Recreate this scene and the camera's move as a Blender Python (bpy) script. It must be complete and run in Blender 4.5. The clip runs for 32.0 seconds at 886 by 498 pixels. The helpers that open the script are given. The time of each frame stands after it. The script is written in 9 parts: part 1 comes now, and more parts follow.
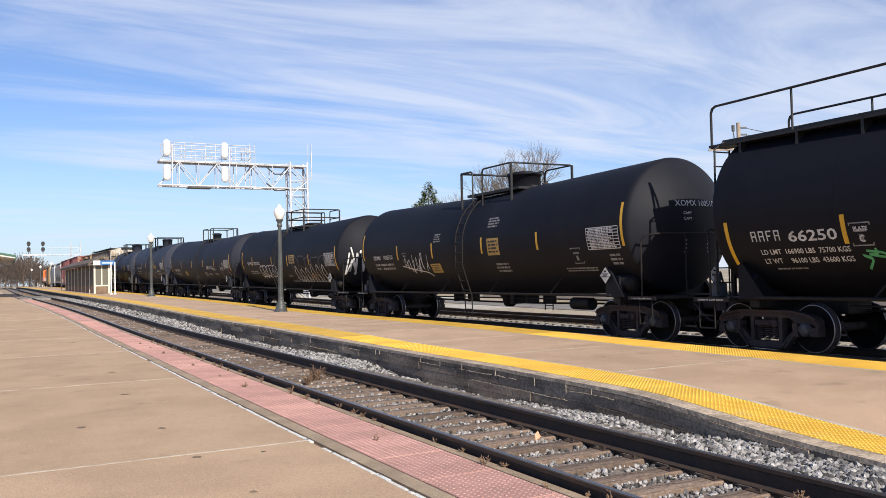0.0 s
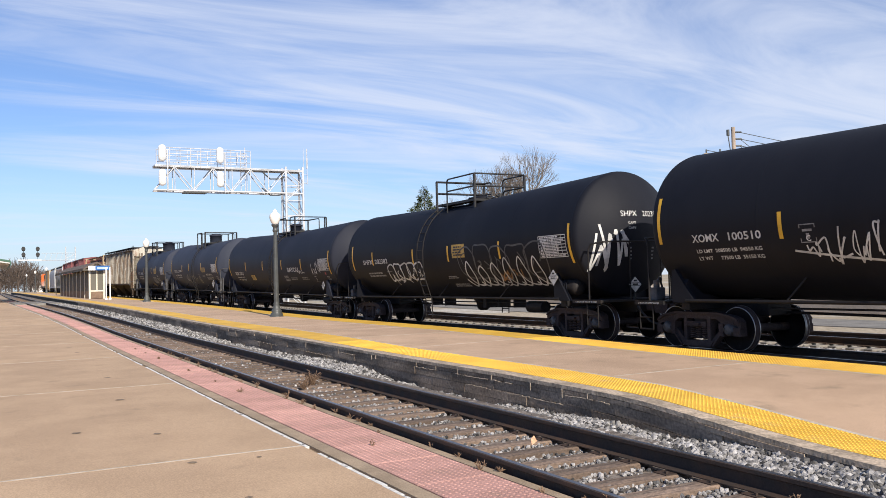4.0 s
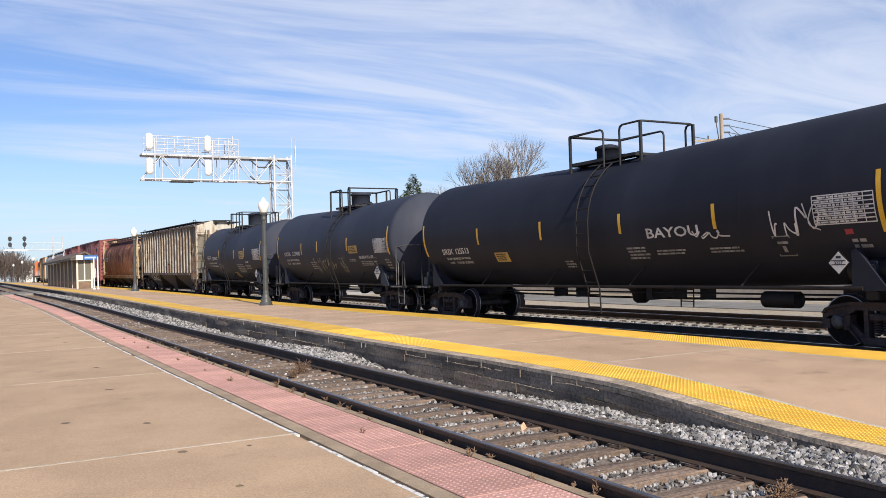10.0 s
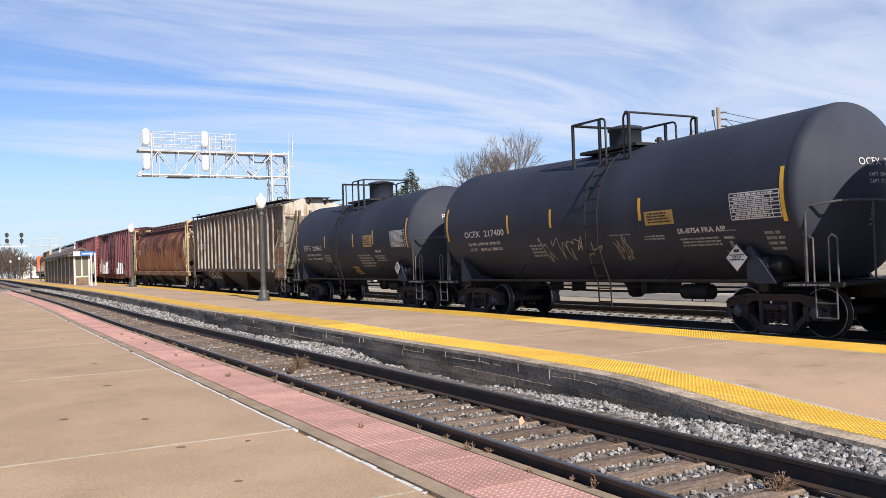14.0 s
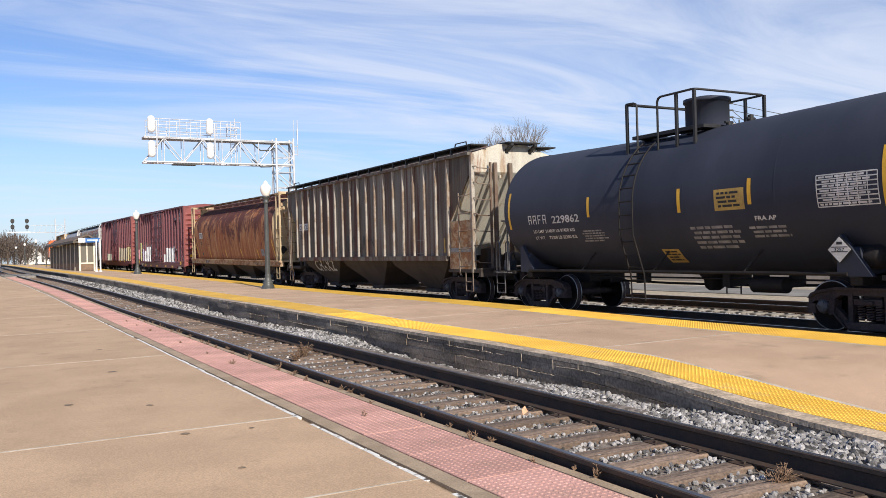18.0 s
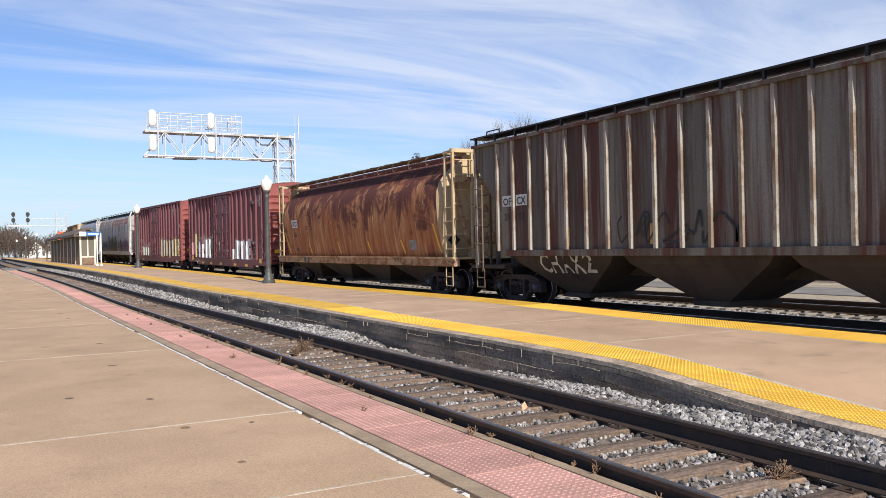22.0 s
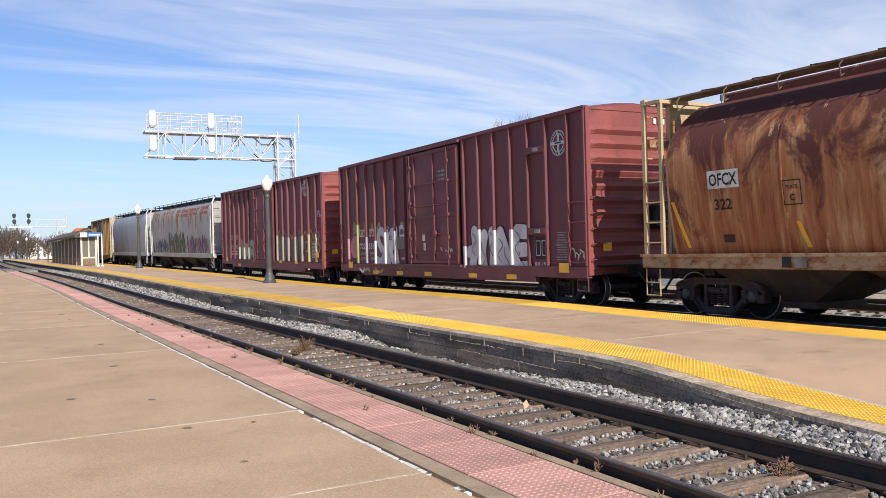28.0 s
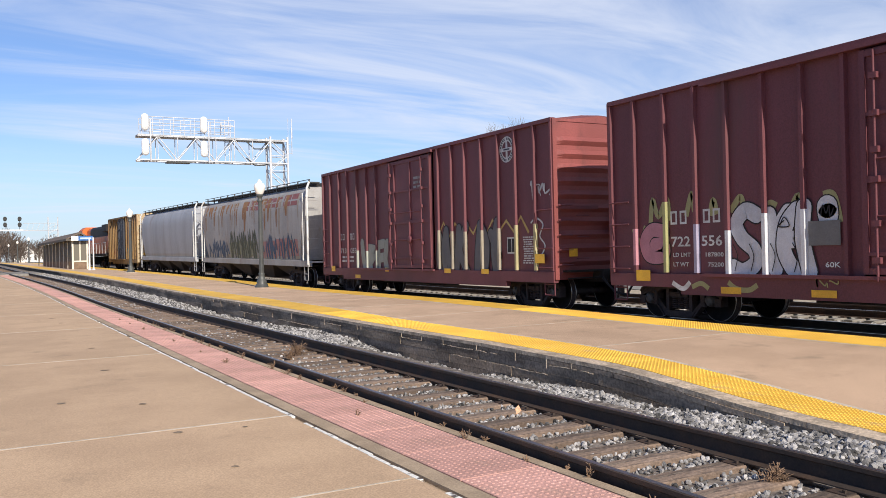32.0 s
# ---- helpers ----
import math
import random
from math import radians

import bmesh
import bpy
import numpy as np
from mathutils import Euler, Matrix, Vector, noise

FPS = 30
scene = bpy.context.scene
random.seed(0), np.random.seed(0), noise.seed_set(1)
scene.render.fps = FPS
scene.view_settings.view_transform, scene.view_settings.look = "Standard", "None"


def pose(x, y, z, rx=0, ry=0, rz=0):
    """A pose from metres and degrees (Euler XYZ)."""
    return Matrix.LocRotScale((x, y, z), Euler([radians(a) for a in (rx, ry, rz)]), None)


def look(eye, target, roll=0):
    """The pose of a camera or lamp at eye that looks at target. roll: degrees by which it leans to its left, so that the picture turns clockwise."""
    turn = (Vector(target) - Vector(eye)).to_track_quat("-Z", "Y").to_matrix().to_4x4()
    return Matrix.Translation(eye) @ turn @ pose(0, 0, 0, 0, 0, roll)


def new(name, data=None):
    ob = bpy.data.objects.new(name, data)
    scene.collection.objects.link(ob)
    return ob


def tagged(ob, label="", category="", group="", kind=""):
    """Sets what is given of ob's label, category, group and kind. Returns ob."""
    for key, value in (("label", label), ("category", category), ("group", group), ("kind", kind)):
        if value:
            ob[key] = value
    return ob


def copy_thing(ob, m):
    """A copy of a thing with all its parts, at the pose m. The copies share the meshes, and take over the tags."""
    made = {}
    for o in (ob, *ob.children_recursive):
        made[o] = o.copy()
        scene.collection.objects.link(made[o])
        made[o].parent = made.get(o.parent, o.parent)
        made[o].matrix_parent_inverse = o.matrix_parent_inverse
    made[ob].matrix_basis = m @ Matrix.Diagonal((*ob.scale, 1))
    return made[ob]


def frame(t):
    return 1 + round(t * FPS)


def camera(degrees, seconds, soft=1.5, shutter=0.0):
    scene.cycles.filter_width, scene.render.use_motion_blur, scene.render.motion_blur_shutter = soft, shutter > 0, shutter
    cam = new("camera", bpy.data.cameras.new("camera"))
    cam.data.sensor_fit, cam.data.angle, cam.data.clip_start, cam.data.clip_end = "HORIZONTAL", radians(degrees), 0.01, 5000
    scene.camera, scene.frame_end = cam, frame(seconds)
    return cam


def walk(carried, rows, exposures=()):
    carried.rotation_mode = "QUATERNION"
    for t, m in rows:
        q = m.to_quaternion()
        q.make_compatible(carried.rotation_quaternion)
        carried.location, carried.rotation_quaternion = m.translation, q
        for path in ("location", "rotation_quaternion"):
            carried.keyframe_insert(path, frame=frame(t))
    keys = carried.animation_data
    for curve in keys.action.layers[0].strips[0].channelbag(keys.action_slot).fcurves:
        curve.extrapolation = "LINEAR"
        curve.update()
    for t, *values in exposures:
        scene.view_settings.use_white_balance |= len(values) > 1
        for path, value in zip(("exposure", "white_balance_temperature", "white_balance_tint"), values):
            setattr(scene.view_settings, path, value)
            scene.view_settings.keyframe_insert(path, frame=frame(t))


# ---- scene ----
EYE = (0.0, 0.0, 1.632)
EXPOSURE = 0.12


def aim(yaw, pitch, roll):
    """The camera's pose on its spot: degrees right of the track, degrees up, lean."""
    a, p = radians(yaw), radians(pitch)
    way = Vector((math.sin(a) * math.cos(p), math.cos(a) * math.cos(p), math.sin(p)))
    return look(EYE, Vector(EYE) + way * 50, roll)


cam = camera(55.51, 32.0, soft=0.8)
walk(cam, [
    (0, aim(27.84, 1.80, -1.37)), (0.5, aim(27.81, 1.83, -1.37)), (1, aim(27.78, 1.86, -1.40)), (1.5, aim(27.79, 1.89, -1.40)),
    (2, aim(27.81, 1.92, -1.47)), (2.5, aim(27.89, 1.95, -1.46)), (3, aim(27.99, 2.00, -1.47)), (3.5, aim(28.06, 2.07, -1.48)),
    (5.5, aim(28.35, 2.12, -1.53)), (6, aim(28.36, 2.02, -1.58)), (6.5, aim(28.36, 1.90, -1.55)), (7, aim(28.36, 1.78, -1.58)),
    (7.5, aim(28.41, 1.68, -1.58)), (8, aim(28.51, 1.61, -1.62)), (8.5, aim(28.65, 1.54, -1.65)), (9, aim(28.75, 1.47, -1.67)),
    (9.5, aim(28.82, 1.36, -1.76)), (10, aim(28.84, 1.25, -1.78)), (10.5, aim(28.84, 1.20, -1.82)), (11, aim(28.83, 1.16, -1.86)),
    (11.5, aim(28.81, 1.16, -1.88)), (12, aim(28.82, 1.14, -1.95)), (12.5, aim(28.86, 1.09, -1.93)), (13, aim(28.91, 1.03, -1.92)),
    (13.5, aim(28.96, 0.96, -1.95)), (14, aim(28.99, 0.89, -1.99)), (14.5, aim(28.97, 0.81, -1.87)), (16.5, aim(28.58, 0.21, -1.62)),
    (17, aim(28.56, 0.14, -1.63)), (17.5, aim(28.57, 0.13, -1.60)), (18, aim(28.67, 0.17, -1.55)), (18.5, aim(28.74, 0.25, -1.49)),
    (19, aim(28.82, 0.30, -1.43)), (19.5, aim(28.82, 0.31, -1.32)), (20, aim(28.85, 0.29, -1.25)), (20.5, aim(28.85, 0.21, -1.24)),
    (21, aim(28.81, 0.09, -1.27)), (21.5, aim(28.74, -0.02, -1.25)), (22, aim(28.62, -0.14, -1.27)), (22.5, aim(28.53, -0.28, -1.22)),
    (23, aim(28.48, -0.44, -1.24)), (23.5, aim(28.46, -0.61, -1.28)), (24, aim(28.44, -0.71, -1.37)), (24.5, aim(28.44, -0.76, -1.43)),
    (25, aim(28.41, -0.79, -1.56)), (25.5, aim(28.41, -0.80, -1.65)), (27.5, aim(28.57, -0.32, -1.68)), (28, aim(28.56, -0.22, -1.60)),
    (28.5, aim(28.52, -0.15, -1.65)), (29, aim(28.53, -0.13, -1.58)), (29.5, aim(28.55, -0.09, -1.52)), (30, aim(28.62, -0.03, -1.48)),
    (30.5, aim(28.75, 0.07, -1.48)), (31, aim(28.85, 0.16, -1.42)), (31.5, aim(28.97, 0.19, -1.33)), (32, aim(29.07, 0.10, -1.39)),
], exposures=[(0, EXPOSURE), (32, EXPOSURE)])

# ---- daylight ----
SUN_EL, SUN_AZ = radians(31), radians(184.5)   # azimuth clockwise from +y
sun = new("sun", bpy.data.lights.new("sun", "SUN"))
sun.data.energy, sun.data.angle, sun.data.color = 5.5, radians(0.55), (1.0, 0.91, 0.79)
to_sun = Vector((math.sin(SUN_AZ) * math.cos(SUN_EL), math.cos(SUN_AZ) * math.cos(SUN_EL), math.sin(SUN_EL)))
sun.matrix_world = look(to_sun * 60, (0, 0, 0))

world = bpy.data.worlds.new("sky")
scene.world = world
world.use_nodes = True


def build_sky():
    nt = world.node_tree
    nt.nodes.clear()
    nd = lambda k: nt.nodes.new(k)
    ln = nt.links.new
    out, bg = nd("ShaderNodeOutputWorld"), nd("ShaderNodeBackground")
    sky = nd("ShaderNodeTexSky")
    sky.sky_type, sky.sun_disc = "NISHITA", False
    sky.sun_elevation, sky.sun_rotation = SUN_EL, SUN_AZ
    sky.air_density, sky.dust_density, sky.ozone_density = 1.0, 0.25, 2.5
    tc, sep = nd("ShaderNodeTexCoord"), nd("ShaderNodeSeparateXYZ")
    ln(tc.outputs["Generated"], sep.inputs[0])
    # thin streaks of cirrus on a plane high overhead
    zz = nd("ShaderNodeMath"); zz.operation = "MAXIMUM"; zz.inputs[1].default_value = 0.02
    ln(sep.outputs["Z"], zz.inputs[0])
    zo = nd("ShaderNodeMath"); zo.operation = "ADD"; zo.inputs[1].default_value = 0.10
    ln(zz.outputs[0], zo.inputs[0])
    comb = nd("ShaderNodeCombineXYZ")
    for ax in ("X", "Y"):
        dv = nd("ShaderNodeMath"); dv.operation = "DIVIDE"
        ln(sep.outputs[ax], dv.inputs[0]); ln(zo.outputs[0], dv.inputs[1]); ln(dv.outputs[0], comb.inputs[ax])
    mp = nd("ShaderNodeMapping")
    mp.inputs["Rotation"].default_value = (0, 0, radians(-6))
    mp.inputs["Location"].default_value = (3.1, 1.2, 0)
    mp.inputs["Scale"].default_value = (0.5, 1.7, 1)
    ln(comb.outputs[0], mp.inputs["Vector"])
    n1 = nd("ShaderNodeTexNoise")
    n1.inputs["Scale"].default_value, n1.inputs["Detail"].default_value = 0.9, 9
    n1.inputs["Roughness"].default_value, n1.inputs["Distortion"].default_value = 0.6, 1.3
    ln(mp.outputs[0], n1.inputs["Vector"])
    n2 = nd("ShaderNodeTexNoise")
    n2.inputs["Scale"].default_value, n2.inputs["Detail"].default_value = 0.33, 3
    ln(comb.outputs[0], n2.inputs["Vector"])
    mul = nd("ShaderNodeMath"); mul.operation = "MULTIPLY_ADD"
    mul.inputs[1].default_value, mul.inputs[2].default_value = 0.55, 0.0
    ln(n2.outputs["Fac"], mul.inputs[0])
    # the cirrus thickens eastward
    east = nd("ShaderNodeMath"); east.operation = "MULTIPLY_ADD"
    east.inputs[1].default_value, east.inputs[2].default_value = 0.34, -0.158
    ln(sep.outputs["X"], east.inputs[0]); ln(east.outputs[0], mul.inputs[2])
    add = nd("ShaderNodeMath"); add.operation = "ADD"
    ln(n1.outputs["Fac"], add.inputs[0]); ln(mul.outputs[0], add.inputs[1])
    ramp = nd("ShaderNodeMapRange")
    ramp.interpolation_type = "SMOOTHSTEP"
    ramp.inputs["From Min"].default_value, ramp.inputs["From Max"].default_value = 0.56, 1.02
    ramp.inputs["To Max"].default_value = 0.78
    ln(add.outputs[0], ramp.inputs["Value"])
    mix = nd("ShaderNodeMix"); mix.data_type = "RGBA"
    mix.inputs["B"].default_value = (7.4, 7.9, 9.2, 1)
    tint = nd("ShaderNodeMix"); tint.data_type, tint.blend_type = "RGBA", "MULTIPLY"
    tint.inputs["Factor"].default_value = 1.0
    tint.inputs["B"].default_value = (0.90, 0.98, 1.24, 1)
    ln(sky.outputs[0], tint.inputs["A"])
    # pale haze low over the land
    hz = nd("ShaderNodeMapRange"); hz.interpolation_type = "SMOOTHSTEP"
    hz.inputs["From Min"].default_value, hz.inputs["From Max"].default_value = 0.17, -0.03
    hz.inputs["To Min"].default_value, hz.inputs["To Max"].default_value = 0.0, 0.75
    ln(sep.outputs["Z"], hz.inputs["Value"])
    low = nd("ShaderNodeMix"); low.data_type = "RGBA"
    low.inputs["B"].default_value = (5.2, 6.7, 8.4, 1)
    ln(hz.outputs[0], low.inputs["Factor"]); ln(tint.outputs["Result"], low.inputs["A"])
    ln(ramp.outputs[0], mix.inputs["Factor"]); ln(low.outputs["Result"], mix.inputs["A"])
    ln(mix.outputs["Result"], bg.inputs["Color"])
    bg.inputs["Strength"].default_value = 0.098
    ln(bg.outputs[0], out.inputs[0])


build_sky()


# ---- materials ----
def surf(name, a, b, scale=2.0, rough=0.8, bump=0.0, metal=0.0, fine=40.0, stretch=(1, 1, 1), spots=None, contrast=(0.35, 0.65), vary=0.0, speck=0.25, spec=0.4):
    """A worn surface: two colours by a broad noise, a fine grain over it, spots=(colour, scale, from, to) for dirt or rust."""
    m = bpy.data.materials.new(name)
    m.use_nodes = True
    nt = m.node_tree
    nd, ln = nt.nodes.new, nt.links.new
    p = nt.nodes["Principled BSDF"]
    tc, mp = nd("ShaderNodeTexCoord"), nd("ShaderNodeMapping")
    mp.inputs["Scale"].default_value = stretch
    ln(tc.outputs["Object"], mp.inputs["Vector"])
    n1, n2 = nd("ShaderNodeTexNoise"), nd("ShaderNodeTexNoise")
    n1.inputs["Scale"].default_value, n1.inputs["Detail"].default_value, n1.inputs["Roughness"].default_value = scale, 6, 0.6
    n2.inputs["Scale"].default_value, n2.inputs["Detail"].default_value = fine, 3
    ln(mp.outputs[0], n1.inputs["Vector"]); ln(tc.outputs["Object"], n2.inputs["Vector"])
    r1 = nd("ShaderNodeMapRange"); r1.interpolation_type = "SMOOTHSTEP"
    r1.inputs["From Min"].default_value, r1.inputs["From Max"].default_value = contrast
    ln(n1.outputs["Fac"], r1.inputs["Value"])
    mix = nd("ShaderNodeMix"); mix.data_type = "RGBA"
    mix.inputs["A"].default_value, mix.inputs["B"].default_value = (*a, 1), (*b, 1)
    ln(r1.outputs[0], mix.inputs["Factor"])
    col = mix.outputs["Result"]
    if spots:
        c, sc, lo, hi = spots
        n3 = nd("ShaderNodeTexNoise")
        n3.inputs["Scale"].default_value, n3.inputs["Detail"].default_value, n3.inputs["Roughness"].default_value = sc, 8, 0.65
        ln(mp.outputs[0], n3.inputs["Vector"])
        r3 = nd("ShaderNodeMapRange"); r3.interpolation_type = "SMOOTHSTEP"
        r3.inputs["From Min"].default_value, r3.inputs["From Max"].default_value = lo, hi
        ln(n3.outputs["Fac"], r3.inputs["Value"])
        m3 = nd("ShaderNodeMix"); m3.data_type = "RGBA"
        m3.inputs["B"].default_value = (*c, 1)
        ln(r3.outputs[0], m3.inputs["Factor"]); ln(col, m3.inputs["A"])
        col = m3.outputs["Result"]
    if speck:
        hs = nd("ShaderNodeHueSaturation")
        r2 = nd("ShaderNodeMapRange")
        r2.inputs["From Min"].default_value, r2.inputs["From Max"].default_value = 0.3, 0.7
        r2.inputs["To Min"].default_value, r2.inputs["To Max"].default_value = 1 - speck, 1 + speck
        ln(n2.outputs["Fac"], r2.inputs["Value"]); ln(r2.outputs[0], hs.inputs["Value"]); ln(col, hs.inputs["Color"])
        col = hs.outputs[0]
    if vary:
        oi, rr, hv = nd("ShaderNodeObjectInfo"), nd("ShaderNodeMapRange"), nd("ShaderNodeHueSaturation")
        rr.inputs["To Min"].default_value, rr.inputs["To Max"].default_value = 1 - vary, 1 + vary
        ln(oi.outputs["Random"], rr.inputs["Value"]); ln(rr.outputs[0], hv.inputs["Value"]); ln(col, hv.inputs["Color"])
        col = hv.outputs[0]
    ln(col, p.inputs["Base Color"])
    p.inputs["Roughness"].default_value, p.inputs["Metallic"].default_value = rough, metal
    p.inputs["Specular IOR Level"].default_value = spec
    if bump:
        bp = nd("ShaderNodeBump")
        bp.inputs["Strength"].default_value, bp.inputs["Distance"].default_value = bump, 0.02
        ln(n2.outputs["Fac"], bp.inputs["Height"]); ln(bp.outputs[0], p.inputs["Normal"])
    return m


def plain(name, c, rough=0.5, metal=0.0):
    return surf(name, c, tuple(x * 0.86 for x in c), 3.0, rough, 0, metal, speck=0.08)


CONCRETE = surf("platform_concrete", (0.505, 0.352, 0.222), (0.435, 0.30, 0.188), 0.7, 0.9, 0.2, fine=70, spots=((0.33, 0.235, 0.15), 1.6, 0.56, 0.78), speck=0.20, vary=0.05)
ISLAND = surf("island_concrete", (0.54, 0.375, 0.252), (0.45, 0.31, 0.205), 0.6, 0.9, 0.15, fine=90, spots=((0.31, 0.225, 0.15), 1.4, 0.55, 0.76), speck=0.22, vary=0.06)
KERB = surf("kerb_concrete", (0.41, 0.31, 0.21), (0.30, 0.225, 0.15), 2.5, 0.92, 0.3, fine=60, speck=0.2)
SEAL = surf("joint_sealant", (0.58, 0.51, 0.41), (0.42, 0.35, 0.26), 4, 0.8, 0.2, speck=0.15)
WHITE_PAINT = surf("worn_white_paint", (0.78, 0.77, 0.72), (0.66, 0.63, 0.57), 8, 0.7, 0.2, fine=30, spots=((0.12, 0.10, 0.085), 5.0, 0.55, 0.62), speck=0.12)
PINK = surf("pink_paver", (0.56, 0.315, 0.265), (0.46, 0.26, 0.215), 1.6, 0.85, 0.2, fine=60, spots=((0.36, 0.25, 0.19), 2.4, 0.55, 0.75), speck=0.22, vary=0.12)
YELLOW = surf("yellow_tactile", (0.76, 0.465, 0.065), (0.66, 0.385, 0.05), 1.2, 0.65, 0.05, fine=60, spots=((0.50, 0.33, 0.12), 2.5, 0.55, 0.75), speck=0.08, vary=0.06)
WALL = surf("weathered_wall", (0.37, 0.288, 0.212), (0.17, 0.132, 0.098), 1.6, 0.92, 0.5, fine=25, stretch=(1, 0.5, 2.0), spots=((0.33, 0.28, 0.22), 3.0, 0.58, 0.70), speck=0.35, vary=0.18)
RAIL_SIDE = surf("rail_rust", (0.045, 0.034, 0.028), (0.075, 0.045, 0.03), 3, 0.75, 0.1, fine=50, speck=0.2)
RAIL_TOP = surf("rail_steel", (0.30, 0.30, 0.31), (0.22, 0.22, 0.23), 6, 0.3, 0, 0.9, speck=0.1)
TIE = surf("old_tie", (0.25, 0.178, 0.130), (0.120, 0.087, 0.066), 3.0, 0.92, 0.6, fine=30, stretch=(0.4, 4, 2), spots=((0.28, 0.23, 0.17), 2.2, 0.55, 0.75), speck=0.3, vary=0.3)
TIE_CONC = surf("concrete_tie", (0.26, 0.24, 0.21), (0.18, 0.165, 0.145), 3, 0.9, 0.2, speck=0.15)
STONE = surf("ballast_stone", (0.40, 0.375, 0.345), (0.20, 0.185, 0.17), 9, 0.9, 0.3, fine=45, contrast=(0.3, 0.7), spots=((0.62, 0.59, 0.55), 7, 0.60, 0.68), speck=0.2)
BALLAST = surf("ballast_bed", (0.25, 0.21, 0.175), (0.115, 0.094, 0.078), 9, 0.95, 1.0, fine=18, contrast=(0.42, 0.58), spots=((0.36, 0.335, 0.30), 14, 0.60, 0.66), speck=0.45)
GROUND = surf("dry_ground", (0.40, 0.33, 0.235), (0.30, 0.25, 0.165), 0.10, 0.95, 0.4, fine=6, spots=((0.46, 0.43, 0.37), 0.05, 0.52, 0.60), speck=0.3)
STEEL_DARK = surf("car_steel_dark", (0.013, 0.012, 0.0125), (0.022, 0.019, 0.018), 2.0, 0.65, 0.1, speck=0.3, spec=.25)
TRUCK = surf("truck_casting", (0.066, 0.050, 0.048), (0.040, 0.032, 0.033), 2.0, 0.8, 0.3, fine=30, spots=((0.10, 0.068, 0.05), 3.0, 0.58, 0.78), speck=0.25, spec=.2)
WHEEL = surf("wheel_face", (0.013, 0.011, 0.0115), (0.008, 0.0075, 0.008), 3.0, 0.75, 0.1, spots=((0.03, 0.022, 0.019), 4, 0.58, 0.78), speck=0.2, spec=.15)
TREAD = surf("wheel_tread", (0.50, 0.50, 0.51), (0.36, 0.36, 0.37), 5, 0.35, 0, 0.95, speck=0.05)
BLACK = surf("black_iron", (0.014, 0.014, 0.015), (0.024, 0.023, 0.023), 3, 0.55, 0, speck=0.15)
GRIP = surf("grey_handrail", (0.11, 0.11, 0.115), (0.065, 0.062, 0.06), 4, 0.55, 0, speck=0.15)
LETTER = surf("letter_white", (0.66, 0.66, 0.64), (0.50, 0.50, 0.48), 3, 0.6, 0, speck=0.1, spots=((0.28, 0.28, 0.27), 6, 0.58, 0.72))
LETTER_DIM = surf("letter_grey", (0.30, 0.30, 0.30), (0.17, 0.17, 0.17), 5, 0.65, 0, speck=0.2)
REFLECT = surf("yellow_reflector", (0.80, 0.47, 0.035), (0.68, 0.38, 0.03), 3, 0.4, 0, speck=0.08)
PANEL_YELLOW = surf("faded_yellow_panel", (0.50, 0.33, 0.085), (0.37, 0.24, 0.07), 4, 0.6, 0, speck=0.12)
DARK_PAINT = plain("dark_lettering", (0.02, 0.02, 0.022), 0.5)
LAMP_IRON = surf("lamp_post_paint", (0.075, 0.08, 0.078), (0.055, 0.058, 0.056), 3, 0.45, 0.05, speck=0.1)
GLOBE = surf("lamp_globe", (0.86, 0.82, 0.76), (0.80, 0.76, 0.70), 2, 0.35, 0, speck=0.02)
GALV = surf("galvanised_steel", (0.62, 0.63, 0.65), (0.48, 0.49, 0.51), 2.0, 0.5, 0.05, 0.2, speck=0.1)
SIGNAL_WHITE = plain("signal_white", (0.66, 0.66, 0.66), 0.5)


def glass_dark(name, c):
    return surf(name, c, c, 1, 0.08, 0, 0, speck=0.0, spec=0.6)


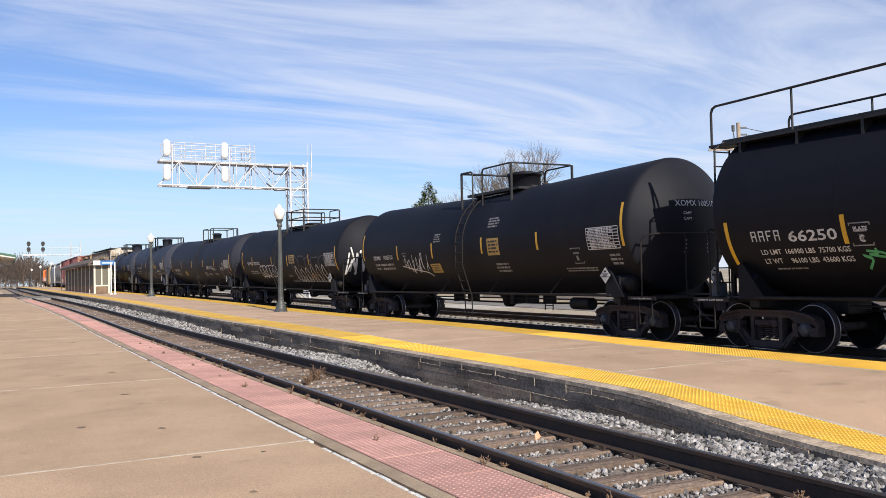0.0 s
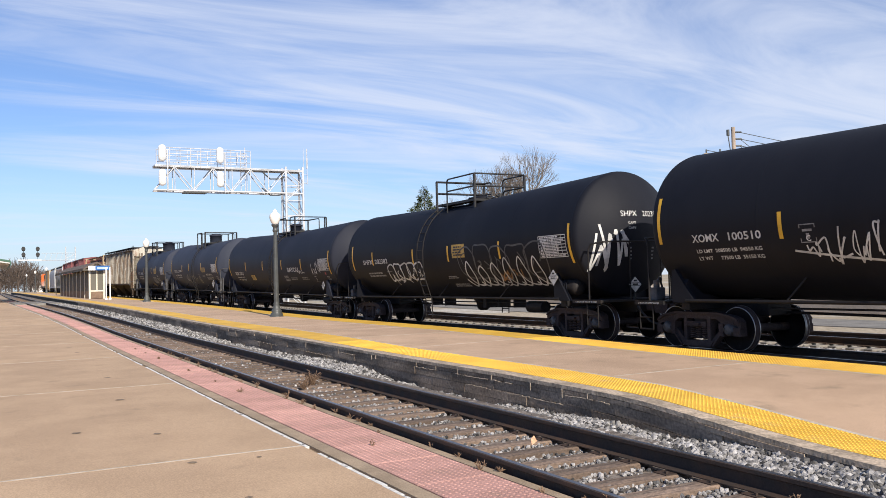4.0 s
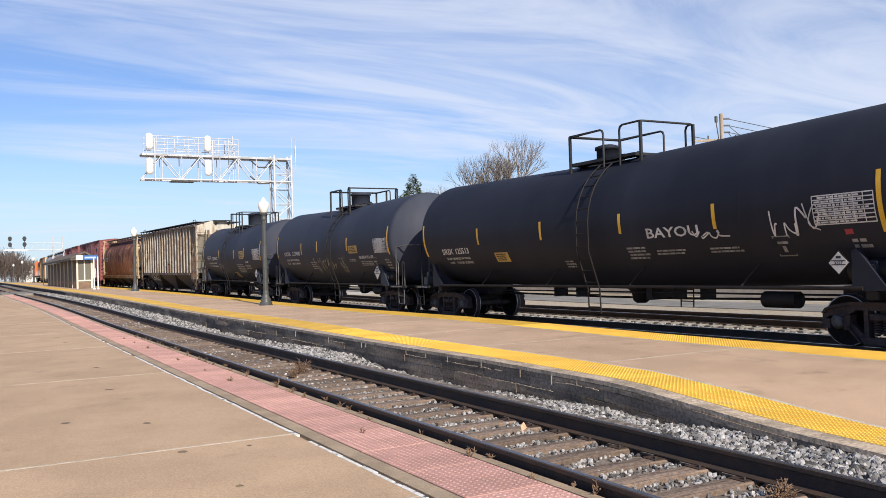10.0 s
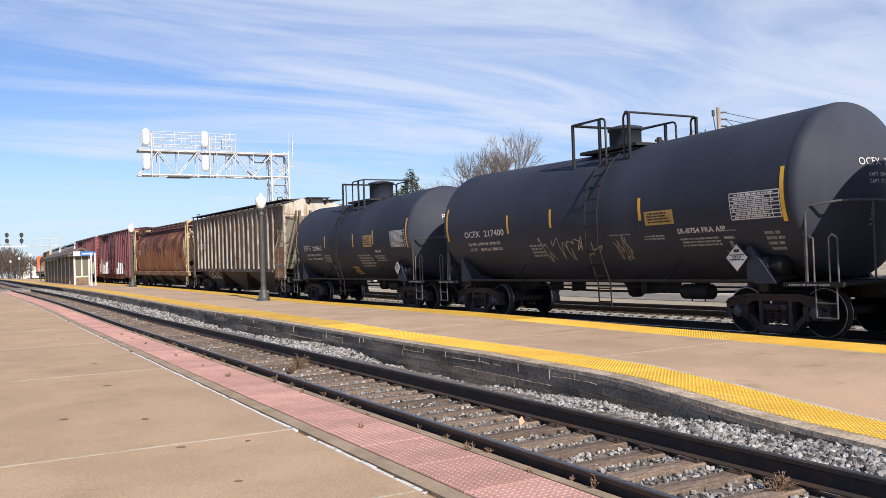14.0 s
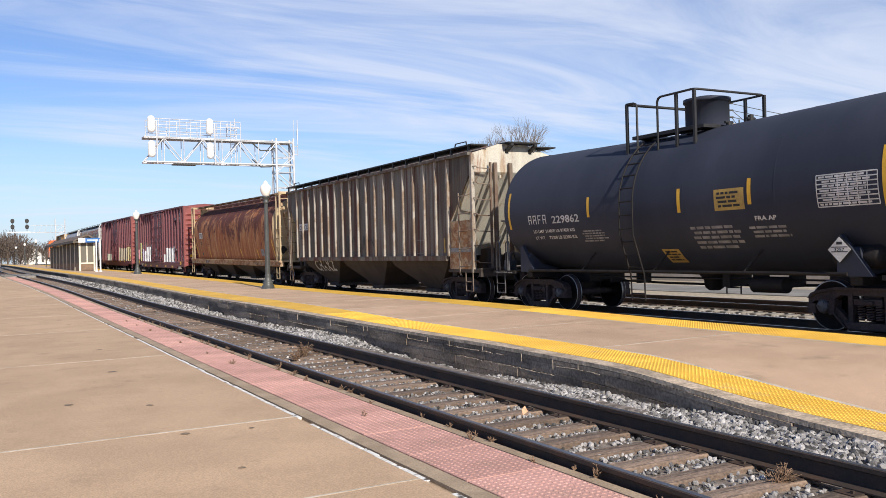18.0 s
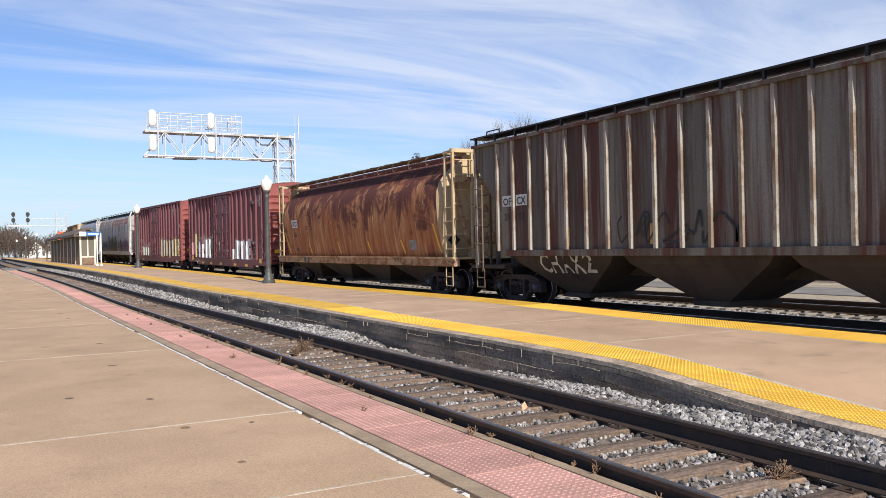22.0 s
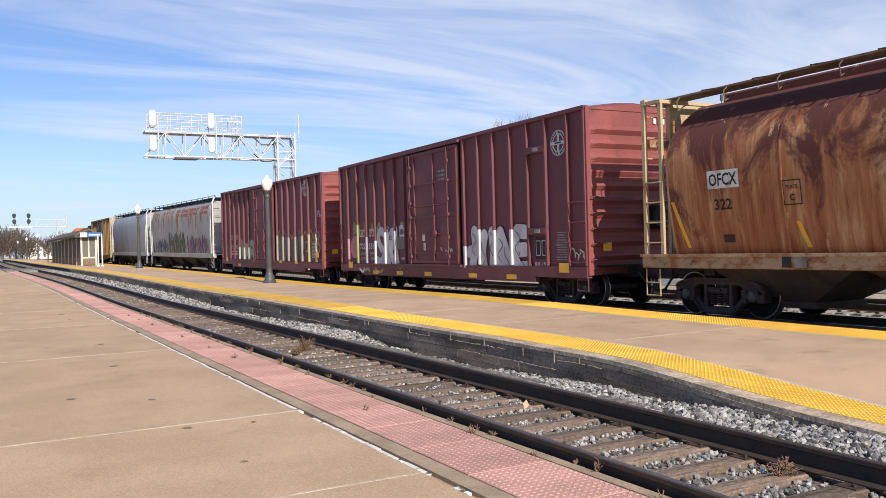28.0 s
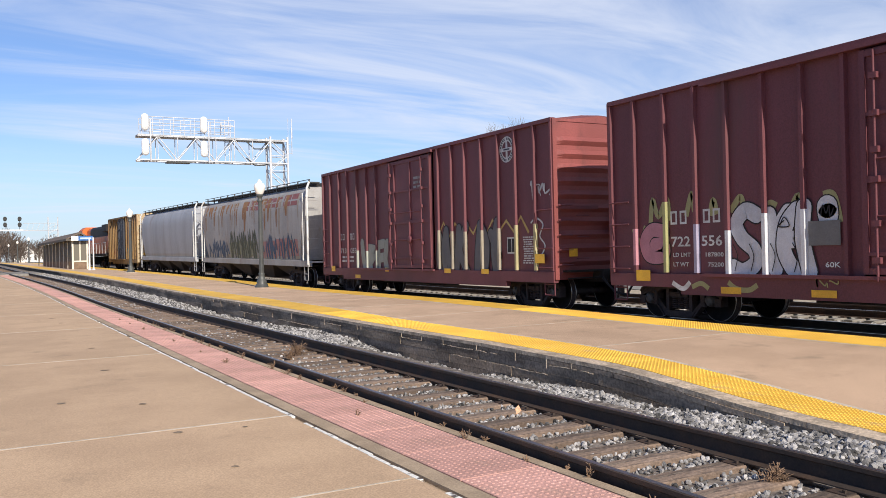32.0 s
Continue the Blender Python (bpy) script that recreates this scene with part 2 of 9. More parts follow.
# ---- building blocks ----
class G:
    """Vertices and faces of one mesh; m is the slot of the material."""

    def __init__(self):
        self.v, self.f, self.s, self.m = [], [], [], []

    def add(self, verts, faces, smooth=False, m=0):
        o = len(self.v)
        self.v += [tuple(p) for p in verts]
        self.f += [tuple(i + o for i in f) for f in faces]
        self.s += [smooth] * len(faces)
        self.m += [m] * len(faces)
        return self

    def box(self, x0, y0, z0, x1, y1, z1, bevel=0.0, m=0):
        if not bevel:
            v = [(x, y, z) for z in (z0, z1) for y in (y0, y1) for x in (x0, x1)]
            return self.add(v, [(0, 2, 3, 1), (4, 5, 7, 6), (0, 1, 5, 4), (2, 6, 7, 3), (0, 4, 6, 2), (1, 3, 7, 5)], m=m)
        c, hx, hy, hz, b = ((x0 + x1) / 2, (y0 + y1) / 2, (z0 + z1) / 2), (x1 - x0) / 2, (y1 - y0) / 2, (z1 - z0) / 2, bevel
        v, idx = [], {}
        for sx in (-1, 1):
            for sy in (-1, 1):
                for sz in (-1, 1):
                    for k in range(3):
                        h = [hx - b, hy - b, hz - b]
                        h[k] += b
                        idx[sx, sy, sz, k] = len(v)
                        v.append((c[0] + sx * h[0], c[1] + sy * h[1], c[2] + sz * h[2]))
        f = []
        for s in (-1, 1):
            q = [(-1, -1), (1, -1), (1, 1), (-1, 1)]
            q = q if s > 0 else q[::-1]
            f.append([idx[s, a, d, 0] for a, d in q])
            f.append([idx[d, s, a, 1] for a, d in q])
            f.append([idx[a, d, s, 2] for a, d in q])
        for a in (-1, 1):
            for d in (-1, 1):
                e = [[idx[-1, a, d, 1], idx[1, a, d, 1], idx[1, a, d, 2], idx[-1, a, d, 2]],
                     [idx[a, -1, d, 0], idx[a, 1, d, 0], idx[a, 1, d, 2], idx[a, -1, d, 2]],
                     [idx[a, d, -1, 0], idx[a, d, 1, 0], idx[a, d, 1, 1], idx[a, d, -1, 1]]]
                f += e
                for s in (-1, 1):
                    f.append([idx[s, a, d, 0], idx[s, a, d, 1], idx[s, a, d, 2]])
        o = []
        cv = Vector(c)
        for face in f:
            p = [Vector(v[i]) for i in face]
            n = (p[1] - p[0]).cross(p[2] - p[0])
            o.append(face if n.dot(sum(p, Vector()) / len(p) - cv) > 0 else face[::-1])
        return self.add(v, o, m=m)

    def prism(self, poly, axis, a, b, m=0):
        """poly in the two other axes (in order), pushed from a to b along the axis 'x', 'y' or 'z'."""
        put = {"x": lambda p, t: (t, p[0], p[1]), "y": lambda p, t: (p[0], t, p[1]), "z": lambda p, t: (p[0], p[1], t)}[axis]
        n = len(poly)
        area = sum(poly[i][0] * poly[(i + 1) % n][1] - poly[(i + 1) % n][0] * poly[i][1] for i in range(n))
        if (area > 0) != (axis != "y"):
            poly = poly[::-1]
        v = [put(p, a) for p in poly] + [put(p, b) for p in poly]
        f = [tuple(range(n))[::-1], tuple(range(n, 2 * n))] + [(i, (i + 1) % n, n + (i + 1) % n, n + i) for i in range(n)]
        if a > b:
            f = [q[::-1] for q in f]
        return self.add(v, f, m=m)

    def cyl(self, p, q, r, n=10, r2=None, caps=True, m=0, smooth=True):
        p, q = Vector(p), Vector(q)
        r2 = r if r2 is None else r2
        w = (q - p).normalized()
        u = w.orthogonal().normalized()
        t = w.cross(u)
        ring = [(math.cos(2 * math.pi * i / n) * u + math.sin(2 * math.pi * i / n) * t) for i in range(n)]
        v = [p + d * r for d in ring] + [q + d * r2 for d in ring]
        self.add(v, [(i, (i + 1) % n, n + (i + 1) % n, n + i) for i in range(n)], smooth, m)
        if caps:
            self.add(v[:n], [tuple(range(n))[::-1]], m=m)
            self.add(v[n:], [tuple(range(n))], m=m)
        return self

    def tube(self, pts, r, n=6, m=0):
        pts = [Vector(p) for p in pts]
        rings, u = [], None
        for i, p in enumerate(pts):
            a = (p - pts[i - 1]).normalized() if i else None
            b = (pts[i + 1] - p).normalized() if i + 1 < len(pts) else None
            w = (a + b) if a and b else (a or b)
            w = w.normalized() if w.length > 1e-6 else (a or b)
            k = 1 / max(0.5, w.dot(b or a))
            u = w.orthogonal().normalized() if u is None else (u - w * u.dot(w)).normalized()
            t = w.cross(u)
            rings.append([p + (math.cos(2 * math.pi * j / n) * u + math.sin(2 * math.pi * j / n) * t) * r * k for j in range(n)])
        v = [p for ring in rings for p in ring]
        f = [(i * n + j, i * n + (j + 1) % n, (i + 1) * n + (j + 1) % n, (i + 1) * n + j) for i in range(len(pts) - 1) for j in range(n)]
        self.add(v, f, True, m)
        self.add(rings[0], [tuple(range(n))[::-1]], m=m)
        return self.add(rings[-1], [tuple(range(n))], m=m)

    def turn(self, profile, axis="z", centre=(0, 0, 0), n=16, m=0, smooth=True, caps=True):
        """A body of revolution: profile of (along the axis, radius)."""
        put = {"x": lambda h, a, b: (h, a, b), "y": lambda h, a, b: (b, h, a), "z": lambda h, a, b: (a, b, h)}[axis]
        v = []
        for hgt, r in profile:
            for i in range(n):
                c, s = math.cos(2 * math.pi * i / n), math.sin(2 * math.pi * i / n)
                q = put(hgt, r * c, r * s)
                v.append((q[0] + centre[0], q[1] + centre[1], q[2] + centre[2]))
        f = [(k * n + i, k * n + (i + 1) % n, (k + 1) * n + (i + 1) % n, (k + 1) * n + i) for k in range(len(profile) - 1) for i in range(n)]
        self.add(v, f, smooth, m)
        if not caps:
            return self
        self.add(v[:n], [tuple(range(n))[::-1]], m=m)
        return self.add(v[-n:], [tuple(range(n))], m=m)

    def loft(self, loops, smooth=False, caps=True, m=0, closed=True):
        n = len(loops[0])
        v = [p for lp in loops for p in lp]
        k = n if closed else n - 1
        self.add(v, [(i * n + j, i * n + (j + 1) % n, (i + 1) * n + (j + 1) % n, (i + 1) * n + j) for i in range(len(loops) - 1) for j in range(k)], smooth, m)
        if caps:
            self.add(loops[0], [tuple(range(n))[::-1]], m=m)
            self.add(loops[-1], [tuple(range(n))], m=m)
        return self

    def mesh(self, name, mats):
        me = bpy.data.meshes.new(name)
        me.from_pydata(self.v, [], self.f)
        me.polygons.foreach_set("use_smooth", self.s)
        me.polygons.foreach_set("material_index", self.m)
        for mt in mats if isinstance(mats, (list, tuple)) else [mats]:
            me.materials.append(mt)
        me.update()
        return me


def part(name, g, mats, parent=None, label=""):
    ob = new(name, g if isinstance(g, bpy.types.Mesh) else g.mesh(name, mats))
    ob.parent = parent
    return tagged(ob, label, kind="stuff" if name in FINE else "")


# print and scrawl of many small strokes
FINE = {"sill_lettering", "end_lettering", "lettering", "small_print", "notice_print", "door_print", "data_table", "stencil", "stencil_box", "placard_figures", "spray_tag", "lime_streaks", "inner_lines", "emblem_print"}


def thing(name, label, category, at=(0, 0, 0), turn=0, group="", kind=""):
    ob = new(name)
    ob.matrix_world = pose(*at, 0, 0, turn)
    return tagged(ob, label, category, group, kind)


def lump(name, g, mats, label, category, group="", kind=""):
    return tagged(part(name, g, mats), label, category, group, kind)


def setting(name, g, mats, label="", category=""):
    return tagged(part(name, g, mats), label, category, "", "structure")


# ---- the line of the tracks: straight beside the camera, then drifting left and up ----
def bend(y):
    d = max(0.0, y - 30)
    return -2.5 * (1 - math.exp(-(d / 53) ** 2)) - 0.002 * max(0, d - 90)


def rise(y):
    d = max(0.0, y - 30)
    return 1.05 * (1 - math.exp(-0.018 * d * d / (d + 12) / 1.05))


def on(x, y, z):
    return (x + bend(y), y, z + rise(y))


def steps(y0, y1, d=4.0):
    n = max(1, round((y1 - y0) / d))
    return [y0 + (y1 - y0) * i / n for i in range(n + 1)]


def sweep(g, prof, ys, m=0, smooth=False, caps=True):
    """prof: closed loop of (x, z) or a function of y that gives one."""
    loops = []
    for y in ys:
        pr = prof(y) if callable(prof) else prof
        loops.append([on(x, y, z) for x, z in pr])
    return g.loft(loops, smooth, caps, m)


def rect(x0, z0, x1, z1):
    return [(x0, z0), (x0, z1), (x1, z1), (x1, z0)]


# ---- the ground and the tracks ----
PLAT = -0.09                                   # near platform above rail head
FAR_YS = steps(-40, 60, 10) + steps(60, 300, 15)[1:] + [400, 700, 1500, 3000]


def ground_level(y):
    return rise(y) - 0.52


def build_ground():
    g = G()
    xs = [-2500, -600, -150, -60, -20, 0, 20, 40, 60, 100, 200, 600, 2500]
    v = [(x + (bend(y) if abs(x) < 150 else 0), y, ground_level(y)) for y in [-1500, -300] + FAR_YS for x in xs]
    n, k = len(xs), len(FAR_YS) + 2
    g.add(v, [(j * n + i, j * n + i + 1, (j + 1) * n + i + 1, (j + 1) * n + i) for j in range(k - 1) for i in range(n - 1)])
    setting("ground", g, GROUND, "dry tan earth and sparse winter grass", "ground")


def rail_profile(xc):
    h, w, b = 0.0, 0.037, 0.075
    half = [(w, -0.003), (w, -0.036), (0.010, -0.050), (0.010, -0.150), (b, -0.168), (b, -0.178)]
    return [(xc - x, z) for x, z in half[::-1]] + [(xc - 0.028, h), (xc + 0.028, h)] + [(xc + x, z) for x, z in half]


def build_track(name, xc, label, near_tie=None, y0=-14.0, y1=330.0, tie_mat=TIE, bed=True):
    """A track: bed, two rails, ties. Ties in near_tie are pieces of their own."""
    if bed:
        b = G()
        sweep(b, [(xc - 2.35, -0.50), (xc - 1.75, -0.235), (xc + 1.75, -0.235), (xc + 2.35, -0.50)], steps(y0, y1, 6))
        bedob = setting("ballast_" + name, b, BALLAST, "grey crushed-stone ballast bed", "ballast")
    root = tagged(new("track_" + name), label, "track", "", "structure")
    for s in (-0.7525, 0.7525):
        r, t = G(), G()
        sweep(r, rail_profile(xc + s), steps(y0, y1, 4))
        sweep(t, rect(xc + s - 0.024, 0.0005, xc + s + 0.024, 0.0025), steps(y0, y1, 4))
        ob = part("rail", r, RAIL_SIDE, root, "rust-brown steel rail with a worn bright head")
        part("running_surface", t, RAIL_TOP, ob, "polished steel strip on the rail head")
    rng = random.Random(int(xc * 10))
    far = G()
    meshes = []
    for k in range(6):
        m = G()
        m.box(-1.29 + rng.uniform(-.05, .05), -0.112, -0.36, 1.29 + rng.uniform(-.05, .05), 0.112, -0.185, bevel=0.012)
        for s in (-0.7525, 0.7525):
            m.box(s - 0.17, -0.085, -0.186, s + 0.17, 0.085, -0.176, m=1)
            for q in (-0.125, 0.125):
                m.box(s + q - 0.012, -0.05, -0.178, s + q + 0.012, -0.025, -0.155, m=1)
        meshes.append(m.mesh("tie", [tie_mat, RAIL_SIDE]))
    y = -2.0
    while y < 130:
        dx, dz, tw = rng.uniform(-.03, .03), rng.uniform(-.012, .004), rng.uniform(-.8, .8)
        if near_tie and near_tie[0] < y < near_tie[1]:
            ob = part("tie", rng.choice(meshes), None, root)
            ob.matrix_world = pose(*on(xc + dx, y, dz), 0, 0, tw)
        else:
            c = on(xc, y, 0)
            far.box(c[0] - 1.29, y - 0.112, c[2] - 0.34, c[0] + 1.29, y + 0.112, c[2] - 0.188)
        y += 0.497 + rng.uniform(-.02, .02)
    tagged(part("far_ties", far, tie_mat, root), kind="stuff")
    return root


def stones(name, label, boxes, seed, parent=None):
    """Loose ballast: rough stones scattered in boxes of (x0, x1, y0, y1, height function, count, size)."""
    rng = np.random.default_rng(seed)
    t = (1 + 5 ** .5) / 2
    base = np.array([(-1, t, 0), (1, t, 0), (-1, -t, 0), (1, -t, 0), (0, -1, t), (0, 1, t), (0, -1, -t), (0, 1, -t), (t, 0, -1), (t, 0, 1), (-t, 0, -1), (-t, 0, 1)], float)
    base /= np.linalg.norm(base[0])
    tri = np.array([(0, 11, 5), (0, 5, 1), (0, 1, 7), (0, 7, 10), (0, 10, 11), (1, 5, 9), (5, 11, 4), (11, 10, 2), (10, 7, 6), (7, 1, 8), (3, 9, 4), (3, 4, 2), (3, 2, 6), (3, 6, 8), (3, 8, 9), (4, 9, 5), (2, 4, 11), (6, 2, 10), (8, 6, 7), (9, 8, 1)])
    V, F, o = [], [], 0
    for x0, x1, y0, y1, hf, cnt, size in boxes:
        for _ in range(cnt):
            x, y = rng.uniform(x0, x1), rng.uniform(y0, y1)
            s = size * rng.uniform(0.55, 1.35)
            sc = rng.uniform(0.6, 1.1, 3) * s
            a, b, c = rng.uniform(0, 6.28, 3)
            R = np.array(Euler((a, b, c)).to_matrix())
            p = (base * (1 + rng.uniform(-.28, .28, (12, 1)))) * sc @ R.T
            px, py, pz = on(x, y, hf(x, y) + s * 0.25)
            V.append(p + (px, py, pz)); F.append(tri + o); o += 12
    me = bpy.data.meshes.new(name)
    me.from_pydata(np.concatenate(V).tolist(), [], np.concatenate(F).tolist())
    me.materials.append(STONE_LOOSE)
    ob = new(name, me)
    ob.parent = parent
    return tagged(ob, label, "ballast", "", "stuff")


def stone_material():
    """Grey stones, each of its own tone."""
    m = surf("loose_stone", (0.285, 0.275, 0.268), (0.19, 0.182, 0.176), 14, 0.9, 0.3, fine=60, speck=0.2)
    nt = m.node_tree
    nd, ln = nt.nodes.new, nt.links.new
    p = nt.nodes["Principled BSDF"]
    src = p.inputs["Base Color"].links[0].from_socket
    geo, rm, hs = nd("ShaderNodeNewGeometry"), nd("ShaderNodeMapRange"), nd("ShaderNodeHueSaturation")
    rm.inputs["To Min"].default_value, rm.inputs["To Max"].default_value = 0.12, 1.85
    ln(geo.outputs["Random Per Island"], rm.inputs["Value"]); ln(rm.outputs[0], hs.inputs["Value"])
    ln(src, hs.inputs["Color"]); ln(hs.outputs[0], p.inputs["Base Color"])
    return m


def table(y, rows):
    if y <= rows[0][0]:
        return rows[0][1]
    for (a, p), (b, q) in zip(rows, rows[1:]):
        if y <= b:
            return p + (q - p) * (y - a) / (b - a)
    return rows[-1][1]


STONE_LOOSE = stone_material()
build_ground()
T1, T2, T3 = 4.81, 14.4, 18.85
build_track("near", T1, "near track: rusty rails on old wooden ties in ballast", near_tie=(2.5, 60))
build_track("middle", T2, "middle track under the train, wooden ties", near_tie=(8, 30))
build_track("far", T3, "far track on pale concrete ties in ballast", near_tie=(12, 50), tie_mat=TIE_CONC)

# ballast between the tracks and along the island
yard = G()
sweep(yard, [(16.0, -0.52), (16.2, -0.31), (21.6, -0.31), (22.2, -0.52)], steps(-14, 330, 6))
# pale crossing panels over the near track, far up the line
crossing = tagged(new("crossing"), "pale concrete crossing panels laid across the near track", "crossing", "", "structure")
for xa, xb in ((3.05, 3.96), (4.17, 5.45), (5.67, 6.6)):
    for ya in (80.0, 83.0, 86.0):
        pan = G()
        sweep(pan, rect(xa, -0.20, xb, -0.012), [ya, ya + 1.5, ya + 2.97])
        part("panel", pan, TIE_CONC, crossing)
setting("ballast_yard", yard, BALLAST, "grey ballast between the two far tracks", "ballast")


def berm(x, y):
    foot = table(y, [(5, -0.18), (6.4, -0.20), (7.5, -0.25), (9, -0.23), (10.4, -0.28), (11.6, -0.36), (15, -0.32), (16, -0.23), (17.6, -0.165), (19.4, -0.17), (21.6, -0.24), (27.4, -0.26), (31.4, -0.18), (36.6, -0.10), (60, -0.09)])
    k = min(1, max(0, (x - 5.68) / 1.15))
    return -0.255 + (foot - 0.040 + 0.255) * k + 0.012 * math.sin(y * 3.1)


stones("loose_ballast", "loose grey ballast stones heaped against the platform wall", [
    (5.68, 7.0, 3.2, 11, berm, 6000, 0.037), (5.68, 7.0, 11, 22, berm, 5200, 0.042), (5.68, 7.0, 22, 45, berm, 4800, 0.038), (5.68, 7.0, 45, 85, berm, 3000, 0.046)], 4)
heap = G()
sweep(heap, lambda y: [(5.62, -0.5), (5.66, -0.25), (6.5, berm(6.5, y) - 0.015), (7.02, berm(7.0, y) - 0.015), (7.02, -0.5)], steps(2, 60, 0.7) + steps(60, 200, 8)[1:])
setting("ballast_heap", heap, BALLAST, "ballast shoulder under the loose stones", "ballast")
stones("crib_ballast", "small stones between the wooden ties", [
    (4.15, 5.5, 3, 12, lambda x, y: -0.228, 3800, 0.022), (4.15, 5.5, 12, 30, lambda x, y: -0.228, 2800, 0.027), (4.15, 5.5, 30, 70, lambda x, y: -0.225, 2000, 0.036)], 5)
stones("yard_ballast", "loose stones beside the middle track", [
    (15.3, 17.9, 9, 26, lambda x, y: -0.27, 4200, 0.045)], 6)


# ---- near platform ----
def build_near_platform():
    base = G()
    sweep(base, rect(-30, -0.5, 3.98, PLAT - 0.030), steps(-12, 60, 1.5) + steps(60, 200, 2)[1:])
    root = setting("pavement_near", base, KERB, "broad low station platform of tan concrete slabs", "platform")
    ys = [8.69 + 6.97 * k for k in range(-3, 22)]
    for a, b in zip(ys, ys[1:]):
        for x0, x1 in ((-14, -5.2), (-5.18, 2.885)):
            g = G()
            sweep(g, rect(x0, PLAT - 0.10, x1, PLAT), steps(a + 0.011, b - 0.011, 3.5))
            part("slab", g, CONCRETE, root)
        g = G()
        w = 0.022
        sweep(g, rect(-14, PLAT - 0.05, 2.885, PLAT + 0.002), [b - w, b + w])
        part("joint_filler", g, SEAL, root, "pale joint sealant")
    g = G()
    sweep(g, rect(-14, PLAT - 0.05, 2.885, PLAT + 0.0025), [5.716, 5.744])
    part("joint_filler", g, SEAL, root, "pale joint sealant")
    g = G()                                    # ragged bead of old white paint along the slab's edge
    rng = random.Random(2)
    y = -3.0
    while y < 110:
        d = rng.uniform(.12, .5)
        if rng.random() > 0.10:
            j = rng.uniform(-.006, .006)
            sweep(g, rect(2.882 + j, PLAT - 0.02, 2.916 + j + rng.uniform(0, .012), PLAT + 0.003), [y, y + d])
        y += d + rng.uniform(0, .03)
    part("paint_edge", g, WHITE_PAINT, root, "chipped white line along the slab edge")
    g = G()
    sweep(g, rect(2.952, PLAT - 0.2, 3.118, PLAT + 0.004), steps(-12, 130, 5))
    part("kerb_strip", g, KERB, root, "rough tan concrete strip")
    g = G()
    sweep(g, rect(3.875, PLAT - 0.2, 3.975, PLAT + 0.002), steps(-12, 130, 5))
    part("edge_strip", g, KERB, root)
    # pink pavers with rows of domes
    flat, dome = G(), G()
    L = 0.97
    flat.box(-0.36, -L / 2 + .006, -0.08, 0.36, L / 2 - .006, 0.002, bevel=0.004)
    dome.box(-0.36, -L / 2 + .006, -0.08, 0.36, L / 2 - .006, 0.002, bevel=0.004)
    nx, ny = 12, 16
    for i in range(nx):
        for j in range(ny):
            x, y = -0.36 + .72 * (i + .5) / nx, -L / 2 + .01 + (L - .02) * (j + .5) / ny
            n = 6
            v = [(x + .017 * math.cos(6.283 * k / n), y + .017 * math.sin(6.283 * k / n), .002) for k in range(n)] + \
                [(x + .010 * math.cos(6.283 * k / n), y + .010 * math.sin(6.283 * k / n), .0075) for k in range(n)]
            dome.add(v, [(k, (k + 1) % n, n + (k + 1) % n, n + k) for k in range(n)] + [tuple(range(n, 2 * n))])
    mf, md = flat.mesh("paver", [PINK]), dome.mesh("paver", [PINK])
    y = 1.1
    while y < 100:
        ob = part("paver", md if y < 40 else mf, None, root)
        ob.matrix_world = pose(*on(3.502, y, PLAT + rng.uniform(-.002, .002)), 0, 0, rng.uniform(-.2, .2))
        y += L
    # small stains and cracks in the slabs
    for x, y, w in ((0.86, 11.05, .06), (1.93, 17.5, .07), (1.69, 10.4, .05), (1.95, 27.3, .09), (1.99, 25.0, .07), (1.71, 13.9, .07), (1.71, 8.5, .05), (1.82, 6.85, .035), (2.33, 8.37, .03)):
        g = G()
        n = 9
        g.add([on(x + w * rng.uniform(.6, 1.2) * math.cos(6.283 * k / n), y + 1.1 * w * rng.uniform(.6, 1.2) * math.sin(6.283 * k / n), PLAT + 0.004) for k in range(n)], [tuple(range(n))])
        part("patch", g, STAIN, root, "small dark spall in the concrete")


STAIN = surf("dark_spall", (0.15, 0.115, 0.08), (0.24, 0.18, 0.12), 12, 0.9, 0.2)
build_near_platform()


# ---- island platform between the tracks ----
EDGE = [(3.5, -0.21), (4.9, -0.135), (5.4, -0.115), (5.9, -0.088), (6.5, -0.04), (7.2, 0.022), (7.9, 0.085), (8.6, 0.115), (9.8, 0.13), (11.5, 0.152), (13.5, 0.15), (15.5, 0.155), (17.8, 0.17), (24, 0.21), (40, 0.22)]
FRONT = [(4.0, -0.23), (5.5, -0.18), (6.2, -0.125), (7.4, -0.015), (8.9, 0.093), (10.9, 0.123), (13.5, 0.132), (17, 0.145), (20.5, 0.20), (26, 0.23)]
BACK = [(4, 0.10), (9, 0.115), (13, 0.13), (17, 0.17), (21, 0.20)]


def island_z(x, y):
    f, b, e = table(y, FRONT), table(y, BACK), table(y, EDGE)
    f = e + (f - e) * min(1, max(0, (x - 7.25) / 0.92))
    k = min(1, max(0, (x - 8.3) / 2.4))
    return f + (b - f) * k * k * (3 - 2 * k)


ISLE_YS = [-10, -4, 0] + steps(2, 22, 0.5) + steps(22, 60, 2)[1:] + steps(60, 260, 8)[1:]


def isle_strip(x0, x1, lift, ys, nx=1, depth=0.16):
    g = G()
    xs = [x0 + (x1 - x0) * i / nx for i in range(nx + 1)]
    loops = [[on(xs[0], y, island_z(xs[0], y) - depth)] + [on(x, y, island_z(x, y) + lift) for x in xs] + [on(xs[-1], y, island_z(xs[-1], y) - depth)] for y in ys]
    return g.loft(loops)


COURSE = (0.058, 0.125, 0.27, 0.42, 0.58)     # depth of the wall's courses below the lip


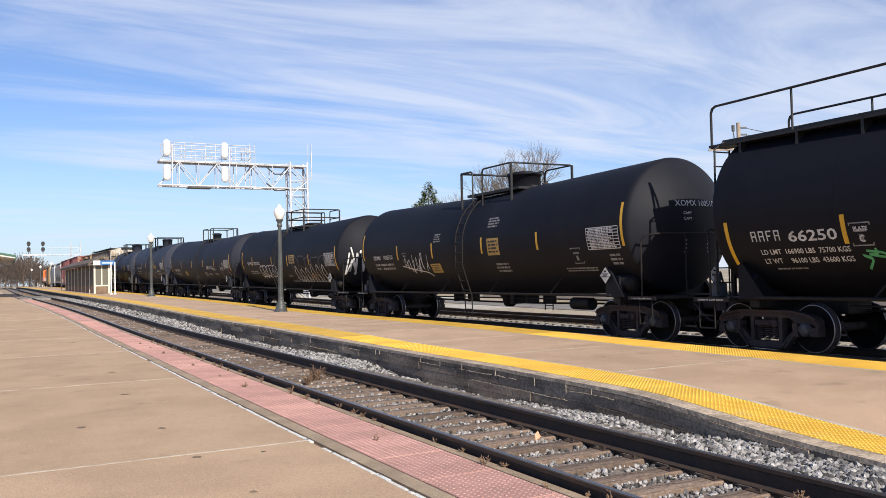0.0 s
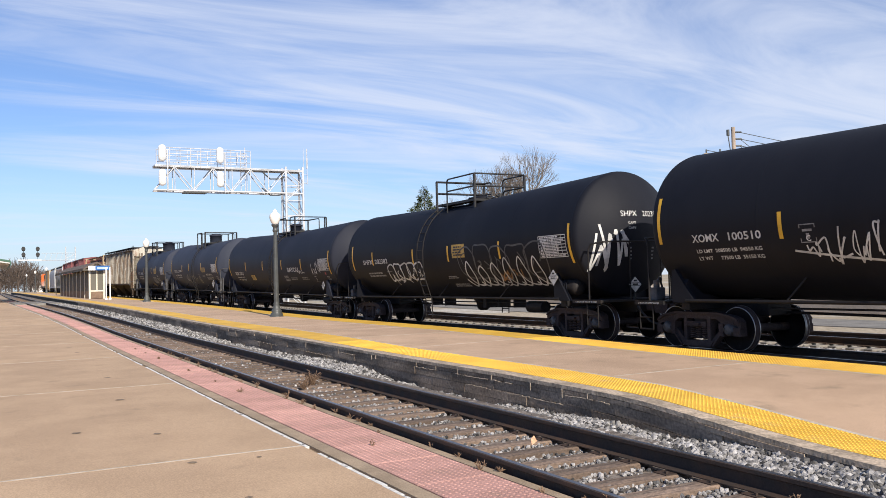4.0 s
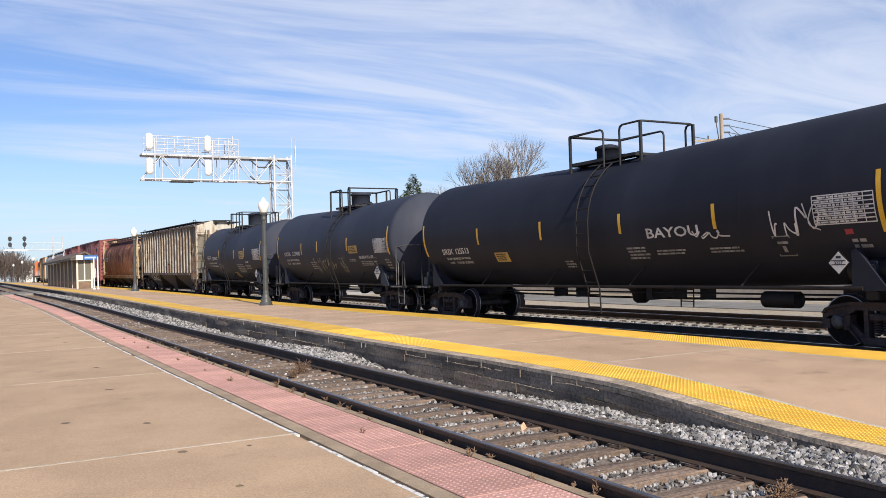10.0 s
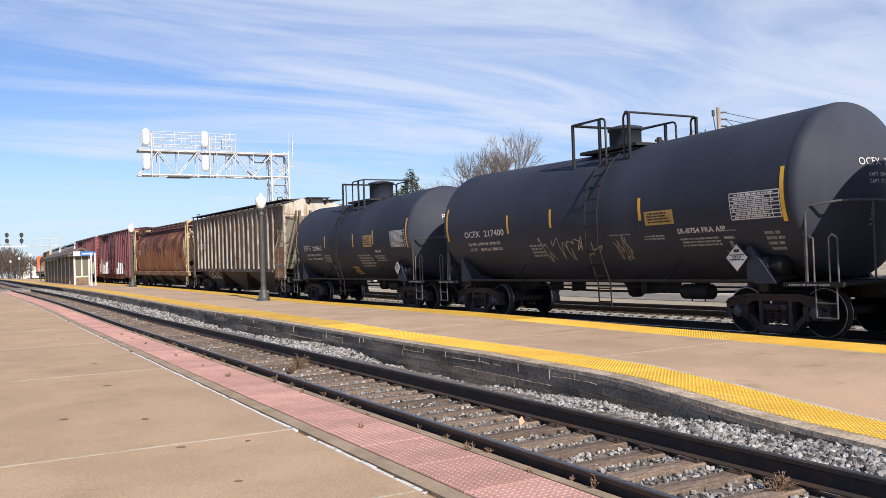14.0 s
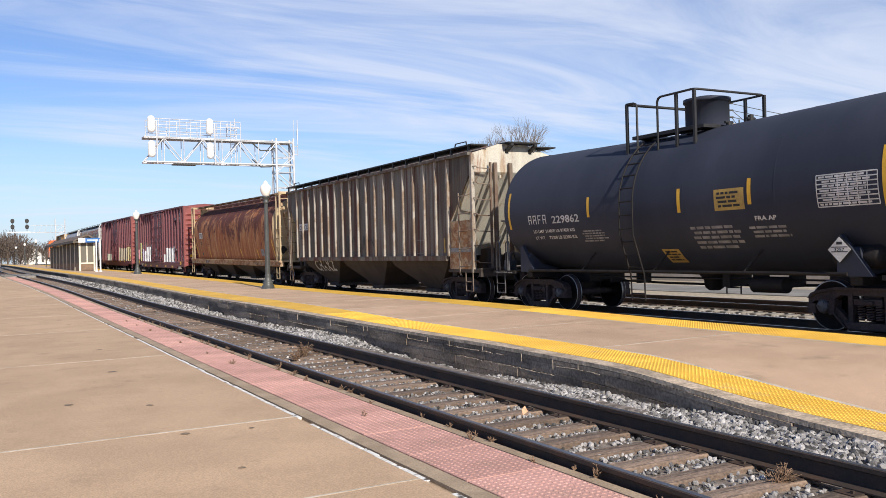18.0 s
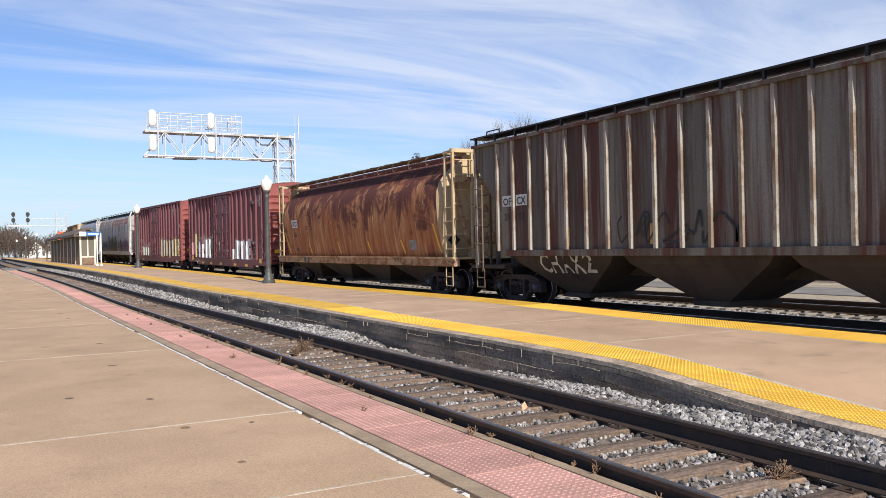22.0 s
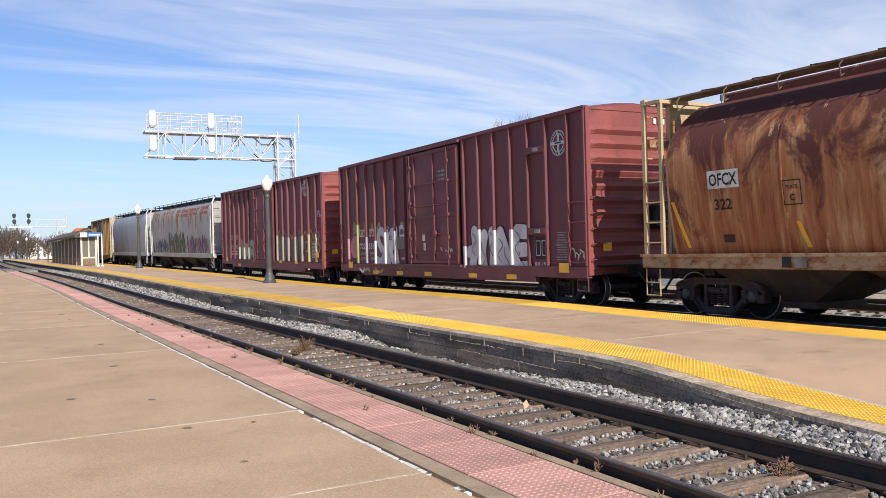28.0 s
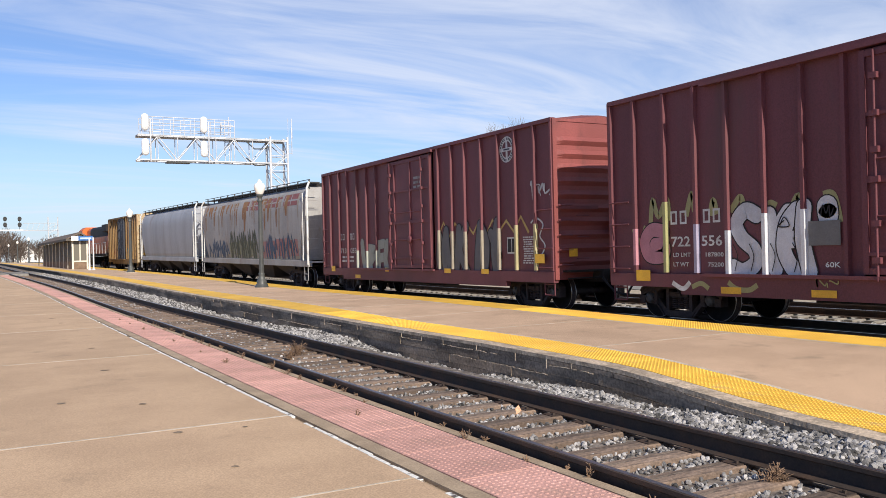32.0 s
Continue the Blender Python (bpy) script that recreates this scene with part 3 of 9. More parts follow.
def build_island():
    core = isle_strip(7.12, 12.25, -0.012, ISLE_YS, 8, 0.7)
    root = setting("pavement_island", core, KERB, "raised island platform of tan concrete between two tracks", "platform")
    ys = [-4.6] + [10.1 + 3.45 * k for k in range(56)]
    for a, b in zip(ys, ys[1:]):
        pick = [a + .008] + [y for y in ISLE_YS if a + .01 < y < b - .01] + [b - .008]
        part("slab", isle_strip(8.255, 11.165, 0.0, pick, 6, 0.1), ISLAND, root)
    for y in ys[1:22]:
        g = isle_strip(8.255, 11.165, 0.0015, [y - 0.022, y + 0.022], 6, 0.05)
        part("joint_filler", g, SEAL, root, "pale sealant across the platform")
    for x0, x1 in ((8.17, 8.25), (11.17, 11.25)):
        part("border_line", isle_strip(x0, x1, 0.001, ISLE_YS, 1, 0.1), SEAL, root, "worn pale border line")
    part("nosing", isle_strip(6.985, 7.245, 0.0, ISLE_YS, 1, 0.055), NOSE, root, "worn pale concrete lip of the platform")
    # yellow tactile tiles, with domes where the camera is near
    L = 0.61

    def tile(x0, x1, y, near):
        g = isle_strip(x0, x1, 0.002, [y + .003, y + L / 2, y + L - .003], 1, 0.06)
        if near:
            nx, ny = round((x1 - x0) / 0.061), 10
            for i in range(nx):
                for j in range(ny):
                    cx, cy = x0 + (x1 - x0) * (i + .5) / nx, y + L * (j + .5) / ny
                    cz = island_z(cx, cy) + 0.002
                    n = 5
                    v = [on(cx + .019 * math.cos(6.283 * k / n), cy + .019 * math.sin(6.283 * k / n), cz) for k in range(n)] + \
                        [on(cx + .011 * math.cos(6.283 * k / n), cy + .011 * math.sin(6.283 * k / n), cz + .008) for k in range(n)]
                    g.add(v, [(k, (k + 1) % n, n + (k + 1) % n, n + k) for k in range(n)] + [tuple(range(n, 2 * n))])
        return g
    y = 3.05
    while y < 46:
        part("tactile_tile", tile(7.25, 8.165, y, y < 19), YELLOW, root)
        if y > 5:
            part("tactile_tile", tile(11.255, 12.245, y, y < 17), YELLOW, root)
        y += L
    for x0, x1 in ((7.25, 8.165), (11.255, 12.245)):
        part("far_tiles", isle_strip(x0, x1, 0.002, [v for v in [y] + [q for q in ISLE_YS if q > y]], 1, 0.06), YELLOW, root)
    # front wall: courses of stained concrete blocks
    rng = random.Random(8)
    for c in range(4):
        y = 2.0 + rng.uniform(0, .6)
        while y < 70:
            d = rng.uniform(1.1, 1.9) if y < 30 else 3.2
            g = G()
            top = lambda q, c=c: island_z(7.0, q) - COURSE[c]
            tall = COURSE[c + 1] - COURSE[c] - .003
            jut = rng.uniform(-.012, .012) - 0.012 * c
            pick = [y + .006, y + d / 2, y + d - .006]
            g.loft([[on(6.99 - jut, q, top(q) - tall), on(6.985 - jut, q, top(q) - .003), on(7.16, q, top(q) - .003), on(7.16, q, top(q) - tall)] for q in pick])
            part("block", g, WALL, root)
            y += d
    wall = G()
    sweep(wall, lambda q: rect(7.03, -0.6, 7.15, island_z(7, q) - 0.055), ISLE_YS)
    part("wall_core", wall, WALL_DARK, root, "dark recessed mortar")
    seams = G()                                # ragged lime along the joints
    for c, spans in ((1, ((8.6, 9.6), (10.9, 12.6), (13.4, 14.3), (17.2, 18.0))), (2, ((9.6, 12.4), (18.5, 21.5), (23, 25)))):
        for ya, yb in spans:
            y = ya
            while y < yb:
                d, j = rng.uniform(.03, .12), rng.uniform(-.008, .008)
                z = island_z(7, y) - COURSE[c] + j
                if rng.random() > .15:
                    seams.box(*on(6.950, y, z - rng.uniform(.002, .006)), *on(6.965, y + d, z + rng.uniform(.001, .006)))
                y += d
    tagged(part("lime_seams", seams, NOSE, root, "ragged lime along the wall joints"), kind="stuff")
    drips = G()                                # pale lime streaks below the lip
    for y in (9.05, 9.62, 10.4, 11.5, 12.6, 13.4, 14.2, 16.1, 16.3, 18.2, 20.5, 24, 27.5, 33):
        a = rng.uniform(.04, .16)
        z = island_z(7, y) - 0.06
        w = rng.uniform(.003, .007)
        drips.box(*on(6.955, y - w, z - a), *on(6.962, y + w, z + .01))
    part("lime_streaks", drips, NOSE, root, "pale lime streaks")


NOSE = surf("worn_lip", (0.54, 0.43, 0.32), (0.31, 0.25, 0.185), 3.0, 0.92, 0.6, fine=25, speck=0.3)
WALL_DARK = surf("wall_mortar", (0.07, 0.065, 0.058), (0.04, 0.037, 0.034), 3, 0.95, 0.4)
build_island()


# ---- the train: shared parts ----
TRAIN = {}          # name: (car, its place along the track when the clip begins)
AXLES = []          # (wheelset, its place on the car)
RW = 0.457


def wheel_mesh():
    g = G()
    g.turn([(-0.075, 0.07), (-0.075, 0.13), (-0.03, 0.15), (-0.02, 0.36), (-0.058, 0.40), (-0.062, 0.444)], "x", n=32, caps=False)
    g.turn([(-0.062, 0.442), (-0.064, 0.457), (-0.056, 0.458)], "x", n=36, m=1, caps=False)
    g.turn([(-0.056, 0.458), (0.040, 0.460), (0.050, 0.484)], "x", n=36, m=2, caps=False)
    g.turn([(0.050, 0.484), (0.054, 0.488), (0.066, 0.488), (0.074, 0.45)], "x", n=36, m=1, caps=False)
    g.turn([(0.074, 0.452), (0.074, 0.40), (0.03, 0.36), (0.03, 0.15), (0.09, 0.13), (0.09, 0.07)], "x", n=32, caps=False)
    return g.mesh("wheel", [WHEEL, TREAD, TRUCK])


CAP_PAINT = surf("bearing_cap_grey", (.085, .09, .10), (.045, .046, .05), 4, .6, .1, spots=((.10, .06, .04), 3, .55, .7), speck=.2)


def cap_mesh():
    g = G()
    g.turn([(-0.16, 0.10), (-0.16, 0.135), (0.02, 0.135), (0.04, 0.115), (0.06, 0.11), (0.075, 0.085), (0.078, 0.03)], "x", n=18)
    for k in range(3):
        a = 2.094 * k + .4
        g.cyl((0.055, .075 * math.cos(a), .075 * math.sin(a)), (0.095, .075 * math.cos(a), .075 * math.sin(a)), 0.02, 6)
    return g.mesh("bearing_cap", [CAP_PAINT])


def frame_mesh():
    """Cast side frame, seen from outside; the wheels stand at y = -0.889 and 0.889."""
    g = G()

    def bar(p, q, w, t0=-0.07, t1=0.07):
        p, q = Vector(p), Vector(q)
        d = (q - p).normalized() * (w / 2)
        n = Vector((-d.y, d.x))
        g.prism([tuple(p - d * .4 + n), tuple(q + d * .4 + n), tuple(q + d * .4 - n), tuple(p - d * .4 - n)], "x", t0, t1)
    g.prism([(-1.20, .46), (-1.20, .62), (-1.13, .69), (-.98, .74), (-.62, .80), (.62, .80), (.98, .74), (1.13, .69), (1.20, .62), (1.20, .46), (1.06, .555), (.72, .555), (.54, .665), (-.54, .665), (-.72, .555), (-1.06, .555)], "x", -.075, .085)
    g.prism([(-1.19, .60), (-1.12, .69), (-.98, .745), (-.62, .808), (.62, .808), (.98, .745), (1.12, .69), (1.19, .60), (1.15, .60), (1.08, .655), (.96, .70), (.60, .762), (-.60, .762), (-.96, .70), (-1.08, .655), (-1.15, .60)], "x", -.125, -.075)
    for s in (-1, 1):
        bar((s * .78, .50), (s * .38, .13), .12, -.06, .06)
        bar((s * .79, .47), (s * .44, .10), .03, -.115, -.06)
        bar((s * .34, .12), (s * .34, .70), .085, -.085, .075)
        g.prism([(s * .65, .33), (s * .63, .58), (s * .75, .58), (s * .76, .31)], "x", -.11, .10)
        g.prism([(s * 1.20, .33), (s * 1.20, .50), (s * 1.03, .50), (s * 1.03, .33)], "x", -.11, .10)
        g.box(-.09, s * .889 - .13, .555, .09, s * .889 + .13, .60)
    g.prism([(-.47, .20), (-.38, .08), (.38, .08), (.47, .20)], "x", -.11, .10)
    g.box(-.10, -.265, .50, .11, .265, .605)
    g.box(-.16, -.12, .52, -.10, .12, .58)
    return g.mesh("side_frame", [TRUCK])


def spring_mesh():
    g = G()
    for y in (-.17, 0, .17):
        pts = [(0.062 * math.cos(a), y + 0.062 * math.sin(a), .24 + .26 * a / 37.7) for a in [i * 37.7 / 60 for i in range(61)]]
        g.tube(pts, 0.016, 5)
    return g.mesh("spring_nest", [TRUCK])


WHEEL_ME, CAP_ME, FRAME_ME, SPRING_ME = wheel_mesh(), cap_mesh(), frame_mesh(), spring_mesh()


def axle_mesh():
    g = G()
    g.cyl((-1.0, 0, 0), (1.0, 0, 0), 0.085, 12)
    return g.mesh("wheelset", [TRUCK])


AXLE_ME = axle_mesh()


def truck(car, yc):
    b = G()
    b.prism([(-.95, .50), (-.6, .42), (.6, .42), (.95, .50), (.95, .66), (.45, .78), (-.45, .78), (-.95, .66)], "y", yc - .17, yc + .17)
    b.box(-.75, yc - .62, .40, .75, yc - .55, .52)
    b.box(-.75, yc + .55, .40, .75, yc + .62, .52)
    root = part("truck", b, TRUCK, car, "cast-steel two-axle truck, grimy")
    for s in (-1, 1):
        f = part("side_frame", FRAME_ME, None, root)
        f.matrix_local = pose(s * .99, yc, 0, 0, 0, 180 if s > 0 else 0)
        q = part("spring_nest", SPRING_ME, None, root)
        q.matrix_local = pose(s * 1.0, yc, 0)
    for dy in (-.889, .889):
        ax = part("wheelset", AXLE_ME, None, car, "steel wheelset with polished treads")
        for s in (-1, 1):
            w = part("wheel", WHEEL_ME, None, ax)
            w.matrix_local = pose(s * .7525 - s * .0, 0, 0, 0, 0, 180 if s > 0 else 0)
            c = part("bearing_cap", CAP_ME, None, ax)
            c.matrix_local = pose(s * 1.05, 0, 0, 0, 0, 0 if s > 0 else 180)
        AXLES.append((ax, yc + dy))


def coupler(car, y, s):
    """Coupler and air hose at the end y; s: -1 or 1 outward."""
    g = G()
    g.box(-.09, min(y, y + s * .45), .76, .09, max(y, y + s * .45), .92, .02)
    g.prism([(-.16, y + s * .40), (-.19, y + s * .62), (-.05, y + s * .74), (.12, y + s * .70), (.18, y + s * .48), (.12, y + s * .38)], "z", .70, .98)
    part("coupler", g, TRUCK, car, "rust-dark knuckle coupler")
    h = G()
    h.tube([(-.35, y, .85), (-.38, y + s * .18, .72), (-.33, y + s * .42, .50), (-.2, y + s * .62, .42)], .028, 6)
    h.tube([(-.2, y + s * .62, .42), (-.1, y + s * .72, .44)], .035, 6)
    part("air_hose", h, BLACK, car)


RUNG = {}


def ladder(car, name, xz, y0, y1, rungs, mat, r=.016):
    """Two stiles along the list of (x, z), rungs at even steps."""
    root = part(name, G().tube([(x, y0, z) for x, z in xz], r * 1.25, 6), mat, car, "welded steel ladder")
    part("stile", G().tube([(x, y1, z) for x, z in xz], r * 1.25, 6), mat, root)
    key = (round(y1 - y0, 3), mat.name)
    if key not in RUNG:
        RUNG[key] = G().tube([(0, 0, 0), (0, y1 - y0, 0)], r, 6).mesh("rung", [mat])
    L = [0]
    for (a, b), (c, d) in zip(xz, xz[1:]):
        L.append(L[-1] + math.hypot(c - a, d - b))
    for k in range(rungs):
        t = (k + .5) / rungs * L[-1]
        i = max(j for j in range(len(L) - 1) if L[j] <= t)
        u = (t - L[i]) / (L[i + 1] - L[i])
        x, z = xz[i][0] + u * (xz[i + 1][0] - xz[i][0]), xz[i][1] + u * (xz[i + 1][1] - xz[i][1])
        part("rung", RUNG[key], None, root).matrix_local = pose(x, y0, z)
    return root


# ---- lettering ----
TXT = {}


def glyphs(s, size, swell=0.0):
    if (s, size, swell) not in TXT:
        cu = bpy.data.curves.new("t", "FONT")
        cu.body, cu.size, cu.resolution_u, cu.fill_mode, cu.offset = s, size, 3 if swell > .03 * size else 2, "FRONT", swell
        ob = bpy.data.objects.new("t", cu)
        scene.collection.objects.link(ob)
        bpy.context.view_layer.update()
        me = ob.evaluated_get(bpy.context.evaluated_depsgraph_get()).to_mesh()
        TXT[s, size, swell] = ([tuple(v.co[:2]) for v in me.vertices], [tuple(p.vertices) for p in me.polygons])
        ob.evaluated_get(bpy.context.evaluated_depsgraph_get()).to_mesh_clear()
        bpy.data.objects.remove(ob)
        bpy.data.curves.remove(cu)
    return TXT[s, size, swell]


def write(g, skin, s, y, z, size, width=None, m=0, off=.006, slant=0.0):
    """Letters on the near side of a car: skin(y, z, off) gives the place; the text runs towards -y from y. width squeezes it."""
    v, f = glyphs(s, size, size * .018)
    w = max(p[0] for p in v) or 1
    k = (width / w) if width else 1
    g.add([skin(y - p[0] * k, z + p[1] + slant * p[0], off) for p in v], [q for q in f], m=m)


def quad(g, skin, y0, y1, z0, z1, m=0, off=.005, ny=1, nz=6):
    """A patch on the skin between y0 > y1."""
    v = [skin(y0 + (y1 - y0) * i / ny, z0 + (z1 - z0) * j / nz, off) for j in range(nz + 1) for i in range(ny + 1)]
    g.add(v, [(j * (ny + 1) + i, j * (ny + 1) + i + 1, (j + 1) * (ny + 1) + i + 1, (j + 1) * (ny + 1) + i) for j in range(nz) for i in range(ny)], nz > 1, m)


def bars(g, skin, y, z, w, h, lines, seed, m=0, off=.006):
    """Unreadable small print: plain bars in rows, from y towards -y."""
    rng = random.Random(seed)
    p = h / lines
    for k in range(lines):
        a = y - rng.uniform(0, .08) * w
        end = y - w * rng.uniform(.75, 1)
        while a > end + .02:
            d = min(rng.uniform(.8, 3.2) * p, a - end)
            quad(g, skin, a, a - d, z - k * p - p * .55, z - k * p, m, off, 1, 1)
            a -= d + p * .35


def ribbon(g, skin, pts, w, m=0, off=.006):
    """A painted stroke of width w through points (y, z)."""
    P = [Vector(p) for p in pts]
    v = []
    for i, p in enumerate(P):
        d = (P[min(i + 1, len(P) - 1)] - P[max(i - 1, 0)])
        n = Vector((-d.y, d.x)).normalized() * w / 2 if d.length > 1e-6 else Vector((0, w / 2))
        v += [skin(p.x + n.x, p.y + n.y, off), skin(p.x - n.x, p.y - n.y, off)]
    g.add(v, [(2 * i, 2 * i + 1, 2 * i + 3, 2 * i + 2) for i in range(len(P) - 1)], m=m)


def curve_pts(ctrl, k=6, closed=False):
    """Catmull-Rom through control points."""
    n, out = len(ctrl), []
    C = [Vector(c) for c in ctrl]
    at = (lambda i: C[i % n]) if closed else (lambda i: C[min(max(i, 0), n - 1)])
    for i in range(n if closed else n - 1):
        a, b, c, d = at(i - 1), at(i), at(i + 1), at(i + 2)
        for j in range(k):
            t = j / k
            out.append(tuple(0.5 * ((2 * b) + (c - a) * t + (2 * a - 5 * b + 4 * c - d) * t * t + (3 * b - a - 3 * c + d) * t ** 3)))
    out.append(out[0] if closed else tuple(C[-1]))
    return out


def tag(g, skin, y0, y1, z0, z1, seed, w=.035, m=0, n=6):
    """A loose scrawl of strokes over the field."""
    rng = random.Random(seed)
    step = (y1 - y0) / n
    for k in range(n):
        a = y0 + step * k
        c = [(a + step * rng.uniform(-.2, 1.2), rng.uniform(z0, z1)) for _ in range(rng.randint(4, 6))]
        c = sorted(c, key=lambda p: -p[0]) if rng.random() < .4 else c
        ribbon(g, skin, curve_pts(c, 6), w * rng.uniform(.7, 1.2), m, .012 + .0013 * k)


def bubble(fill, line, skin, y0, y1, z0, z1, n, seed, wl=.045):
    """n swollen letters with an outline, side by side from y0 towards y1."""
    rng = random.Random(seed)
    step = (y1 - y0) / n
    for k in range(n):
        cy, cz = y0 + step * (k + .5), (z0 + z1) / 2 + rng.uniform(-.03, .03)
        hy, hz = abs(step) * .66, (z1 - z0) / 2
        c = []
        m = 9
        for i in range(m):
            a = 6.283 * i / m + rng.uniform(-.2, .2)
            q = rng.uniform(.84, 1.08)
            sq = 1 / max(abs(math.cos(a)), abs(math.sin(a))) ** .8
            c.append((cy + hy * q * sq * math.cos(a) * .85, cz + hz * q * sq * math.sin(a) * .85))
        loop = curve_pts(c, 4, True)
        o = .005 + .0015 * (k % 3)
        if fill is not None:
            n2 = len(loop) - 1
            v = [skin(cy, cz, o)] + [skin(p[0], p[1], o) for p in loop[:-1]]
            fill.add(v, [(0, i + 1, (i + 1) % n2 + 1) for i in range(n2)])
        ribbon(line, skin, loop, wl, off=o + .003)
        for _ in range(rng.randint(2, 3)):
            a = (cy + hy * rng.uniform(-.6, .6), cz + hz * rng.uniform(-.5, .7))
            ribbon(line, skin, curve_pts([a, (a[0] + hy * rng.uniform(-.5, .5), a[1] - hz * rng.uniform(.1, .5)), (a[0] + hy * rng.uniform(-.4, .4), a[1] - hz * rng.uniform(.3, .9))], 5), wl * .7, off=o + .003)


def fat_word(fill, line, skin, word, y0, y1, z0, z1, seed=0, edge=.045, lap=.10, tilt=.06, body=.06):
    """Swollen sprayed letters with a dark edge, side by side from y0 towards y1."""
    rng = random.Random(seed)
    step = (y1 - y0) / len(word)
    for k, ch in enumerate(word):
        big, f1 = glyphs(ch, 1.0, body + edge)
        sml, f2 = glyphs(ch, 1.0, body)
        xs, zs = [p[0] for p in big], [p[1] for p in big]
        ax, az = min(xs), min(zs)
        kx = abs(step) * (1 + lap) / (max(xs) - ax)
        dz = (z1 - z0) * rng.uniform(-.05, .05)
        kz = (z1 - z0) / (max(zs) - az)
        lean, bow = rng.uniform(-tilt, tilt), rng.uniform(-.05, .08)
        o = .006 + .004 * (k % 2)

        def put(p, off):
            x, z = (p[0] - ax) * kx, (p[1] - az) * kz
            x += lean * z + bow * math.sin(z * 2.4)
            return skin(y0 + step * k - x, z0 + dz + z, off)
        if line is not None:
            line.add([put(p, o) for p in big], f1)
        if fill is not None:
            fill.add([put(p, o + .002) for p in sml], f2)


def runs(g, skin, y0, y1, z1, z0, n, seed, w=.25):
    """Ragged stains that run down from z1, between y0 and y1."""
    rng = random.Random(seed)
    for k in range(n):
        y = y0 + (y1 - y0) * (k + rng.random()) / n
        zb, ww = z1 - (z1 - z0) * rng.uniform(.25, 1), w * rng.uniform(.4, 1.3)
        m, v = 7, []
        for j in range(m):
            t = j / (m - 1)
            q = ww * (1 - .75 * t ** 1.6) * rng.uniform(.75, 1.2)
            d = .05 * math.sin(k + 3 * t)
            v += [skin(y + q / 2 + d, z1 + (zb - z1) * t, .007 + .0006 * (k % 6)), skin(y - q / 2 + d, z1 + (zb - z1) * t, .007 + .0006 * (k % 6))]
        g.add(v, [(2 * j, 2 * j + 1, 2 * j + 3, 2 * j + 2) for j in range(m - 1)])


def diamond(car, x, y, z, r, tilt=0):
    """Placard holder: a dark frame and a white diamond with dark figures."""
    g = G()
    g.prism([(y - r * 1.1, z), (y, z - r * 1.1), (y + r * 1.1, z), (y, z + r * 1.1)], "x", x, x + .012)
    root = part("placard_holder", g, BLACK, car, "diamond-shaped placard in a holder")
    w = G()
    w.prism([(y - r, z), (y, z - r), (y + r, z), (y, z + r)], "x", x - .004, x)
    part("placard", w, LETTER, root, "white diamond hazard placard")
    d = G()
    d.box(x - .006, y - r * .72, z - r * .20, x - .004, y + r * .72, z - r * .13)
    d.box(x - .006, y - r * .72, z + r * .17, x - .004, y + r * .72, z + r * .24)
    d.box(x - .006, y - r * .25, z + r * .40, x - .004, y + r * .25, z + r * .62)
    skin = lambda a, b, o: (x - .004 - o, a, b)
    write(d, skin, "3257", y + r * .46, z - r * .12, r * .36, r * .9, off=.003)
    part("placard_figures", d, DARK_PAINT, root)
    return root


def end_diamond(car, x, y, z, r):
    """The same placard on the end of a car, facing along the track."""
    root = part("placard_holder", G().prism([(x - r * 1.1, z), (x, z - r * 1.1), (x + r * 1.1, z), (x, z + r * 1.1)], "y", y, y + .012), BLACK, car, "diamond-shaped placard in a holder")
    part("placard", G().prism([(x - r, z), (x, z - r), (x + r, z), (x, z + r)], "y", y - .004, y), LETTER, root, "white diamond hazard placard")
    d = G()
    for u, b0, b1 in ((.72, -.20, -.13), (.72, .17, .24), (.25, .40, .62), (.45, -.10, .12)):
        d.box(x - r * u, y - .006, z + r * b0, x + r * u, y - .004, z + r * b1)
    part("placard_figures", d, DARK_PAINT, root)
    part("bracket", G().box(x - .03, y + .012, 1.0, x + .03, y + .03, z), BLACK, root)


# ---- tank cars ----
def tank_paint(name, c, d):
    return surf(name, c, d, 0.5, 0.60, 0.02, fine=60, stretch=(1, 1, .35), spots=(tuple(x * 1.5 + .004 for x in c), 0.9, .55, .85), speck=.06, spec=.15)


CROWN, KNUCKLE, REACH, SAG = 2.55, .17, .12, .0195


def dish(rad, r=1.62):
    """How far a tank's end bulges at a distance from its axis: a shallow crown with a tight knuckle."""
    c = math.sqrt((CROWN - KNUCKLE) ** 2 - (r - KNUCKLE) ** 2)
    if rad < (r - KNUCKLE) * CROWN / (CROWN - KNUCKLE):
        return math.sqrt(CROWN ** 2 - rad * rad) - c
    return math.sqrt(max(0, KNUCKLE ** 2 - (rad - r + KNUCKLE) ** 2))


HEAD = dish(0)


def lift(y, half):
    """The tank sags towards its outlet in the middle: height of the axis over its mean."""
    return SAG * min(abs(y), half) - .055


def end_skin(half, r=1.62, zc=2.62):
    """The near end of a tank, as a place for paint: x, z, off."""
    zc += lift(half, half)
    return lambda x, z, o: (x, -half - REACH - dish(min(r - .002, math.hypot(x, z - zc)), r) - o, z)


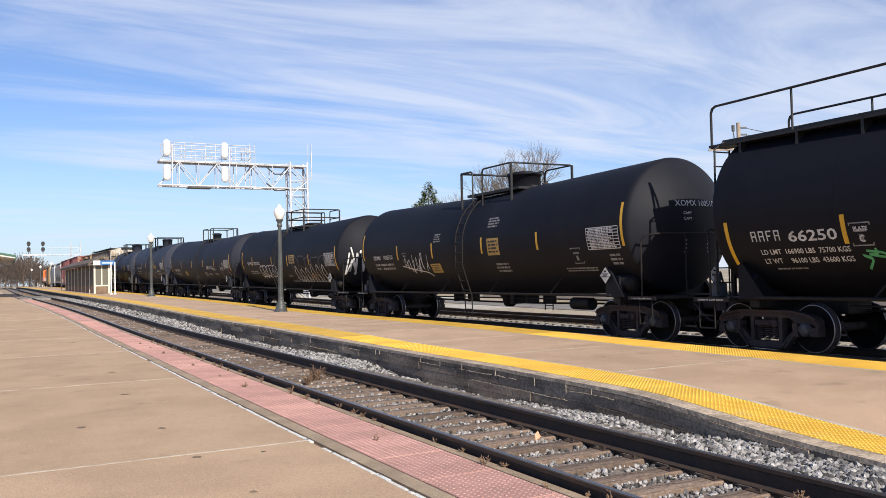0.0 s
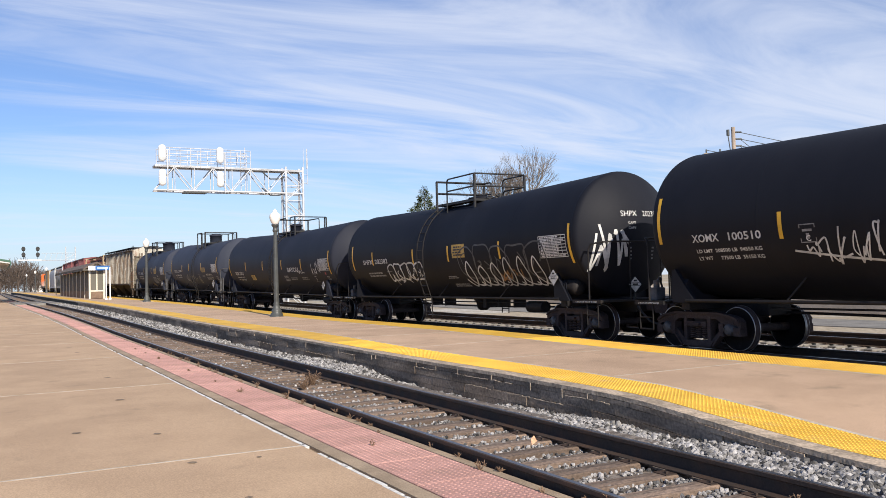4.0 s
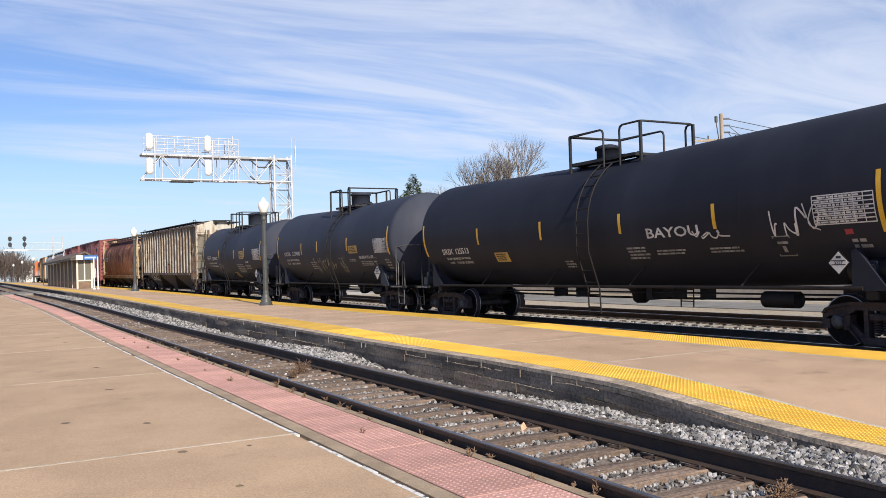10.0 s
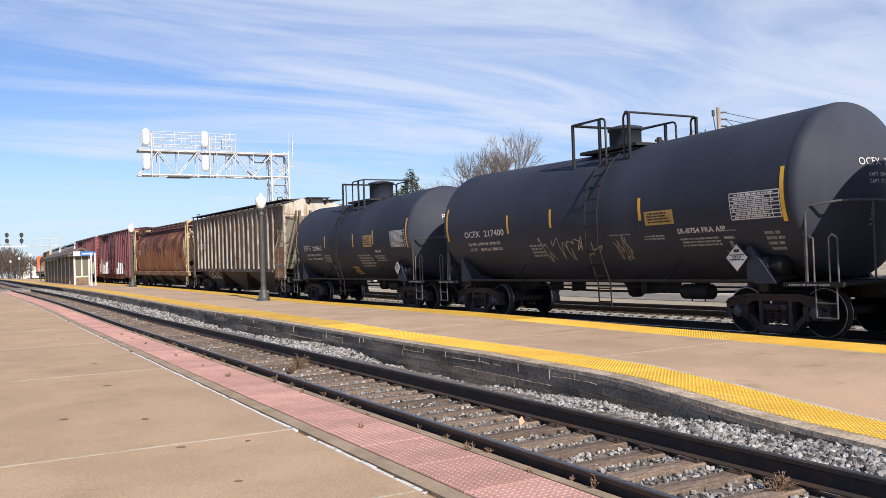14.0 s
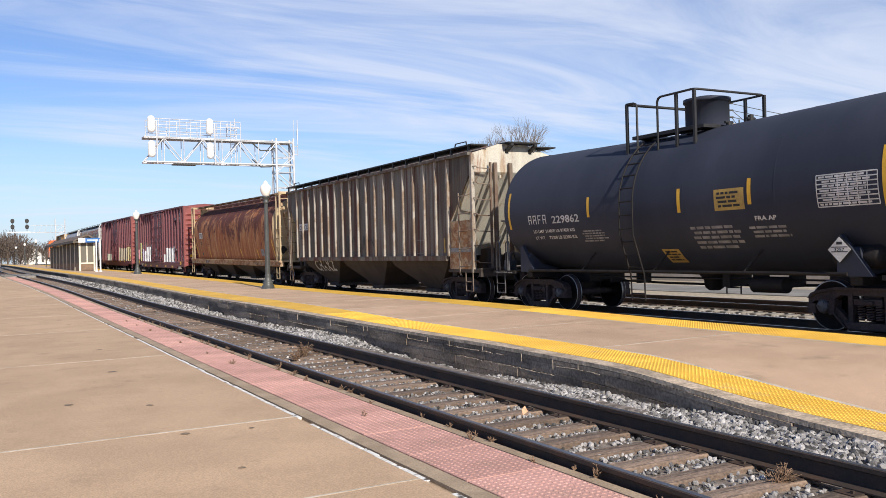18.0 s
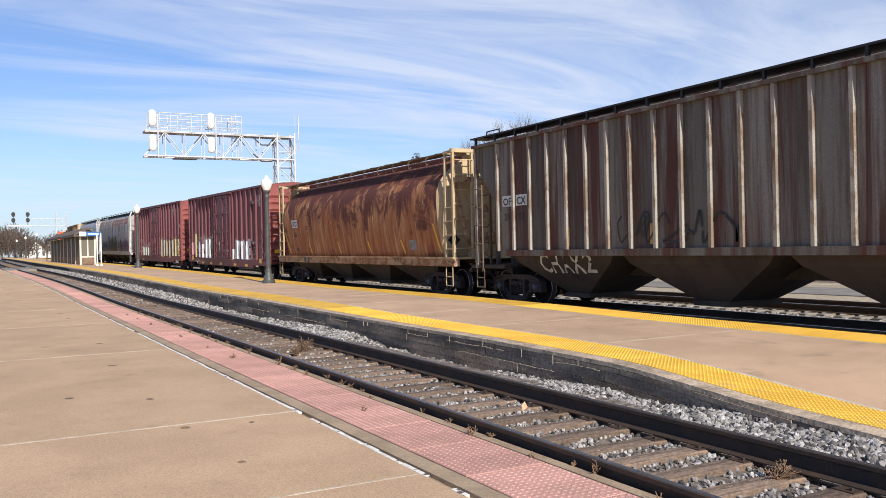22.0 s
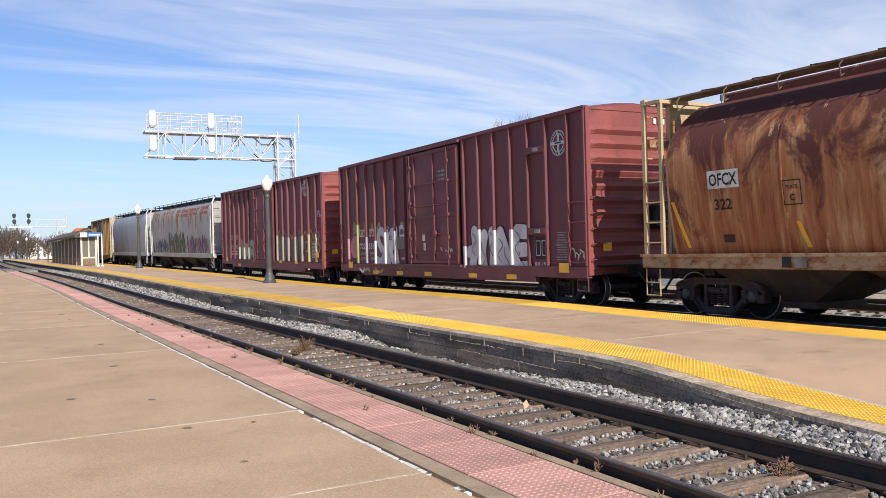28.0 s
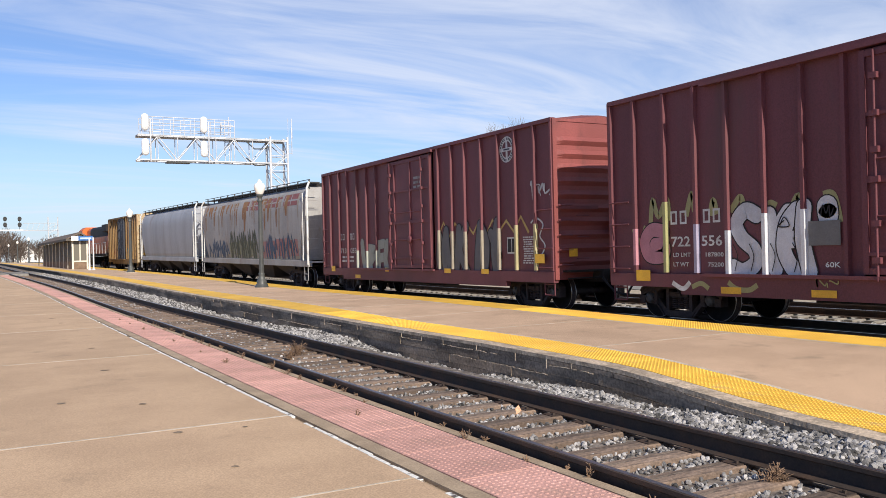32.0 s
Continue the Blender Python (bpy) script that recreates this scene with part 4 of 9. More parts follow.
def railing(parent, r, zc, hw, far, stub, gap, near, z, posts, back, mid=False):
    """Bent-pipe cage round a manway: rails along both sides, open at the ladder, and across both ends."""
    foot = zc + math.sqrt(r * r - hw * hw) - .06
    q = .11

    def down(x, y, d, h):
        """A pipe bent from the rail at height h down to the shell; the rail lies on side d of it."""
        return [(x, y, foot), (x, y, h - q), (x, y + d * q * .3, h - q * .3), (x, y + d * q, h)]
    for h in (z, z - .40) if mid else (z,):
        lead = down(-hw, gap, -1, h) if h == z else [(-hw, gap, h)]
        run = lead + [(-hw, near + .09, h), (-hw + .03, near + .03, h), (-hw + .09, near, h), (hw - .09, near, h), (hw - .03, near + .03, h), (hw, near + .09, h)]
        run += down(hw, back[1], -1, h)[::-1]
        part("top_handrail", G().tube(run, .026, 8), BLACK, parent, "black bent-pipe railing")
        if stub is None:
            run = [(-hw, far - .05, h), (-hw, far, h)]
        else:
            run = down(-hw, stub, 1, h) + [(-hw, far, h)]
        run += [(hw, far, h)] + down(hw, back[0], 1, h)[::-1]
        part("top_handrail", G().tube(run, .026, 8), BLACK, parent, "black bent-pipe railing")
    for x, y in [(-hw, far), (hw, far), (-hw, near), (hw, near)] + [(-hw, y) for y in posts] + [(hw, y) for y in posts]:
        part("railing_post", G().box(x - .03, y - .03, foot, x + .03, y + .03, z), BLACK, parent)


def tank_car(name, place, label, a, half, mat, r=1.62, zc=2.62, ladder_y=0.0, deck=(1.0, -3.2), dome_y=-.9, dome=(.46, .42), steps_end=False, rail_z=.72, cage=None):
    """a: half the distance of the trucks; half: to the seams of the shell; deck: ends of the top platform."""
    car = thing(name, label, "tank car", group="freight cars of the train")
    TRAIN[name + label] = (car, place)
    cap = [(dish(r * q, r), r * q) for q in (.998, .992, .98, .965, .945, .92, .88, .8, .68, .5, .3, .12, .01)]
    seam = half + REACH
    prof = [(-seam - d, q) for d, q in cap[::-1]]
    prof += [(-seam, r), (-seam + .02, r + .005), (-seam + .04, r)]
    prof += [(half * k / 8, r) for k in range(-8, 9)] + [(seam - .04, r), (seam - .02, r + .005), (seam, r)]
    prof += [(seam + d, q) for d, q in cap]
    shell = G().turn(prof, "y", (0, 0, zc), 80)
    raised = lambda g: [(p[0], p[1], p[2] + lift(p[1], half)) for p in g.v]
    shell.v = raised(shell)
    tank = part("tank", shell, mat, car, "painted cylindrical steel tank with domed ends")
    for k in (-.62, -.2, .25, .66):
        seam = G().turn([(half * k - .016, r + .0005), (half * k, r + .004), (half * k + .016, r + .0005)], "y", (0, 0, zc), 80, caps=False)
        seam.v = raised(seam)
        part("weld_seam", seam, mat, tank)

    def skin(y, z, off):
        dz = max(-r * .97, min(r * .97, z - zc - lift(y, half)))
        return (-math.sqrt(r * r - dz * dz) - off, y, z)
    end = half + 1.0
    for s in (-1, 1):
        sill = G()
        y0, y1 = sorted((s * (a - 1.3), s * end))
        sill.box(-.34, y0, .72, .34, y1, 1.06, .02)
        sill.box(-1.38, s * a - .12, .86, 1.38, s * a + .12, 1.02, .015)
        part("stub_sill", sill, STEEL_DARK, car, "heavy steel end sill")
        sad = G()
        sad.prism([(-1.42, 1.0), (-1.42, 1.45), (-1.36, 1.52), (-1.0, 1.22), (0, .99), (1.0, 1.22), (1.36, 1.52), (1.42, 1.45), (1.42, 1.0)], "y", s * a - .10, s * a + .10)
        part("saddle", sad, mat, car, "saddle plate under the tank")
        for sx in (-1, 1):
            gs = G().prism([(s * a + .30, 1.02), (s * a + .30, 1.70), (s * a + .20, 1.74), (s * a - .36, 1.02)], "x", *sorted((sx * 1.36, sx * 1.46)))
            part("gusset", gs, mat, car, "tapered steel gusset under the tank")
        pf = G()
        ya, yb = sorted((s * (a + .55), s * end))
        pf.box(-1.45, ya, .99, 1.45, yb, 1.04)
        pf.box(-1.50, ya, .965, -1.45, yb, 1.05)
        note = G()
        write(note, lambda y, z, o: (-1.50 - o, y, z), "2 INCH HF COMP SHOES", yb - .12, .985, .045, min(.85, yb - ya - .25), off=.003)
        part("sill_lettering", note, LETTER, car)
        pf.box(1.45, ya, .965, 1.50, yb, 1.05)
        part("end_platform", pf, STEEL_DARK, car, "steel grating end platform")
        yo, yi = s * (end - .06), s * (end - (.72 if steps_end else .46))
        hr = G()
        hr.tube([(-1.47, yi, 1.04), (-1.47, yi, 2.28), (-1.44, yi + s * .06, 2.42), (-1.30, yo - s * .12, 2.46), (-1.05, yo, 2.47), (1.05, yo, 2.47), (1.30, yo - s * .12, 2.46), (1.44, yi + s * .06, 2.42), (1.47, yi, 2.28), (1.47, yi, 1.04)], .021, 8)
        rail = part("end_handrail", hr, GRIP if steps_end else STEEL_DARK, car, "bent pipe handrail round the end platform")
        for x in (-.5, .5):
            part("rail_post", G().tube([(x, yo, 1.03), (x, yo, 2.47)], .02, 6), GRIP if steps_end else STEEL_DARK, rail)
        for sx in (-1, 1):
            x = sx * 1.47
            if steps_end:
                for dy in (.0, .22):
                    q = G().tube([(x - sx * .02, yo - s * (.05 + dy * 2.2), 1.0), (x - sx * .02, yo - s * (.05 + dy * 2.2), 1.82), (x - sx * .02, yo - s * (.15 + dy * 2.2), 1.88), (x - sx * .02, yo - s * (.22 + dy * 2.2), 1.82), (x - sx * .02, yo - s * (.22 + dy * 2.2), .98)], .018, 6)
                    part("grab_iron", q, GRIP, car)
            st = G()
            for yy in (yo - s * .08, yo - s * .5):
                st.tube([(x, yy, .98), (x, yy, .42)], .018, 6)
            st.tube([(x, yo - s * .08, .42), (x, yo - s * .5, .42)], .02, 6)
            st.tube([(x, yo - s * .08, .68), (x, yo - s * .5, .68)], .016, 6)
            part("sill_step", st, GRIP if steps_end else STEEL_DARK, car, "hanging stirrup step")
        coupler(car, s * end, s)
        truck(car, s * a)
        if s > 0:
            hb = G()
            hb.box(-.62, end - .30, 1.05, -.54, end - .22, 1.95)
            hb.box(.10, end - .30, 1.05, .18, end - .22, 1.95)
            hb.box(-.58, end - .34, 1.42, .14, end - .18, 1.92, .02)
            stand = part("hand_brake", hb, STEEL_DARK, car, "hand brake housing on a stand")
            wl = G().turn([(end - .14, .25), (end - .12, .28), (end - .09, .25)], "y", (-.22, 0, 1.68), 20)
            for k in range(4):
                wl.tube([(-.22, end - .12, 1.68), (-.22 + .26 * math.cos(1.571 * k + .4), end - .12, 1.68 + .26 * math.sin(1.571 * k + .4))], .016, 5)
            part("brake_wheel", wl, GRIP, stand)
            vb = G()
            vb.box(-1.30, end - .50, 1.05, -1.02, end - .24, 1.34, .02)
            vb.cyl((-1.16, end - .36, 1.34), (-1.16, end - .36, 1.50), .07, 8)
            vb.tube([(-1.16, end - .36, 1.46), (-1.02, end - .3, 1.56), (-.9, end - .28, 1.30)], .02, 5)
            part("brake_valve", vb, CAP_PAINT, car, "grey brake valve on the end platform")
    rl = G()
    for sx in (-1, 1):
        rl.tube([(sx * 1.46, -a + .1, 1.06), (sx * 1.46, a - .1, 1.06)], .035, 8)
    side = part("side_rail", rl, STEEL_DARK, car, "long pipe rail along the tank's foot")
    n = max(3, int(a / 1.7))
    for k in range(n):
        y = -a + 1.1 + (2 * a - 2.2) * (k + .5) / n
        for sx in (-1, 1):
            part("rail_brace", G().tube([(sx * 1.46, y, 1.06), (sx * 1.22, y - .28, 1.50)], .022, 6), STEEL_DARK, side)
    # ladders up both sides
    for sx in (-1, 1):
        arc = [(sx * 1.50, .42), (sx * 1.52, 1.0), (sx * (r + .20), 1.9)]
        for t in range(0, 60, 9):
            off = r + .20 - .10 * t / 54
            arc.append((sx * off * math.cos(radians(t)), zc + off * math.sin(radians(t))))
        ladder(car, "ladder", arc, ladder_y - .22, ladder_y + .22, 13, STEEL_DARK)
    # top platform, rails, manway
    top = zc + r - .045
    d0, d1 = deck
    hw = .78
    pl = G().box(-hw - .05, d0 - .34, top - .05, hw + .05, d0, top + .03)
    deck_ob = part("top_platform", pl, BLACK, car, "steel walkway round the manway")
    part("grating_plank", G().box(-hw - .05, d1, top - .05, hw + .05, d1 + .34, top + .02), BLACK, deck_ob)
    for x in (-.65, .65):
        part("grating_plank", G().box(x - .17, d1 + .35, top - .05, x + .17, d0 - .35, top + .03), BLACK, deck_ob)

    def hoop(x, ya, yb, h, mids=0):
        g = G().tube([(x, ya, top - .18), (x, ya, top + h - .13), (x, ya - .04, top + h - .04), (x, ya - .13, top + h), (x, yb + .13, top + h), (x, yb + .04, top + h - .04), (x, yb, top + h - .13), (x, yb, top - .18)], .026, 8)
        for k in range(mids):
            y = ya + (yb - ya) * (k + 1) / (mids + 1)
            g.tube([(x, y, top - .1), (x, y, top + h)], .024, 6)
        part("top_handrail", g, BLACK, deck_ob, "black bent-pipe railing")
    if d0 - d1 > 8:
        hoop(-1.18, d0 - .05, d1 + .05, rail_z, 7)
        hoop(1.18, d0 - .05, d1 + .05, rail_z, 7)
    if cage:
        railing(deck_ob, r, zc, *cage)
    dm = G()
    dm.turn([(top - .12, dome[0]), (top + dome[1] - .08, dome[0]), (top + dome[1] - .08, dome[0] + .04), (top + dome[1], dome[0] + .04), (top + dome[1] + .05, dome[0] * .6), (top + dome[1] + .06, .02)], "z", (0, dome_y, 0), 24)
    part("manway", dm, mat, deck_ob, "round manway housing")
    vl = G()
    for k, (x, y) in enumerate(((-.2, -.8), (.2, -1.05), (-.15, -1.35), (.25, -1.5), (0, .75))):
        vl = G()
        vl.cyl((x, dome_y + y, top - .06), (x, dome_y + y, top + .06 + .04 * (k % 3)), .06, 8)
        vl.cyl((x - .12, dome_y + y, top + .06), (x + .12, dome_y + y, top + .06), .03, 6)
        part("valve", vl, BLACK, deck_ob)
    # under the belly
    ub = G()
    ub.turn([(.60, .12), (.66, .20), (.86, .24), (1.06, .42)], "z", (0, -.4, 0), 14)
    ub.box(-.34, -1.15, .70, .34, -.95, 1.05)
    ub.tube([(.2, -a + .8, .78), (.2, -1.5, .72), (.2, 1.2, .72), (.2, a - .8, .78)], .03, 6)
    ub.tube([(-.3, -a + .8, .88), (-.3, a - .8, .88)], .022, 6)
    for y in (-2.6, -1.7, 1.9, 2.9):
        ub.box(-.22, y - .03, .72, .22, y + .03, 1.02)
    part("outlet_valve", ub, STEEL_DARK, car, "bottom outlet and brake pipes")
    part("air_reservoir", G().turn([(-a - .42, .04), (-a - .40, .13), (-a - .34, .20), (-a - .30, .21), (-a + .44, .21), (-a + .48, .20), (-a + .54, .13), (-a + .56, .04)], "y", (-1.12, 0, 1.35), 16), STEEL_DARK, car, "small brake air reservoir")
    part("brake_cylinder", G().cyl((-.4, -a + 2.2, .78), (-.4, -a + 3.0, .78), .17, 12), STEEL_DARK, car)
    return car, skin, tank


def tank_marks(car, skin, tank, spec):
    """Everything painted or stuck on the near side; spec is a dict of lists."""
    for y, z, h, lean in spec.get("reflectors", ()):
        g = G()
        v = []
        for j in range(7):
            zz = z - h / 2 + h * j / 6
            v += [skin(y + .045, zz, .006), skin(y - .045, zz, .006)]
        g.add(v, [(2 * j, 2 * j + 1, 2 * j + 3, 2 * j + 2) for j in range(6)], True)
        part("reflector", g, REFLECT, car, "yellow reflective strip")
    for y, z, w, h in spec.get("panels", ()):
        g = G()
        quad(g, skin, y + w / 2, y - w / 2, z - h / 2, z + h / 2, off=.005)
        ob = part("notice_panel", g, PANEL_YELLOW, car, "faded yellow notice panel with dark print")
        d = G()
        bars(d, skin, y + w * .42, z + h * .36, w * .84, h * .8, 4, int(abs(y) * 100), off=.009)
        part("notice_print", d, DARK_PAINT, ob)
    for y, z, w, h in spec.get("blocks", ()):
        g = G()
        for k in range(8):
            zz = z + h / 2 - h * k / 7
            quad(g, skin, y + w / 2, y - w / 2, zz - .010, zz + .010, 0, .006, 1, 1)
        for k in (0, .36, .52, .68, .84, 1):
            yy = y + w / 2 - w * k
            quad(g, skin, yy + .009, yy - .009, z - h / 2, z + h / 2, 0, .006, 1, 4)
        for k in range(7):
            bars(g, skin, y + w * .47, z + h / 2 - h * k / 7 - .022, w * .9, h / 7 * .75, 1, k + int(y * 50), off=.006)
        part("data_table", g, LETTER, car, "white stencilled data table")
    for s, y, z, size, width in spec.get("words", ()):
        g = G()
        write(g, skin, s, y, z, size, width)
        part("lettering", g, LETTER, car, "white stencilled lettering")
    for y, z, w, h, lines in spec.get("prints", ()):
        g = G()
        bars(g, skin, y, z, w, h, lines, int(abs(y * 37) + z * 11))
        part("small_print", g, LETTER_DIM, car, "rows of small worn print")
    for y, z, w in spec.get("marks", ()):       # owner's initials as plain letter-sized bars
        g = G()
        for k in range(4):
            a, b = y - w * k / 4, y - w * k / 4 - w * .17
            h, q = w * .27, w * .035
            quad(g, skin, a, a - q, z, z + h, 0, .006, 1, 3)
            quad(g, skin, a - q, b, z + h - q, z + h, 0, .006, 1, 1)
            if k != 2:
                quad(g, skin, b + q, b, z, z + h - q, 0, .006, 1, 3)
            quad(g, skin, a - q, b + q, z + h * .42, z + h * .42 + q, 0, .006, 1, 1)
        part("owner_mark", g, LETTER, car, "row of white letter-like shapes")
    for y, z, q in spec.get("frames", ()):
        g = G()
        for d0, d1, e0, e1 in ((-q, q, -q, -q + .02), (-q, q, q - .02, q), (-q, -q + .02, -q, q), (q - .02, q, -q, q)):
            quad(g, skin, y + d1, y + d0, z + e0, z + e1, 0, .006, 1, 1)
        quad(g, skin, y + q * .6, y - q * .6, z + q * .2, z + q * .45, 0, .006, 1, 1)
        quad(g, skin, y + q * .2, y - q * .2, z - q * .6, z, 0, .006, 1, 1)
        part("stencil_box", g, LETTER_DIM, car)


def end_words(car, half, code, lines, r=1.62, zc=2.62):
    """Number and capacity on the tank end that faces along the track, right of the middle."""
    skin = end_skin(half, r, zc)
    up = .10
    g = G()
    for s, z, size, x0 in zip(lines, (3.02, 2.82, 2.69), (.20, .095, .095), (.12, -.35, -.35)):
        v, f = glyphs(s, size)
        g.add([skin(x0 + p[0], z + up + p[1], .006) for p in v], f)
    if code:
        v, f = glyphs(code, .20)
        g.add([skin(-.54 + p[0], 3.02 + up + p[1], .006) for p in v], f)
    for k in range(0 if code else 4):
        x = -.52 + .155 * k
        b = 3.02 + up
        for x0, x1, z0, z1 in ((0, .02, 0, .15), (.02, .11, .13, .15), (.09, .11, 0, .13), (.02, .09, .06, .08)):
            g.add([skin(x + x0, b + z0, .006), skin(x + x1, b + z0, .006), skin(x + x1, b + z1, .006), skin(x + x0, b + z1, .006)], [(0, 1, 2, 3)])
    for k in range(4):
        g.add([skin(-.3, 2.3 - .09 * k, .006), skin(.5, 2.3 - .09 * k, .006), skin(.5, 2.34 - .09 * k, .006), skin(-.3, 2.34 - .09 * k, .006)], [(0, 1, 2, 3)], m=1)
    part("end_lettering", g, [LETTER, LETTER_DIM], car, "white lettering on the tank end")


BLACK_A = tank_paint("tank_black_a", (0.0060, 0.0068, 0.0108), (0.0087, 0.0095, 0.0141))
BLACK_B = tank_paint("tank_black_b", (0.0088, 0.0098, 0.0148), (0.0128, 0.0138, 0.0190))
GREY_D = tank_paint("tank_grey_d", (0.0175, 0.0200, 0.0300), (0.0245, 0.0270, 0.0385))
GREY_E = tank_paint("tank_grey_e", (0.034, 0.0395, 0.057), (0.046, 0.0515, 0.072))
SPRAY_WHITE = surf("white_spray", (0.68, 0.68, 0.66), (0.42, 0.42, 0.41), 3, 0.6, 0, speck=0.1)
SPRAY_TAN = surf("tan_spray", (0.34, 0.32, 0.24), (0.20, 0.19, 0.15), 3, 0.6, 0, speck=0.1)
SPRAY_GREEN = plain("green_spray", (0.10, 0.42, 0.17), 0.6)
SPRAY_DIM = surf("faded_spray", (0.085, 0.085, 0.09), (0.045, 0.043, 0.046), 3, 0.6, 0, speck=0.1)


def build_tanks():
    # A: large black tank with a full-length roof walk
    car, skin, tank = tank_car("tank_car", 4.6, "large black tank car with a long roof walkway and white numbers", 7.1, 7.6, BLACK_A, 1.70, 2.66, ladder_y=-3.0, deck=(8.3, -8.0), dome_y=0, dome=(.4, .22), rail_z=.70)
    tank_marks(car, skin, tank, dict(reflectors=[(7.48, 2.08, .92, 0), (4.88, 2.26, .5, 0), (1.5, 2.3, .5, 0)], marks=[(6.9, 2.13, .72)],
        words=[("66250", 6.06, 2.10, .27, 1.03), ("LD LMT  166900 LBS  75700 KGS", 6.78, 1.88, .13, 1.93), ("LT WT     96100 LBS  43600 KGS", 6.78, 1.71, .13, 1.93), ("PLATE", 4.71, 2.22, .10, .27), ("C", 4.63, 2.03, .16, None)], frames=[(4.58, 2.16, .2)], prints=[(6.6, 1.62, .8, .05, 1)]))
    g = G()
    tag(g, skin, 4.85, 3.6, 1.5, 2.0, 3, .05, n=4)
    part("spray_tag", g, SPRAY_GREEN, car, "green spray-paint scrawl")
    g = G()
    g.box(-1.22, -7.9, 4.16, -.72, 8.3, 4.21)
    for k in range(12):
        g.box(-1.20, -7.5 + k * 1.36, 3.80, -.95, -7.44 + k * 1.36, 4.16)
    part("roof_walk", g, BLACK, car, "long steel grating walkway on brackets")
    g = G()
    g.tube([(-1.32, 8.1, 1.1), (-1.32, 8.05, 4.1), (-1.1, 8.0, 4.25)], .022, 6)
    g.tube([(-.9, 8.1, 1.1), (-.9, 8.05, 4.1)], .022, 6)
    for k in range(10):
        g.tube([(-1.32, 8.08, 1.35 + k * .3), (-.9, 8.08, 1.35 + k * .3)], .014, 6)
    part("end_ladder", g, BLACK, car, "ladder at the tank's end")

    # B
    car, skin, tank = tank_car("tank_car", 23.16, "black tank car with a white-outlined tag and yellow notices", 7.33, 7.8, BLACK_B, ladder_y=-.40, deck=(.72, -2.35), dome_y=-1.42, dome=(.5, .52), cage=(1.10, .60, -.11, -.71, -2.38, 4.90, (), (-.90, -.95)))
    tank_marks(car, skin, tank, dict(reflectors=[(7.80, 2.78, 1.0, 0), (4.62, 2.48, .5, 0), (1.86, 2.46, .5, 0), (-1.42, 2.5, .48, 0), (-4.35, 2.5, .48, 0), (-7.85, 2.73, 1.02, 0)], 
        words=[("XOMX", 6.86, 2.27, .22, .72), ("100510", 5.94, 2.27, .22, .86), ("LD LMT  208500 LB  94550 KG", 6.82, 2.05, .10, 1.7), ("LT WT      77500 LB  35150 KG", 6.82, 1.90, .10, 1.7), ("C", 4.10, 2.16, .15, None)], blocks=[(-7.12, 2.44, 1.2, .52)], panels=[(-2.08, 2.44, .66, .50), (1.80, 1.88, .72, .30)],
        frames=[(4.05, 2.3, .17), (-5.97, 2.05, .2)], prints=[(-1.7, 3.3, .7, .32, 4), (-5.3, 1.75, 1.3, .12, 2), (-2.0, 1.95, .8, .3, 3), (-7.2, 2.05, .5, .3, 3), (1.7, 3.0, .5, .3, 4)]))
    g = G()
    tag(g, skin, 4.15, 2.3, 1.72, 2.42, 12, .03, n=8)
    ribbon(g, skin, curve_pts([(4.4, 2.0), (3.4, 1.85), (2.6, 1.75), (2.3, 1.62)]), .04)
    part("spray_tag", g, SPRAY_WHITE, car, "white spray-paint scrawl")
    diamond(car, -1.52, -7.10, 1.54, .19)
    end_diamond(car, .42, -8.70, 1.50, .19)
    end_words(car, 7.8, "XOMX", ("100510", "CAPY", "CAPY"))

    # C
    car, skin, tank = tank_car("tank_car", 41.61, "black tank car covered in white graffiti", 6.76, 7.42, BLACK_B, ladder_y=.62, deck=(1.1, -1.4), dome_y=-.5, dome=(.42, .14), cage=(.95, .93, None, .20, -1.63, 4.99, (), (.44, -.30), True))
    full = skin
    skin = lambda y, z, o: full(y - .35, z, o)
    tank_marks(car, skin, tank, dict(reflectors=[(7.45, 2.57, .96, 0), (5.45, 2.5, .5, 0), (1.95, 2.46, .5, 0), (-.6, 2.46, .5, 0), (-3.68, 2.45, .5, 0), (-7.02, 2.48, 1.0, 0)], 
        words=[("SHPX", 6.4, 2.30, .24, .92), ("202382", 5.25, 2.30, .24, 1.15)], blocks=[(-6.28, 2.43, 1.2, .56)], panels=[(-1.28, 2.52, .8, .42)], prints=[(6.2, 1.98, 1.6, .2, 2), (4.4, 2.0, .6, .05, 1), (-.2, 1.75, .7, .1, 2), (-.3, 1.5, 1.0, .12, 2)]))
    fl, g = G(), G()
    bubble(None, g, skin, 4.2, 1.4, 1.62, 2.3, 5, 21, .055)
    part("spray_piece", g, SPRAY_WHITE, car, "white outlined graffiti letters")
    g = G()
    bubble(None, g, skin, -1.3, -5.9, 1.55, 2.7, 5, 23, .05)
    part("spray_piece", g, SPRAY_DIM, car, "large faded graffiti letters")
    g = G()
    rng = random.Random(27)
    for k in range(6):                         # looping white script
        c = -1.75 - .72 * k
        ribbon(g, skin, curve_pts([(c + .42, 1.50 + rng.uniform(0, .2)), (c + .10, 1.42), (c - .18, 1.72), (c + .02, 2.0 + rng.uniform(0, .25)), (c + .24, 1.82), (c + .02, 1.50), (c - .40, 1.46), (c - .52, 1.74)], 7), .042 * rng.uniform(.7, 1.2), off=.012 + .0013 * k)
    part("spray_tag", g, SPRAY_WHITE, car, "looping strokes of white spray paint")
    g = G()
    tag(g, skin, -3.4, -4.6, 1.55, 1.95, 29, .035, n=4)
